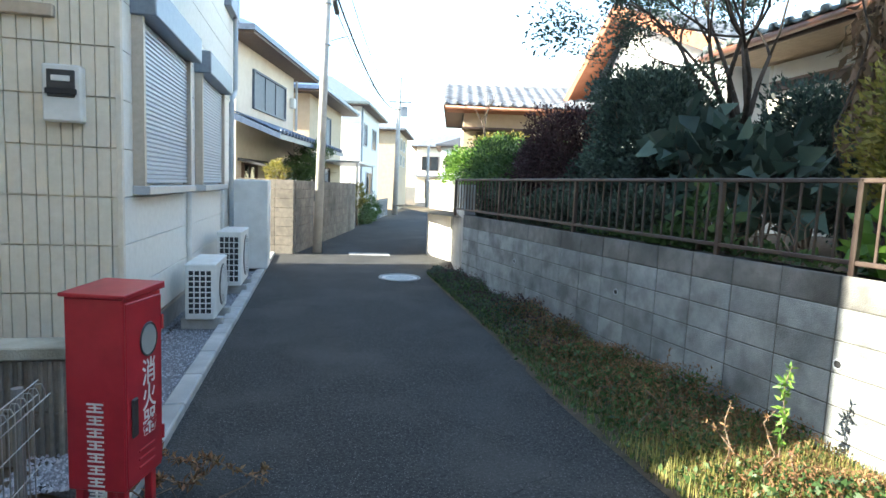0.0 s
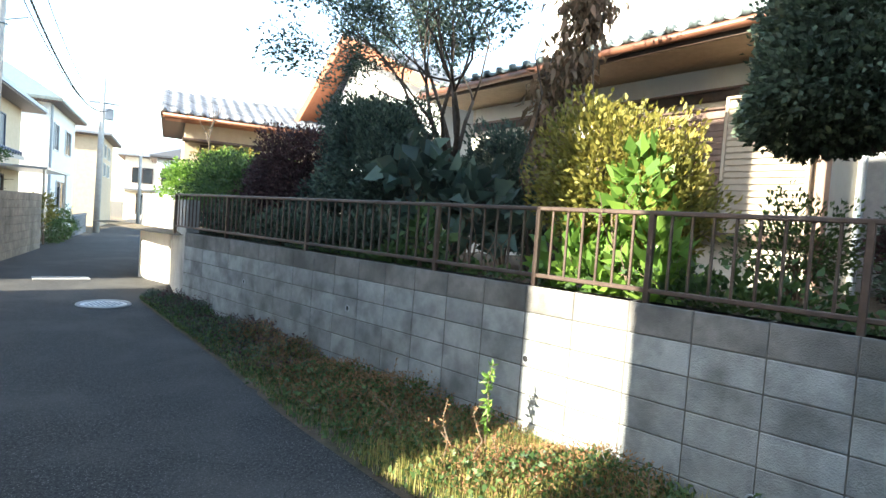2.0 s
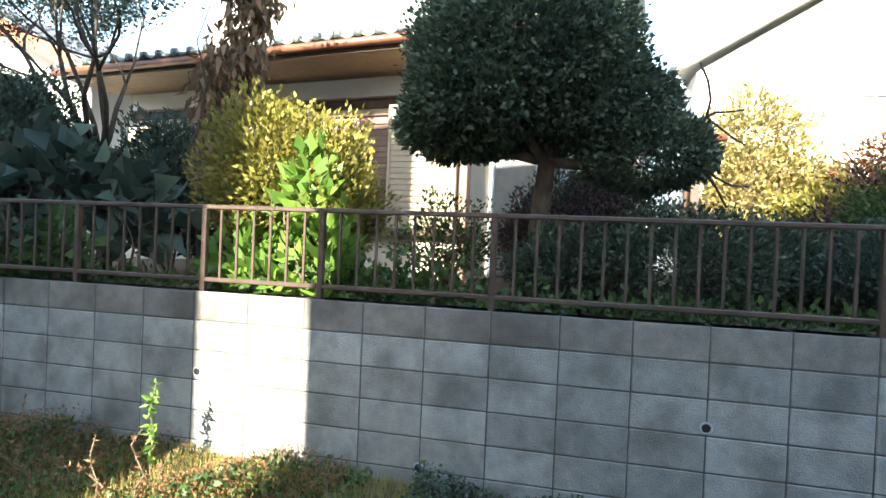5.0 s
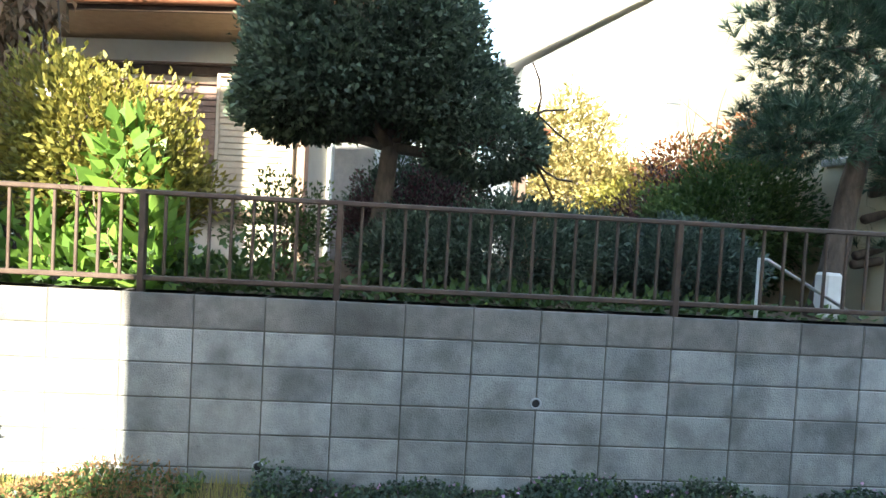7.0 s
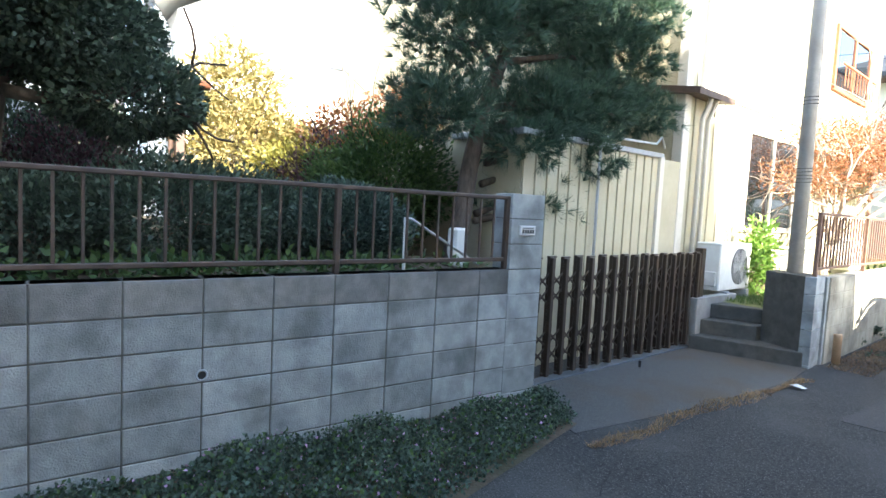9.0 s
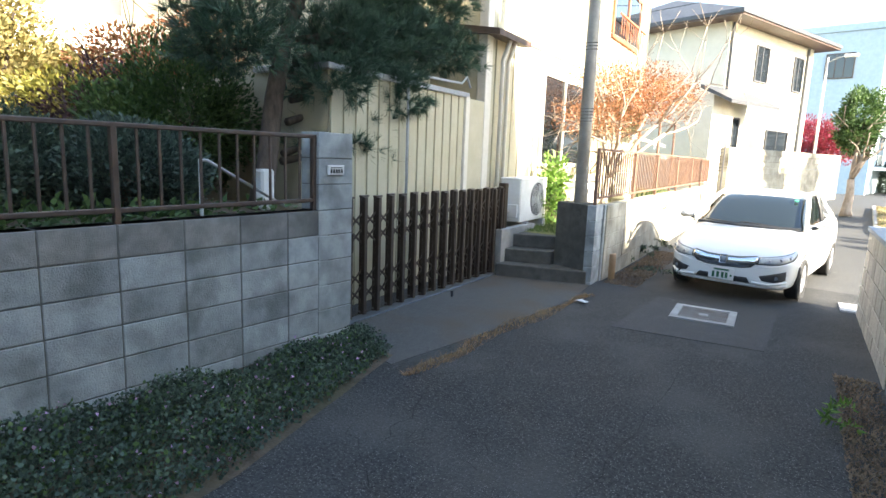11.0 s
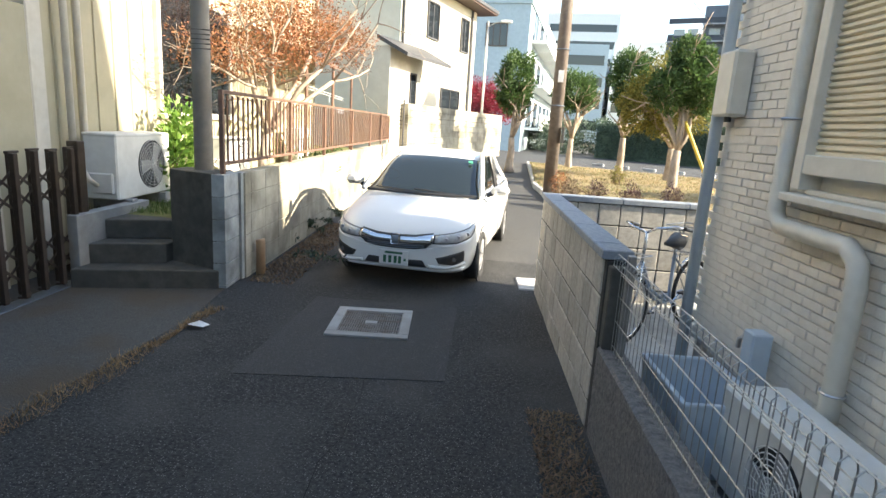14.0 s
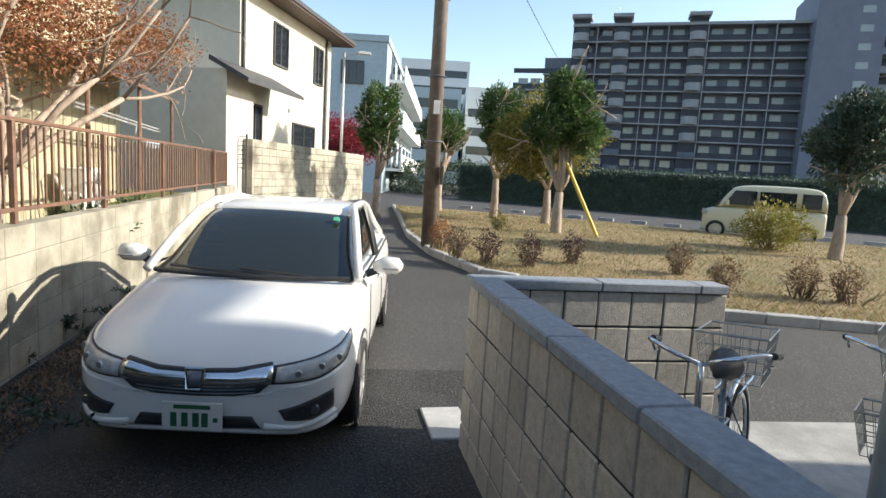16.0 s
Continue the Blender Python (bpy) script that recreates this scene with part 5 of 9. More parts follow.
# gabled wing with red-brown bargeboards
gw = thing("gabled_house", "white-walled house with a red-brown gable and grey roof", "house")
part("gable_wall", Geo().add([(8.8, 9.0, 0.9), (8.8, 13.1, 0.9), (8.8, 13.1, 4.5), (8.8, 12.1, 5.9), (8.8, 9.0, 4.5), (15, 9.0, 0.9), (15, 13.1, 0.9), (15, 13.1, 4.5), (15, 12.1, 5.9), (15, 9.0, 4.5)],
     [(0, 1, 2, 3, 4), (5, 9, 8, 7, 6), (0, 5, 6, 1), (1, 6, 7, 2), (0, 4, 9, 5), (2, 7, 8, 3), (3, 8, 9, 4)]), wall_white, gw)
for s, ye in ((1, 14.1), (-1, 8.0)):
    a, b = Vector((8.2, 12.1, 6.1)), Vector((8.2, ye, 4.15))
    part("roof_slope", Geo().add([a, b, b + Vector((7.2, 0, 0)), a + Vector((7.2, 0, 0)), a + Vector((0, 0, -0.1)), b + Vector((0, 0, -0.1)), b + Vector((7.2, 0, -0.1)), a + Vector((7.2, 0, -0.1))],
         [(0, 1, 2, 3), (4, 7, 6, 5), (0, 4, 5, 1), (1, 5, 6, 2), (2, 6, 7, 3), (3, 7, 4, 0)]), tile_grey, gw)
    part("bargeboard", Geo().add([a + Vector((-0.04, 0, -0.02)), b + Vector((-0.04, 0, -0.02)), b + Vector((-0.04, 0, -0.3)), a + Vector((-0.04, 0, -0.3)), a + Vector((0.02, 0, -0.02)), b + Vector((0.02, 0, -0.02)), b + Vector((0.02, 0, -0.3)), a + Vector((0.02, 0, -0.3))],
         [(0, 1, 2, 3), (4, 7, 6, 5), (0, 4, 5, 1), (1, 5, 6, 2), (2, 6, 7, 3), (3, 7, 4, 0)]), fascia_rust, gw)
    part("soffit", Geo().add([a + Vector((0.02, 0, -0.12)), b + Vector((0.02, 0, -0.12)), b + Vector((0.6, 0, -0.12)), a + Vector((0.6, 0, -0.12))], [(0, 1, 2, 3)]), fascia_rust, gw)
    tile_roof(gw, Matrix.Translation((8.2, ye, 4.17)) @ Matrix.Rotation(radians(180 if s > 0 else 0), 4, "Z") @ Matrix.Rotation(math.atan2(1.95, abs(12.1 - ye)), 4, "X") @ Matrix.Translation((-7 if s > 0 else 0, 0, 0)), 7.0, 9 if s > 0 else 14, tile_grey, ends=False)
for y in (10.3, 11.9):
    w = thing_part("window", gw)
    part("pane", Geo().box(8.76, 8.79, y - 0.35, y + 0.35, 3.2, 4.2), glass, w)
    for a, b, c, d in ((-0.4, -0.34, 3.15, 4.25), (0.34, 0.4, 3.15, 4.25), (-0.4, 0.4, 3.12, 3.2), (-0.4, 0.4, 4.2, 4.27)):
        part("sash", Geo().cbox(8.74, 8.8, y + a, y + b, c, d, 0.004), alu, w)

# low tiled house beyond the white wall, square to the bend of the lane
F0 = Matrix.Translation((-0.208, 0.155, 0)) @ Matrix.Rotation(radians(-20.1), 4, "Z")
hb_ = thing("tiled_house", "low beige house with a grey tiled hip roof", "house", F0)
part("wall", Geo().box(0.35, 9, 15.6, 20, 0.0, 3.6), wall_beige, hb_)
part("eave_fascia", Geo().cbox(-0.15, 9.4, 14.92, 14.98, 3.56, 3.68, 0.006), fascia_rust, hb_)
part("soffit", Geo().box(-0.1, 9.4, 14.98, 15.6, 3.58, 3.6), fascia_rust, hb_)
part("gutter", Geo().path([(-0.15, 14.88, 3.62), (9.4, 14.88, 3.6)], 0.05, 8), gutter_copper, hb_, smooth=True)
part("downpipe", Geo().path([(2.55, 14.88, 3.58), (2.55, 15.2, 3.3), (2.55, 15.52, 3.2), (2.55, 15.52, 0.5)], 0.035, 8), gutter_copper, hb_, smooth=True)
part("roof_deck", Geo().add([(-0.2, 14.88, 3.66), (9.4, 14.88, 3.66), (9.4, 17.6, 4.62), (-0.05, 17.6, 4.62), (-0.2, 20.4, 3.66), (9.4, 20.4, 3.66)], [(0, 1, 2, 3), (3, 2, 5, 4), (0, 3, 4), (1, 5, 2), (0, 4, 5, 1)]), fascia_brown, hb_)
tile_roof(hb_, slope_m(-0.2, 14.86, 3.7, 0, 19.4), 7.0, 10, tile_grey)
part("ridge", Geo().path([(-0.15, 17.6, 4.68), (9.3, 17.6, 4.68)], 0.09, 8), tile_grey, hb_, smooth=True)
w = thing_part("window", hb_)
part("pane", Geo().box(0.75, 2.1, 15.55, 15.58, 1.9, 3.0), glass, w)
for a, b, c, d in ((0.7, 2.15, 3.0, 3.08), (0.7, 2.15, 1.85, 1.92), (0.7, 0.77, 1.9, 3.0), (2.08, 2.15, 1.9, 3.0), (1.4, 1.45, 1.9, 3.0)):
    part("sash", Geo().cbox(a, b, 15.5, 15.58, c, d, 0.004), fascia_brown, w)
part("canopy", Geo().cbox(0.3, 2.4, 15.1, 15.6, 3.12, 3.17, 0.006), fascia_brown, hb_)

# ---- east side house behind the folding gate ----
EM = Matrix.Translation((4.45, -8.0, 0)) @ Matrix.Rotation(-math.atan(-0.09), 4, "Z")
eh = thing("tan_house", "tan metal-clad house with a ribbed shed wall", "house", EM)


def ribbed(owner, x, y0, y1, z0, z1, material, pitch=0.2):
    """Upright metal panels, each with a standing edge."""
    n = max(1, round((y1 - y0) / pitch))
    w = (y1 - y0) / n
    me = Geo().add([(0, 0, 0), (-0.0, w - 0.02, 0), (-0.018, w - 0.012, 0), (-0.018, w - 0.004, 0), (0, w, 0), (0, 0, z1 - z0), (0, w - 0.02, z1 - z0), (-0.018, w - 0.012, z1 - z0), (-0.018, w - 0.004, z1 - z0), (0, w, z1 - z0)],
                   [(i, i + 1, i + 6, i + 5) for i in range(4)]).mesh("panel")
    for i in range(n):
        part("panel", me, material, owner, m=Matrix.Translation((x, y0 + i * w, z0)))


part("core", Geo().box(0.02, 6.5, -8.2, 1.15, 0, 6.2), wall_tan_panel, eh)
part("shed_core", Geo().box(-0.03, 4, 1.15, 4.3, 0, 2.34), wall_tan_panel, eh)
ribbed(eh, -0.05, 1.75, 4.3, 0.0, 2.34, wall_tan_panel, 0.18)
ribbed(eh, 0.0, -8.2, 1.15, 0.3, 3.3, wall_tan_panel, 0.3)
ribbed(eh, 0.0, -8.2, 1.15, 3.36, 6.2, wall_tan_panel, 0.3)
ribbed(eh, 0.9, 1.15, 2.5, 2.3, 6.2, wall_tan_panel, 0.3)
part("rear_core", Geo().box(0.93, 6.5, 1.15, 2.5, 0, 6.2), wall_tan_panel, eh)
part("shed_cap", Geo().cbox(-0.09, 0.95, 1.7, 4.35, 2.34, 2.4, 0.008), alu, eh)
part("shed_post", Geo().cbox(-0.09, -0.03, 1.68, 1.78, 0, 2.36, 0.006), plastic_cream, eh)
part("shed_pipe", Geo().path([(-0.1, 3.1, 0.6), (-0.1, 3.1, 2.45), (-0.08, 2.9, 2.47), (-0.08, 1.9, 2.5), (0.02, 1.6, 2.62), (0.05, 1.45, 2.5)], 0.016, 6), pipe_grey, eh, smooth=True)
part("eave_roof", Geo().add([(-0.28, 0.25, 3.28), (-0.28, 1.3, 3.28), (0.9, 1.3, 3.46), (0.9, 0.25, 3.46), (-0.28, 0.25, 3.2), (-0.28, 1.3, 3.2), (0.9, 1.3, 3.36), (0.9, 0.25, 3.36)], [(0, 1, 2, 3), (4, 7, 6, 5), (0, 4, 5, 1), (1, 5, 6, 2), (2, 6, 7, 3), (3, 7, 4, 0)]), fascia_brown, eh)
part("corner_trim", Geo().cbox(-0.04, 0.1, 1.0, 1.18, 0.1, 6.2, 0.01), plastic_cream, eh)
for y in (0.62, 0.8):
    part("downpipe", Geo().path([(-0.1, y, 0.2), (-0.1, y, 2.95), (-0.18, y, 3.15), (-0.2, y, 3.22)], 0.032, 8), plastic_cream, eh, smooth=True)
w = thing_part("window", eh)
part("pane", Geo().box(-0.03, 0.0, -3.0, -0.95, 1.52, 3.0), glass, w)
for a, b, c, d in ((-3.06, -0.89, 2.98, 3.06), (-3.06, -0.89, 1.44, 1.52), (-3.06, -2.98, 1.5, 3.0), (-0.97, -0.89, 1.5, 3.0), (-2.0, -1.93, 1.5, 3.0)):
    part("sash", Geo().cbox(-0.06, 0.0, a, b, c, d, 0.005), plastic_cream, w)
w = thing_part("window", eh)
part("pane", Geo().box(-0.03, 0.0, -7.0, -4.7, 4.35, 5.5), glass, w)
for a, b, c, d in ((-7.06, -4.64, 5.48, 5.55), (-7.06, -4.64, 4.28, 4.36), (-7.06, -6.98, 4.3, 5.5), (-4.72, -4.64, 4.3, 5.5), (-5.9, -5.83, 4.3, 5.5)):
    part("sash", Geo().cbox(-0.06, 0.0, a, b, c, d, 0.005), fascia_rust, w)
wr = thing_part("window_rail", eh)
for i in range(12):
    part("bar", Geo().cbox(-0.2, -0.18, -7.0 + i * 0.2, -6.985 + i * 0.2, 4.35, 4.75, 0.002), fascia_rust, wr)
part("rail", Geo().cbox(-0.21, -0.17, -7.05, -4.65, 4.74, 4.78, 0.004), fascia_rust, wr)
w = thing_part("shed_window", eh)
part("pane", Geo().box(0.86, 0.9, 2.0, 2.7, 2.55, 2.95), glass_pale, w)
# lean-to canopy over the washing place, with poles
cn = thing("lean_to_canopy", "rusty lean-to canopy over a washing place", "canopy", EM)
part("sheet", Geo().add([(-1.0, -8.3, 2.62), (-1.0, -4.0, 2.62), (0.0, -4.0, 3.05), (0.0, -8.3, 3.05), (-1.0, -8.3, 2.58), (-1.0, -4.0, 2.58), (0.0, -4.0, 3.0), (0.0, -8.3, 3.0)], [(0, 1, 2, 3), (4, 7, 6, 5), (0, 4, 5, 1), (1, 5, 6, 2), (2, 6, 7, 3), (3, 7, 4, 0)]), rust, cn)
for y in (-8.1, -6.2, -4.2):
    part("post", Geo().tube((-0.92, y, 0.5), (-0.92, y, 2.62), 0.03, n=8), rust, cn)
for y, z in ((-7.0, 2.0), (-5.2, 2.05)):
    part("rod", Geo().tube((-0.75, -8.0, z), (-0.75, -4.2, z + 0.1), 0.016, n=8), steel_pale, cn)
cw = thing("laundry_hanger", "blue round laundry hanger with pegs", "laundry hanger", EM @ Matrix.Translation((-0.75, -6.6, 2.02)))
part("hook", Geo().path([(0, 0, 0), (0, 0, -0.06), (0, 0.02, -0.12)], 0.008, 6), pipe_blue, cw)
part("frame", Geo().path([(-0.25, -0.35, -0.25), (0.25, -0.35, -0.25), (0.25, 0.35, -0.25), (-0.25, 0.35, -0.25), (-0.25, -0.35, -0.25)], 0.012, 6), pipe_blue, cw)
for i in range(14):
    part("peg", Geo().cbox(-0.26, -0.24, -0.33 + i * 0.05, -0.315 + i * 0.05, -0.34, -0.26, 0.003), shutter_blue, cw)
ac_unit(EM @ Matrix.Translation((-0.3, 0.22, 0.53)) @ Matrix.Rotation(radians(90), 4, "Z") , "white outdoor air-conditioner unit by the tan house", w=1.0, d=0.33, h=0.64, blocks=True)
ac_unit(EM @ Matrix.Translation((-0.5, -1.9, 0.55)) @ Matrix.Rotation(radians(90), 4, "Z"), "cream outdoor unit with side louvres behind the pole", w=0.75, d=0.3, h=0.55)
ac_unit(EM @ Matrix.Translation((-0.35, -5.6, 0.6)) @ Matrix.Rotation(radians(90), 4, "Z"), "white outdoor unit behind the railing", w=0.8, d=0.3, h=0.6)

# white house with balcony seen above the garden, to the south-east
sw = thing("white_house", "white house with gabled roof behind the garden trees", "house")
AY, AZ, EZ = -5.2, 6.95, 4.95
outline = [(-8.4, 0.0), (-2.0, 0.0), (-2.0, EZ), (AY, AZ - 0.12), (-8.4, EZ)]
part("wall", Geo().add([(11.5, y, z) for y, z in outline] + [(18, y, z) for y, z in outline], [(0, 1, 2, 3, 4), (9, 8, 7, 6, 5)] + [(i, 5 + i, 5 + (i + 1) % 5, (i + 1) % 5) for i in range(5)]), wall_white, sw)
for ye in (-1.6, -8.8):
    k = 0.22 if ye > AY else -0.22
    za = EZ - 0.05
    part("roof_slope", Geo().add([(11.1, ye, za), (11.1, AY, AZ), (11.1, AY, AZ + 0.2), (11.1, ye, za + 0.2), (18.4, ye, za), (18.4, AY, AZ), (18.4, AY, AZ + 0.2), (18.4, ye, za + 0.2)], [(0, 1, 2, 3), (4, 7, 6, 5), (0, 4, 5, 1), (3, 2, 6, 7), (0, 3, 7, 4), (1, 5, 6, 2)]), wall_white, sw)
part("gutter", Geo().path([(11.1, -1.53, 4.95), (18, -1.53, 4.95)], 0.06, 8), alu_dark, sw, smooth=True)
part("downpipe", Geo().path([(11.3, -1.55, 4.9), (11.42, -1.9, 4.4), (11.44, -1.95, 4.2), (11.44, -1.95, 0.5)], 0.05, 8), alu_dark, sw, smooth=True)
bl = thing_part("balcony", sw)
part("slab", Geo().box(10.7, 11.5, -6.6, -3.2, 2.9, 3.05), wall_white, bl)
part("panel", Geo().box(10.7, 10.76, -6.6, -3.2, 3.05, 3.75), wall_white, bl)
part("handrail", Geo().tube((10.73, -6.6, 4.25), (10.73, -4.4, 4.25), 0.03, n=8), alu_dark, bl)
for i in range(4):
    part("baluster", Geo().tube((10.73, -6.6 + 0.73 * i, 3.75), (10.73, -6.6 + 0.73 * i, 4.25), 0.02, n=6), alu_dark, bl)
part("window", Geo().box(11.44, 11.5, -7.6, -6.9, 3.1, 4.5), glass_pale, sw)
part("garden_wall", Geo().box(10.0, 10.12, -8.0, -2.2, 0.0, 2.0), wall_white, sw)
part("low_roof", Geo().add([(10.2, -4.4, 2.5), (10.2, -2.2, 2.5), (11.5, -2.2, 2.9), (11.5, -4.4, 2.9), (10.2, -4.4, 2.42), (10.2, -2.2, 2.42), (11.5, -2.2, 2.8), (11.5, -4.4, 2.8)], [(0, 1, 2, 3), (4, 7, 6, 5), (0, 4, 5, 1), (0, 3, 7, 4), (1, 5, 6, 2)]), fascia_brown, sw)
# porch roof at the end of the garden house
pr = thing("porch_roof", "low brown porch roof with posts at the house end", "porch")
part("roof_sheet", Geo().add([(7.2, -1.55, 2.93), (7.2, -0.3, 2.93), (8.7, -0.3, 3.2), (8.7, -1.55, 3.2), (7.2, -1.55, 2.86), (7.2, -0.3, 2.86), (8.7, -0.3, 3.1), (8.7, -1.55, 3.1)], [(0, 1, 2, 3), (4, 7, 6, 5), (0, 4, 5, 1), (2, 6, 7, 3), (0, 3, 7, 4), (1, 5, 6, 2)]), fascia_brown, pr)
part("gutter", Geo().path([(7.15, -0.3, 2.9), (7.15, -1.58, 2.88)], 0.05, 8), gutter_copper, pr, smooth=True)
part("downpipe", Geo().path([(7.18, -1.5, 2.86), (7.25, -1.42, 2.6), (7.3, -1.2, 2.5), (7.3, -1.15, 1.0)], 0.03, 8), fascia_brown, pr, smooth=True)
for y in (-1.3, -0.45):
    part("post", Geo().cbox(7.35, 7.45, y - 0.05, y + 0.05, 0.9, 2.9, 0.006), fascia_brown, pr)

# ---- garden plants ----
def tree(name, label, x, y, z, seed, trunk_h, r, blobs, n, size, leaf, bark_m=None, width=0.5, depth=2, lean=(0, 0), shell=0.55, rough=0.2, category="tree", limbs=4, spread=0.45):
    """Tapered trunk with limbs and a crown of many leaves."""
    t = thing(name, label, category, pose(x, y, z))
    rng = np.random.default_rng(seed)
    g, tips = Geo(), []
    top = Vector((lean[0], lean[1], trunk_h))
    mid = top * 0.5 + Vector(rng.normal(0, 0.04, 3))
    g.path([(0, 0, -0.1), (0.01, 0, 0.1), mid, top], [r * 1.35, r, r * 0.85, r * 0.7], 9)
    for k in range(limbs):
        b = blobs[k % len(blobs)]
        d = Vector((b[0], b[1], b[2])) - top + Vector(rng.normal(0, 0.25, 3))
        grow(g, rng, top, d, max(0.3, d.length * 0.55), r * 0.5, depth, tips, 0.35, (2, 3), 0.7, 6)
    part("trunk", g, bark_m or bark, t, smooth=True)
    crown(t, seed + 1, blobs, n, size, leaf, width, shell, rough, spread=spread)
    return t


def bush(name, label, x, y, z, seed, blobs, n, size, leaf, width=0.5, stems=7, shell=0.5, rough=0.22, category="shrub", stem_m=None, up=0.3):
    t = thing(name, label, category, pose(x, y, z))
    rng = np.random.default_rng(seed)
    g, tips = Geo(), []
    for k in range(stems):
        b = blobs[k % len(blobs)]
        d = Vector((rng.normal(0, b[3] * 0.4), rng.normal(0, b[4] * 0.4), b[2] + b[5] * 0.3))
        d.y = max(-0.7, min(0.7, d.y))
        grow(g, rng, (b[0] * 0.8 + rng.normal(0, 0.06), b[1] * 0.9 + rng.normal(0, 0.06), 0), d, d.length * 0.5, 0.014, 2, tips, 0.3, (2, 2), 0.65, 5)
    part("branchwork", g, stem_m or twig_mat, t)
    crown(t, seed + 1, blobs, n, size, leaf, width, shell, rough, cut=0.02, up=up)
    return t


GZ = 1.06
straw_brown = mat("brown_straw", (0.2, 0.12, 0.06), (0.36, 0.23, 0.11), rough=0.9, scale=3, island=0.4)
# clipped round tree, dark dense foliage
tree("clipped_tree", "large dark evergreen tree clipped into a rounded cap", 4.6, 0.32, GZ, 21, 1.15, 0.1,
     [(0.05, 0.22, 1.95, 0.95, 0.95, 0.62), (0.0, 0.25, 2.25, 0.75, 0.72, 0.5), (0.1, 0.75, 1.45, 0.7, 0.55, 0.3), (-0.05, -0.75, 1.2, 0.55, 0.5, 0.3), (0.1, -0.35, 1.6, 0.75, 0.65, 0.4), (0.0, 0.45, 1.6, 0.9, 0.75, 0.4)], 80000, 0.05, leaf_dark, shell=0.6, rough=0.07, limbs=6, width=0.6)
# yellow-green shrub in the sun
bush("golden_shrub", "rounded yellow-green shrub with autumn tips behind the railing", 4.0, 2.2, GZ, 31,
     [(0, 0.0, 0.75, 0.5, 0.65, 0.65), (-0.05, 0.25, 1.05, 0.4, 0.45, 0.5), (0.05, -0.3, 0.7, 0.42, 0.42, 0.5)], 15000, 0.055, leaf_yellow, width=0.5, shell=0.45, rough=0.2, stems=12, up=0.6)
# broad bright leaves by the railing
bush("broadleaf_plant", "bright green broad-leaved plant behind the railing bars", 3.62, 1.95, GZ, 33,
     [(0, 0.35, 0.25, 0.16, 0.3, 0.3), (0, -0.2, 0.3, 0.16, 0.3, 0.35), (0.05, -0.05, 0.75, 0.16, 0.2, 0.35), (0, 0.1, 0.15, 0.2, 0.6, 0.15)], 620, 0.17, leaf_bright, width=0.55, stems=8, shell=0.2, up=0.5)
bush("broadleaf_plant", "young bright green broad-leaved plant in the shade", 3.55, 3.9, GZ, 35,
     [(0, 0, 0.3, 0.15, 0.25, 0.25), (0, 0.3, 0.1, 0.2, 0.4, 0.12)], 240, 0.13, leaf_mid, width=0.6, stems=5, shell=0.2)
bush("aralia", "shrub with large lobed dull green leaves", 4.2, 4.3, GZ, 37,
     [(0, 0.1, 0.75, 0.35, 0.55, 0.35), (0, 0.5, 1.0, 0.3, 0.4, 0.3), (0, -0.4, 0.6, 0.3, 0.4, 0.4)], 260, 0.27, leaf_blue, width=0.75, stems=9, shell=0.2)
# dead brown climber over the eave
dv = thing("dead_vine", "withered brown climber hanging from a bare stem", "climber", pose(4.75, 3.35, GZ))
rng = np.random.default_rng(41)
g = Geo()
for k in range(6):
    pts = [Vector((0, -0.1 * k + 0.2, 0))]
    for i in range(7):
        pts.append(pts[-1] + Vector((rng.normal(0, 0.08), rng.normal(-0.03, 0.09), 0.36)))
    g.path(pts, [0.018 - 0.002 * i for i in range(8)], 5)
part("branchwork", g, bark, dv)
p, d = blob_points(rng, [(0, 0.05, 1.3, 0.25, 0.22, 0.6), (0, -0.1, 2.1, 0.3, 0.25, 0.5), (0, -0.25, 2.7, 0.3, 0.28, 0.4), (0.1, 0.15, 1.75, 0.25, 0.22, 0.5)], 2300, 0.2, 0.3)
part("leaves", leaf_mesh("leaves", rng, p, np.tile([0, 0, -1.0], (len(p), 1)), 0.15, 0.3, leaf_dead, 0.8), leaf_dead, dv)
# dark shrubs to the north
bush("camellia_shrub", "tall dark blue-green evergreen shrub", 4.7, 6.0, GZ, 43, [(0, 0, 1.2, 0.8, 0.8, 0.85), (0, 0.3, 1.65, 0.6, 0.6, 0.5), (-0.1, -0.4, 0.8, 0.7, 0.7, 0.7), (-0.3, 0.4, 0.5, 0.6, 0.8, 0.5)], 46000, 0.06, leaf_blue, shell=0.4, rough=0.2, stems=10)
bush("purple_shrub", "dull purple-brown leafy shrub", 4.5, 7.6, GZ, 45, [(0, 0, 1.0, 0.75, 0.8, 0.75), (-0.1, 0.5, 0.7, 0.6, 0.6, 0.6)], 26000, 0.055, leaf_purple, shell=0.4, rough=0.15, stems=8)
bush("evergreen_shrub", "spreading mid-green shrub above the railing", 4.2, 8.9, GZ, 47, [(0, 0, 0.7, 0.6, 0.8, 0.5), (0.1, 0.7, 0.85, 0.6, 0.7, 0.55)], 11000, 0.06, leaf_mid, shell=0.55, stems=8)
bush("low_evergreen", "low tangled evergreen growth behind the railing", 3.7, 6.6, GZ, 49, [(0, 0, 0.2, 0.25, 1.4, 0.3), (0, 1.6, 0.25, 0.25, 1.0, 0.35), (0.1, -1.6, 0.25, 0.25, 1.0, 0.3)], 16000, 0.06, leaf_dark, shell=0.1, stems=16)
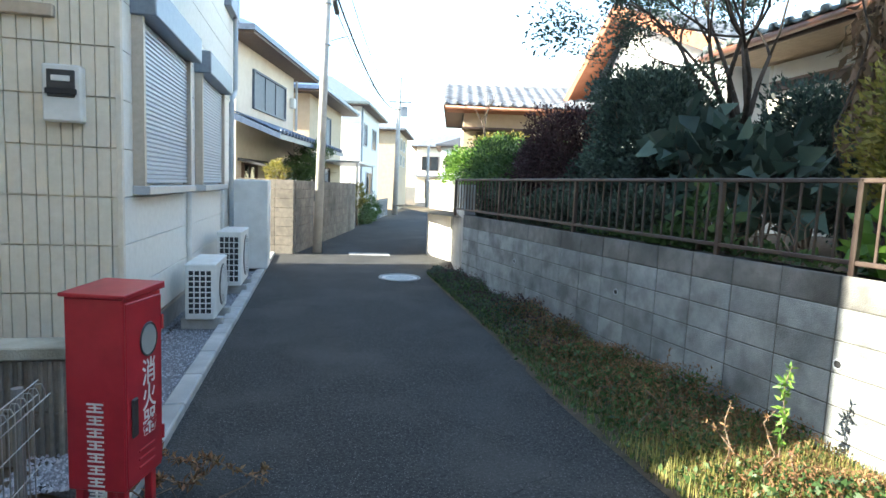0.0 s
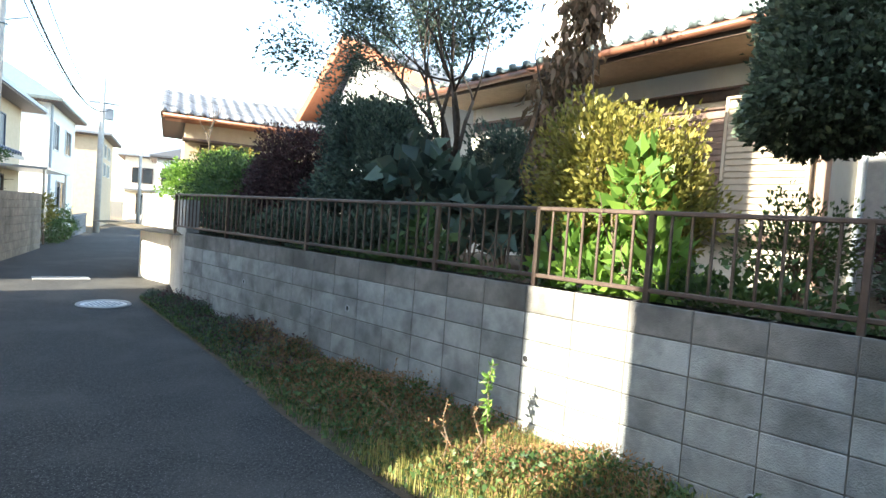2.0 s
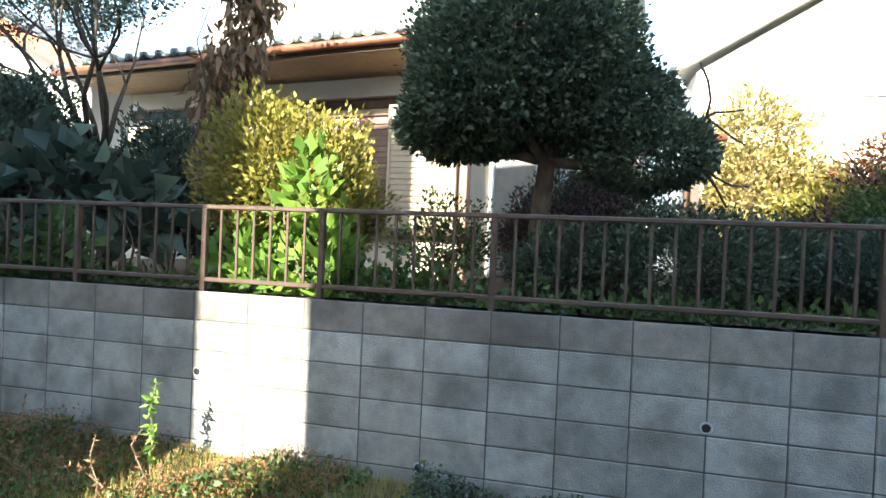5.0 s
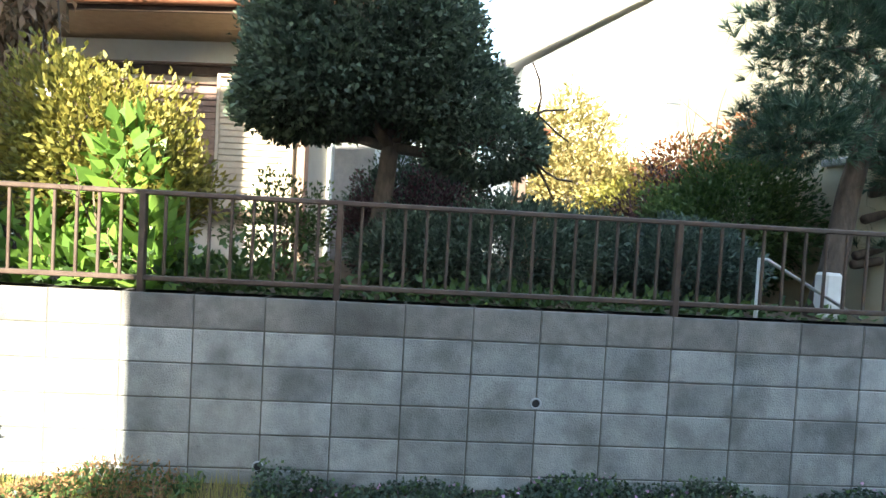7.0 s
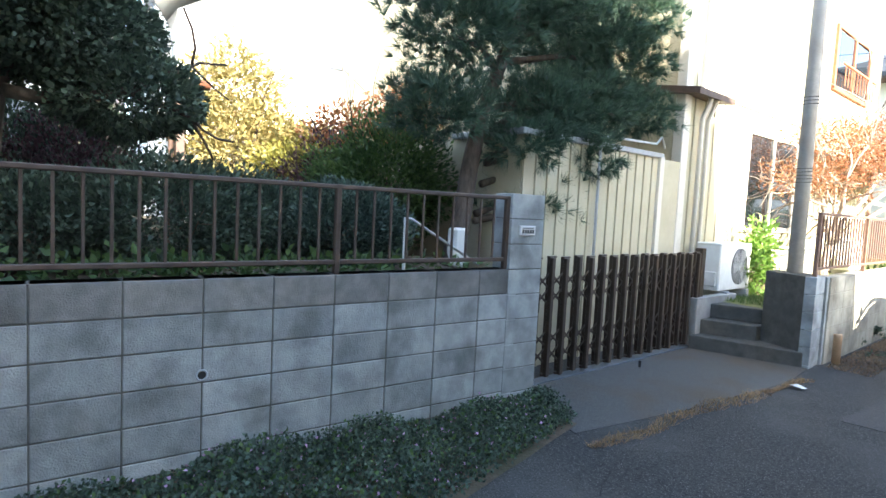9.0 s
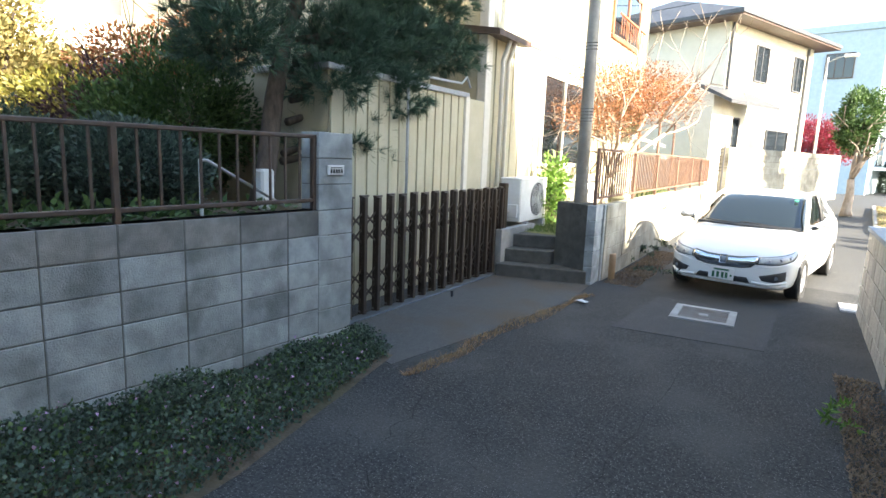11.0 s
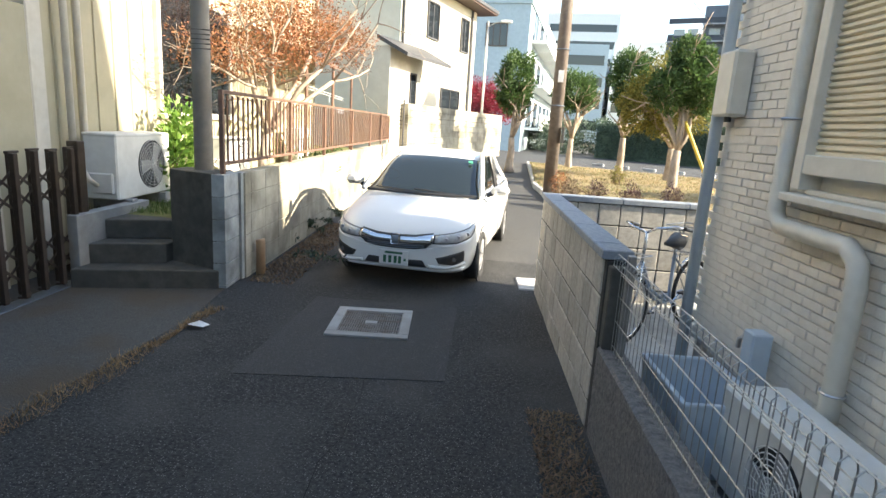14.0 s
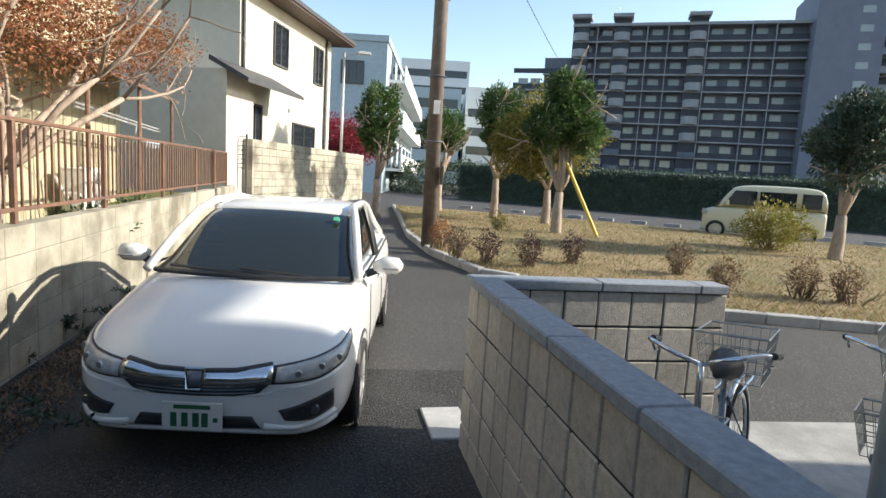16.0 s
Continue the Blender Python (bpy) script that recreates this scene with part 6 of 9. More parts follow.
bush("camellia_shrub", "dark leafy shrub in the shade of the house", 5.7, 4.7, GZ, 143, [(0, 0, 1.0, 0.55, 0.75, 0.75), (0, -0.6, 0.7, 0.5, 0.6, 0.6)], 22000, 0.065, leaf_blue, shell=0.3, rough=0.2, stems=9)
bush("round_shrub", "loose red-brown shrub beside the shutters", 5.9, -0.15, GZ, 147, [(0, 0, 0.55, 0.45, 0.75, 0.5), (0, 0.65, 0.5, 0.35, 0.4, 0.45)], 9000, 0.05, leaf_purple, shell=0.2, rough=0.25, stems=14)
bush("evergreen_shrub", "dense dark green shrub behind the pine", 5.2, -2.95, GZ, 149, [(0, 0, 0.75, 0.55, 0.7, 0.65), (0.1, 0.5, 0.5, 0.5, 0.5, 0.5)], 20000, 0.055, leaf_mid, shell=0.4, rough=0.2, stems=9)
# added shrub: its dark leaves stand in for shade on the recessed door
bush("evergreen_shrub", "dense dark shrub added to stand in for shade on the recessed door", 6.75, 0.25, 0.95, 151, [(0, 0, 0.8, 0.4, 0.65, 0.6), (0, -0.45, 1.1, 0.35, 0.45, 0.5)], 18000, 0.055, leaf_dark, shell=0.3, rough=0.22, stems=9)
# pale tree by the white wall
tree("garden_tree", "small light green tree pruned in flat pads", 4.9, 11.6, 0.6, 51, 0.9, 0.07, [(0, 0, 1.5, 0.7, 0.7, 0.35), (0.5, 0.4, 1.9, 0.55, 0.5, 0.3), (-0.5, 0.1, 1.3, 0.5, 0.5, 0.5)], 9000, 0.07, leaf_bright, shell=0.4)
tree("garden_tree", "yellow-green pad-pruned tree behind the white wall", 6.0, 12.9, 0.6, 53, 1.4, 0.08, [(0, 0, 2.0, 0.9, 0.7, 0.35), (0.5, -0.3, 1.4, 0.8, 0.7, 0.5)], 8000, 0.07, leaf_yellow, shell=0.4)
tree("garden_tree", "dark green rounded tree behind the white wall", 6.1, 11.2, 0.6, 55, 0.9, 0.08, [(0, 0, 1.4, 0.9, 0.8, 0.7)], 9000, 0.07, leaf_mid, shell=0.5)
# half-bare tree with many twigs
bt = thing("half_bare_tree", "tall half-bare tree with fine twigs and few small leaves", "tree", pose(5.3, 5.2, GZ))
rng = np.random.default_rng(61)
g, tips = Geo(), []
g.path([(0, 0, -0.1), (0.0, 0.03, 0.6), (0.0, 0.1, 1.2)], [0.085, 0.07, 0.06], 9)
for d, L in (((-0.1, 0.9, 0.9), 1.2), ((0.1, 0.35, 1.1), 1.25), ((-0.2, -0.4, 1.1), 1.15), ((0, -0.9, 0.8), 1.2), ((-0.5, 0.3, 0.9), 1.0), ((0.4, -0.1, 1.0), 1.0), ((-0.3, 0.7, 1.1), 1.3), ((0.0, -0.6, 1.2), 1.3)):
    grow(g, rng, (0, 0.1, 1.2), d, L, 0.034, 4, tips, 0.3, (2, 3), 0.68, 6, 0.1)
part("trunk", g, bark, bt, smooth=True)
tp = np.array([list(a + Vector(rng.normal(0, 0.09, 3))) for a, b in tips for _ in range(18)])
td = np.array([list(b) for a, b in tips for _ in range(18)])
part("leaves", leaf_mesh("leaves", rng, tp, td, 0.055, 0.5, leaf_blue, spread=0.8), leaf_blue, bt)
# tangle of bare stems behind the railing
tg = thing("bare_stems", "tangle of bare brown stems behind the railing", "shrub", pose(3.75, 4.4, GZ))
rng = np.random.default_rng(63)
g, tips = Geo(), []
for k in range(34):
    y0 = rng.uniform(-1.3, 2.4)
    grow(g, rng, (rng.uniform(0, 0.5), y0, 0), (rng.normal(0, 0.3), rng.normal(0, 0.4), 0.9), 0.32, 0.011, 2, tips, 0.5, (1, 2), 0.8, 4)
part("branchwork", g, twig_mat, tg)
# ground cover under the railing
bush("ivy_edge", "low ivy and weeds along the top of the wall", 3.6, -0.9, GZ, 65, [(0, 0, 0.06, 0.22, 2.2, 0.14), (0, 2.2, 0.1, 0.25, 1.2, 0.25), (0, 5.0, 0.06, 0.2, 2.4, 0.12)], 4200, 0.06, leaf_mid, width=0.7, stems=4, shell=0.1)
bush("round_shrub", "dark clipped juniper mound behind the railing", 4.35, -0.65, GZ, 67, [(0, 0, 0.35, 0.5, 0.75, 0.45), (0.1, 0.75, 0.3, 0.45, 0.5, 0.36), (0.15, -0.7, 0.32, 0.45, 0.5, 0.4)], 30000, 0.045, leaf_dark, shell=0.4, rough=0.12, stems=7)
bush("round_shrub", "dark blue-green clipped mound near the pillar", 4.3, -2.0, GZ, 69, [(0, 0, 0.3, 0.45, 0.6, 0.4)], 20000, 0.042, leaf_blue, shell=0.5, rough=0.08, stems=5)
bush("round_shrub", "sparse twiggy shrub before the house", 5.2, 1.25, GZ, 71, [(0, 0, 0.45, 0.5, 0.5, 0.45)], 2600, 0.05, leaf_mid, shell=0.2, stems=16)
bush("autumn_shrub", "russet and green azalea mound", 6.3, -3.0, GZ, 73, [(0, 0, 0.6, 0.9, 1.1, 0.6), (0.2, -1.0, 0.5, 0.7, 0.8, 0.55)], 12000, 0.055, leaf_purple, shell=0.5, stems=8)
bush("autumn_shrub", "brown and green rounded shrub", 5.8, -4.3, GZ, 75, [(0, 0, 0.6, 0.8, 0.9, 0.6)], 9000, 0.055, leaf_dark, shell=0.5, stems=8)
tree("autumn_tree", "pale yellow-leaved tree before the white house", 9.0, -2.45, 0.9, 77, 1.0, 0.06, [(0, 0, 1.4, 0.8, 0.95, 0.9), (0, 0.1, 2.3, 0.55, 0.75, 0.75), (0, -1.0, 1.5, 0.6, 0.8, 0.5)], 12000, 0.09, mat("leaf_pale_yellow", (0.32, 0.27, 0.1), (0.42, 0.36, 0.16), rough=0.6, scale=2, island=0.35, trans=0.4), shell=0.3)
tree("autumn_tree", "small maple turning yellow and pink", 8.0, -4.4, 0.9, 79, 0.9, 0.07, [(0, 0, 1.6, 0.9, 1.2, 0.5), (0.2, -1.2, 1.9, 0.7, 1.0, 0.5), (0, 0.6, 1.9, 0.6, 0.7, 0.35), (0, -0.6, 2.3, 0.6, 0.8, 0.35)], 9000, 0.07, leaf_rust, shell=0.3)
tree("autumn_tree", "yellow-green small tree with low limbs", 7.6, -2.9, 0.9, 81, 0.7, 0.06, [(0, 0, 1.1, 0.7, 0.8, 0.4), (0.1, -1.7, 1.3, 0.6, 0.9, 0.4)], 7000, 0.07, leaf_yellow, shell=0.3)

# pine: pads of needle tufts
pn = thing("pine_tree", "garden pine with long dark green needles", "tree", pose(4.35, -3.35, 0.95))
rng = np.random.default_rng(91)
g, tips = Geo(), []
g.path([(-0.1, 0.3, -0.1), (-0.02, 0.1, 0.5), (0.0, 0.0, 1.1), (0.05, -0.15, 1.6), (0, -0.4, 2.3), (0.05, -0.6, 3.3)], [0.12, 0.095, 0.085, 0.075, 0.06, 0.03], 9)
pads = [(-0.1, 0.5, 1.55, 0.5, 0.5, 0.3), (0.0, -0.9, 1.7, 0.55, 0.8, 0.4), (-0.1, 0.3, 2.3, 0.6, 0.7, 0.45), (0.1, -1.6, 1.95, 0.6, 0.8, 0.45), (0.0, -0.4, 2.8, 0.65, 0.9, 0.5), (0.1, -1.3, 2.7, 0.65, 0.9, 0.5), (-0.2, -0.5, 1.3, 0.4, 0.45, 0.25), (0.1, -2.2, 2.5, 0.6, 0.75, 0.45), (0.0, 0.35, 3.2, 0.6, 0.7, 0.5), (0.2, -0.6, 3.5, 0.6, 0.9, 0.5), (0.1, -1.05, 1.05, 0.4, 0.55, 0.28),
        (0.1, -2.7, 1.95, 0.45, 0.55, 0.3), (0.1, -1.6, 3.4, 0.6, 0.8, 0.5), (-0.1, -1.5, 1.3, 0.4, 0.45, 0.3), (0.1, -2.5, 3.1, 0.5, 0.6, 0.4), (0.0, -0.75, 0.7, 0.35, 0.55, 0.16), (0.1, -1.35, 0.62, 0.3, 0.35, 0.18)]
for b in pads:
    st = Vector((0.02, -0.1 - 0.15 * b[2] + 0.1, min(b[2], 2.9) * 0.85))
    g.path([st, (st + Vector(b[:3])) * 0.5 + Vector((0, 0, 0.06)), Vector(b[:3]) - Vector((0, 0, 0.1))], [0.04, 0.028, 0.012], 6)
part("trunk", g, bark, pn, smooth=True)
nt_, nn = 8500, 26
p, d = blob_points(rng, pads, nt_, 0.25, 0.15)
d = unit(d * 0.8 + np.array([0, 0, 0.5]) + rng.normal(0, 0.35, d.shape))
P = np.repeat(p, nn, 0)
A = unit(np.repeat(d, nn, 0) + rng.normal(0, 0.5, (nt_ * nn, 3)))
S = unit(np.cross(A, rng.normal(0, 1, A.shape))) * 0.004
L = rng.uniform(0.09, 0.17, (nt_ * nn, 1))
V = np.stack([P - S, P + S, P + A * L], 1).reshape(-1, 3)
part("needles", fast_mesh("needles", V, np.arange(len(V)).reshape(-1, 3), needle_mat), needle_mat, pn)
# handrail by the garden path
hr = thing("path_handrail", "thin white handrail of a garden path", "handrail", pose(3.5, -2.11, 1.0))
part("rail", Geo().path([(0, 0.0, 0.5), (0.0, -0.05, 0.5), (0.05, -0.75, 0.14)], 0.011, 8), steel_pale, hr, smooth=True)
part("post", Geo().tube((0, 0, 0.06), (0, 0, 0.51), 0.013, n=8), plastic_white, hr)
single("white_planter", Geo().cbox(-0.07, 0.07, -0.07, 0.07, 0, 0.36, 0.02), plastic_white, "white plastic planter box in the garden", "planter", m=pose(4.2, -3.12, 1.05))

# ---- verge: grass, weeds, clover along the wall ----
def verge_strip(name, y0, y1, fx0, fx1, n, hgt, wid, material, label, seed, lean=0.5, zf=None):
    """Blades standing between two lines; one mesh of kind stuff."""
    rng = np.random.default_rng(seed)
    y = rng.uniform(y0, y1, n)
    a = np.array([fx0(v) for v in y])
    b = np.array([fx1(v) for v in y])
    x = a + (b - a) * rng.uniform(0, 1, n) ** 0.8
    z = np.array([ground_z(v) for v in y]) if zf is None else np.full(n, zf)
    L = hgt * rng.uniform(0.35, 1.2, n)
    t = rng.uniform(0, 6.28, n)
    w = wid * rng.uniform(0.6, 1.3, n)
    base = np.stack([x, y, z], 1)
    s = np.stack([np.cos(t) * w, np.sin(t) * w, np.zeros(n)], 1)
    bend = np.stack([np.cos(t + 1.57), np.sin(t + 1.57), np.zeros(n)], 1) * (L * lean * rng.uniform(0, 1, n))[:, None]
    up = np.stack([np.zeros(n), np.zeros(n), L], 1)
    v = np.stack([base - s, base + s, base + bend + up], 1).reshape(-1, 3)
    me = fast_mesh(name, v, np.arange(len(v)).reshape(-1, 3), material)
    return tagged(part(name, me, material, None, label, kind="stuff"), label, "grass")


def verge_in(y):
    return float(np.interp(y, [-3.3, -1.4, 0, 2.5, 3.8, 5.6, 9.9], [2.75, 2.15, 2.02, 2.0, 2.12, 2.42, 3.0]))


g = Geo()
ysv = [-3.25 + 0.25 * i for i in range(52)]
for y in ysv:
    xi = verge_in(y)
    for k in range(4):
        g.v.append((xi + (WX + 0.02 - xi) * k / 3, y, [0.004, 0.03, 0.05, 0.07][k] + 0.012 * noise.noise((y * 3, k, 1))))
for i in range(len(ysv) - 1):
    for k in range(3):
        g.f.append((i * 4 + k, i * 4 + k + 1, i * 4 + k + 5, i * 4 + k + 4))
single("verge", g, soil, "narrow strip of soil and weeds along the wall", "verge", kind="structure", smooth=True)
wx_ = lambda y: WX - 0.02
verge_strip("verge_grass", 1.0, 9.6, verge_in, wx_, 22000, 0.065, 0.004, grass_green, "green grass blades along the foot of the wall", 101, zf=0.03)
verge_strip("dry_grass", 1.0, 6.0, verge_in, wx_, 7000, 0.09, 0.003, grass_dry, "dry straw grass among the weeds", 103, zf=0.03)
# lighter, yellower blades on the sunny stretch: sunlight put into the grass colour
verge_strip("sunlit_grass", 0.9, 2.9, verge_in, wx_, 7000, 0.13, 0.004, mat("grass_yellow", (0.24, 0.24, 0.06), (0.38, 0.34, 0.12), rough=0.7, scale=2, island=0.35, trans=0.35), "grass tufts coloured a lighter yellow-green as sunlit", 105, zf=0.03)
verge_strip("edge_straw", -6.4, -3.0, lambda y: 2.34 + 0.04 * math.sin(y * 4), lambda y: 2.48 + 0.05 * math.sin(y * 2.6 + 1) + 0.03 * math.sin(y * 9), 3000, 0.035, 0.0025, straw_brown, "line of dry straw at the driveway edge", 107, lean=2.2)


def weed_bed(name, y0, y1, n, size, hgt, material, label, seed, width=0.6, x_in=0.0):
    rng = np.random.default_rng(seed)
    y = rng.uniform(y0, y1, n)
    a = np.array([verge_in(v) for v in y]) + x_in
    x = a + (WX - 0.03 - a) * rng.uniform(0, 1, n) ** 0.7
    k = (x - a) / (WX - a + 1e-6)
    lump = 0.6 + 0.4 * np.sin(y * 5 + x * 3) * np.sin(y * 2.3)
    z = 0.03 + hgt * rng.uniform(0.1, 1, n) * (0.35 + 0.65 * np.clip(k * 2, 0, 1)) * lump
    p = np.stack([x, y, z], 1)
    d = unit(rng.normal(0, 1, (n, 3)) + np.array([0, 0, 0.7]))
    me = leaf_mesh(name, rng, p, d, size, width, material)
    return tagged(part(name, me, material, None, label, kind="stuff"), label, "weeds")


weed_bed("clover", -3.25, 0.9, 34000, 0.026, 0.2, leaf_dark, "dark low leafy ground cover with tiny flowers", 111, 0.8)
weed_bed("clover_light", -3.1, 0.9, 3600, 0.03, 0.22, leaf_mid, "lighter green leaves in the ground cover", 113, 0.8)
weed_bed("clover_flower", -3.0, 0.6, 420, 0.022, 0.28, mat("flower_pink", (0.45, 0.25, 0.4), (0.55, 0.35, 0.5), rough=0.7), "tiny pale pink flowers in the ground cover", 115, 0.9)
weed_bed("rust_weeds", 1.3, 6.4, 21000, 0.028, 0.27, weed_rust, "rust-brown withered weeds by the wall", 117, 0.35, 0.15)
weed_bed("green_weeds", 1.2, 9.3, 15000, 0.045, 0.2, leaf_mid, "green leafy weeds at the foot of the wall", 119, 0.6)
weed_bed("dark_weeds", 5.2, 9.6, 8000, 0.038, 0.24, leaf_dark, "dark trailing weeds by the wall", 121, 0.5)
weed_bed("rust_trailing", 4.6, 9.3, 3600, 0.04, 0.32, leaf_purple, "purplish withered creepers", 123, 0.4)
# weed stalks
def stalk(name, label, x, y, h, seed, leaf, n=60, size=0.05, lean=0.1):
    rng = np.random.default_rng(seed)
    t = thing(name, label, "weed", pose(x, y, 0.03))
    pts = [Vector((0, 0, 0))]
    for i in range(6):
        pts.append(pts[-1] + Vector((rng.normal(0, lean * 0.2), rng.normal(0, lean * 0.2), h / 6)))
    part("stem", Geo().path(pts, [0.004] * 6 + [0.002], 4), twig_mat, t)
    k = rng.uniform(0.25, 1, n) * 5.99
    p = np.array([list(pts[int(v)].lerp(pts[int(v) + 1], v % 1)) for v in k])
    part("leaves", leaf_mesh("leaves", rng, p, unit(rng.normal(0, 1, (n, 3)) + np.array([0, 0, 0.4])), size, 0.3, leaf), leaf, t)


stalk("goldenrod", "tall thin green weed stalk before the wall", 2.75, 2.35, 0.62, 131, leaf_bright, 90, 0.06)
rw = np.random.default_rng(7)
for i in range(14):
    stalk("dry_weed", "dry brown weed stalk on the verge", rw.uniform(2.25, 2.9), rw.uniform(1.2, 4.8), rw.uniform(0.25, 0.5), 140 + i, weed_rust, 40, 0.03, 0.25)
stalk("wall_weed", "small green weed at the fence foot", -0.35, -4.1, 0.14, 171, leaf_bright, 90, 0.06, 0.5)
for i, (x, y) in enumerate(((-0.55, 2.95), (-0.42, 3.05), (-0.35, 2.85), (-0.2, 2.9), (-0.48, 2.75))):
    stalk("withered_plant", "withered russet plant by the red box", x, y, 0.26 - 0.03 * i, 180 + i, weed_rust, 110, 0.045, 0.5)
verge_strip("fence_litter", -5.3, -2.0, lambda y: -0.5 - 0.083 * (y + 4) + 0.02, lambda y: -0.2 - 0.083 * (y + 4), 6500, 0.02, 0.006, leaf_dead, "dry leaf litter along the fence foot", 109, lean=2.5)
verge_strip("wall_litter", -10.5, -7.2, lambda y: 2.1 - 0.09 * (y + 7.3), lambda y: 2.55 - 0.09 * (y + 7.3), 5000, 0.025, 0.007, leaf_dead, "brown leaf litter along the foot of the east wall", 110, lean=2.5)
for i in range(5):
    stalk("wall_weed", "small dark weed at the foot of the east wall", 2.45 + 0.09 * (0.6 + i * 0.7), -8.1 - i * 0.7, 0.2, 190 + i, leaf_dark, 120, 0.06, 0.6)
verge_strip("lawn_grass", -9.6, -7.35, lambda y: 2.85, lambda y: 4.3, 6000, 0.05, 0.004, grass_green, "short mossy lawn grass", 195, zf=0.54)
litter = thing("litter", "crumpled white paper litter on the asphalt", "litter", pose(2.31, -5.95, 0.015))
part("paper", Geo().add([(-0.07, -0.05, 0), (0.02, -0.06, 0.02), (0.08, 0.0, 0.005), (0.03, 0.06, 0.025), (-0.06, 0.04, 0.01), (0, 0, 0.03)], [(0, 1, 5), (1, 2, 5), (2, 3, 5), (3, 4, 5), (4, 0, 5)]), lettering_white, litter)

# maple and shrubs behind the east railing
tree("maple_tree", "spreading maple with orange-brown autumn leaves behind the railing", 3.75, -10.3, 0.55, 201, 0.75, 0.09,
     [(0, 0.9, 1.75, 0.75, 0.9, 0.35), (0.0, -0.6, 2.1, 0.85, 1.0, 0.4), (-0.2, -2.0, 2.25, 0.8, 1.1, 0.35), (0, 0.2, 2.4, 0.7, 1.1, 0.35), (-0.1, -1.2, 2.6, 0.7, 1.1, 0.35), (-0.2, -3.0, 2.6, 0.6, 0.9, 0.35)], 15000, 0.045, leaf_rust, bark_pale, shell=0.15, rough=0.25, depth=3, limbs=9)
bush("garden_shrub", "bright sunlit green shrub by the outdoor unit", 4.05, -8.45, 0.54, 203, [(0, 0, 0.35, 0.25, 0.35, 0.4), (0, -0.15, 0.75, 0.2, 0.25, 0.35)], 1500, 0.09, leaf_bright, stems=8, shell=0.2)
bush("garden_shrub", "green leafy undergrowth behind the railing", 3.2, -10.6, 0.55, 205, [(0, 0, 0.2, 0.25, 0.9, 0.3), (0.3, -2.0, 0.2, 0.25, 0.8, 0.3)], 1600, 0.06, leaf_mid, stems=8, shell=0.2)

# ---- white sedan ----
car_paint = mat("white_car_paint", (0.78, 0.78, 0.77), (0.8, 0.8, 0.79), rough=0.25, scale=3, coat=0.6)
chrome = mat("chrome", (0.75, 0.76, 0.78), rough=0.12, metal=1.0)
rubber = mat("tyre_rubber", (0.02, 0.02, 0.02), (0.03, 0.03, 0.03), rough=0.85, scale=30)
alloy = mat("alloy_rim", (0.5, 0.5, 0.52), rough=0.3, metal=0.8)
lamp_glass = mat("headlight_lens", (0.36, 0.37, 0.37), (0.52, 0.52, 0.51), rough=0.08, scale=30, coat=0.8)
car_glass = glass_mat("car_glass", (0.018, 0.024, 0.024))
interior = mat("car_interior", (0.05, 0.047, 0.043), (0.08, 0.075, 0.07), rough=0.8)


def loft(stations, name, material, parent, close=True, sub=2):
    """stations: lists of half-profile points (x, z) at y; mirrored and skinned."""
    g = Geo()
    n = None
    for y, prof in stations:
        pts = [(x, y, z) for x, z in prof] + [(-x, y, z) for x, z in reversed(prof) if x > 1e-6]
        n = len(pts)
        g.v += pts
    for i in range(len(stations) - 1):
        for k in range(n):
            g.f.append((i * n + k, i * n + (k + 1) % n, (i + 1) * n + (k + 1) % n, (i + 1) * n + k))
    g.f += [tuple(range(n)), tuple(range((len(stations) - 1) * n, len(stations) * n))]
    ob = part(name, g, material, parent, smooth=True)
    m = ob.modifiers.new("round", "SUBSURF")
    m.levels = m.render_levels = sub
    return ob


def wheel(parent, x, y, r, side, style=rubber, rim_m=alloy, spokes=9, w=0.19):
    wh = thing_part("wheel", parent, Matrix.Translation((x, y, r)))
    t = Geo()
    n = 36
    prof = [(r * 0.66, -w / 2), (r * 0.9, -w / 2), (r * 0.985, -w * 0.4), (r, -w * 0.25), (r, w * 0.25), (r * 0.985, w * 0.4), (r * 0.9, w / 2), (r * 0.66, w / 2)]
    for i in range(n):
        a = 2 * math.pi * i / n
        for q, xx in prof:
            t.v.append((xx, q * math.cos(a), q * math.sin(a)))
    k = len(prof)
    for i in range(n):
        for j in range(k):
            t.f.append((i * k + j, i * k + (j + 1) % k, ((i + 1) % n) * k + (j + 1) % k, ((i + 1) % n) * k + j))
    part("tyre", t, style, wh, smooth=True)
    rg = Geo().ring((side * w * 0.42, 0, 0), (1, 0, 0), r * 0.63, r * 0.04, 32, 6)
    rg.tube((side * w * 0.2, 0, 0), (side * w * 0.46, 0, 0), r * 0.16, r * 0.13, 16)
    for s in range(spokes):
        a = 2 * math.pi * s / spokes
        rg.tube((side * w * 0.42, 0.1 * r * math.cos(a), 0.1 * r * math.sin(a)), (side * w * 0.42, 0.64 * r * math.cos(a), 0.64 * r * math.sin(a)), r * 0.055, r * 0.04, 6)
    rg.tube((side * w * 0.0, 0, 0), (side * w * 0.05, 0, 0), r * 0.62, n=24)
    part("rim", rg, rim_m, wh)


car = thing("white_car", "white four-door sedan parked in the lane, sunlit", "car", pose(1.17, -7.46, 0.0, 0, 0, -4.5) @ Matrix.Scale(0.87, 4))


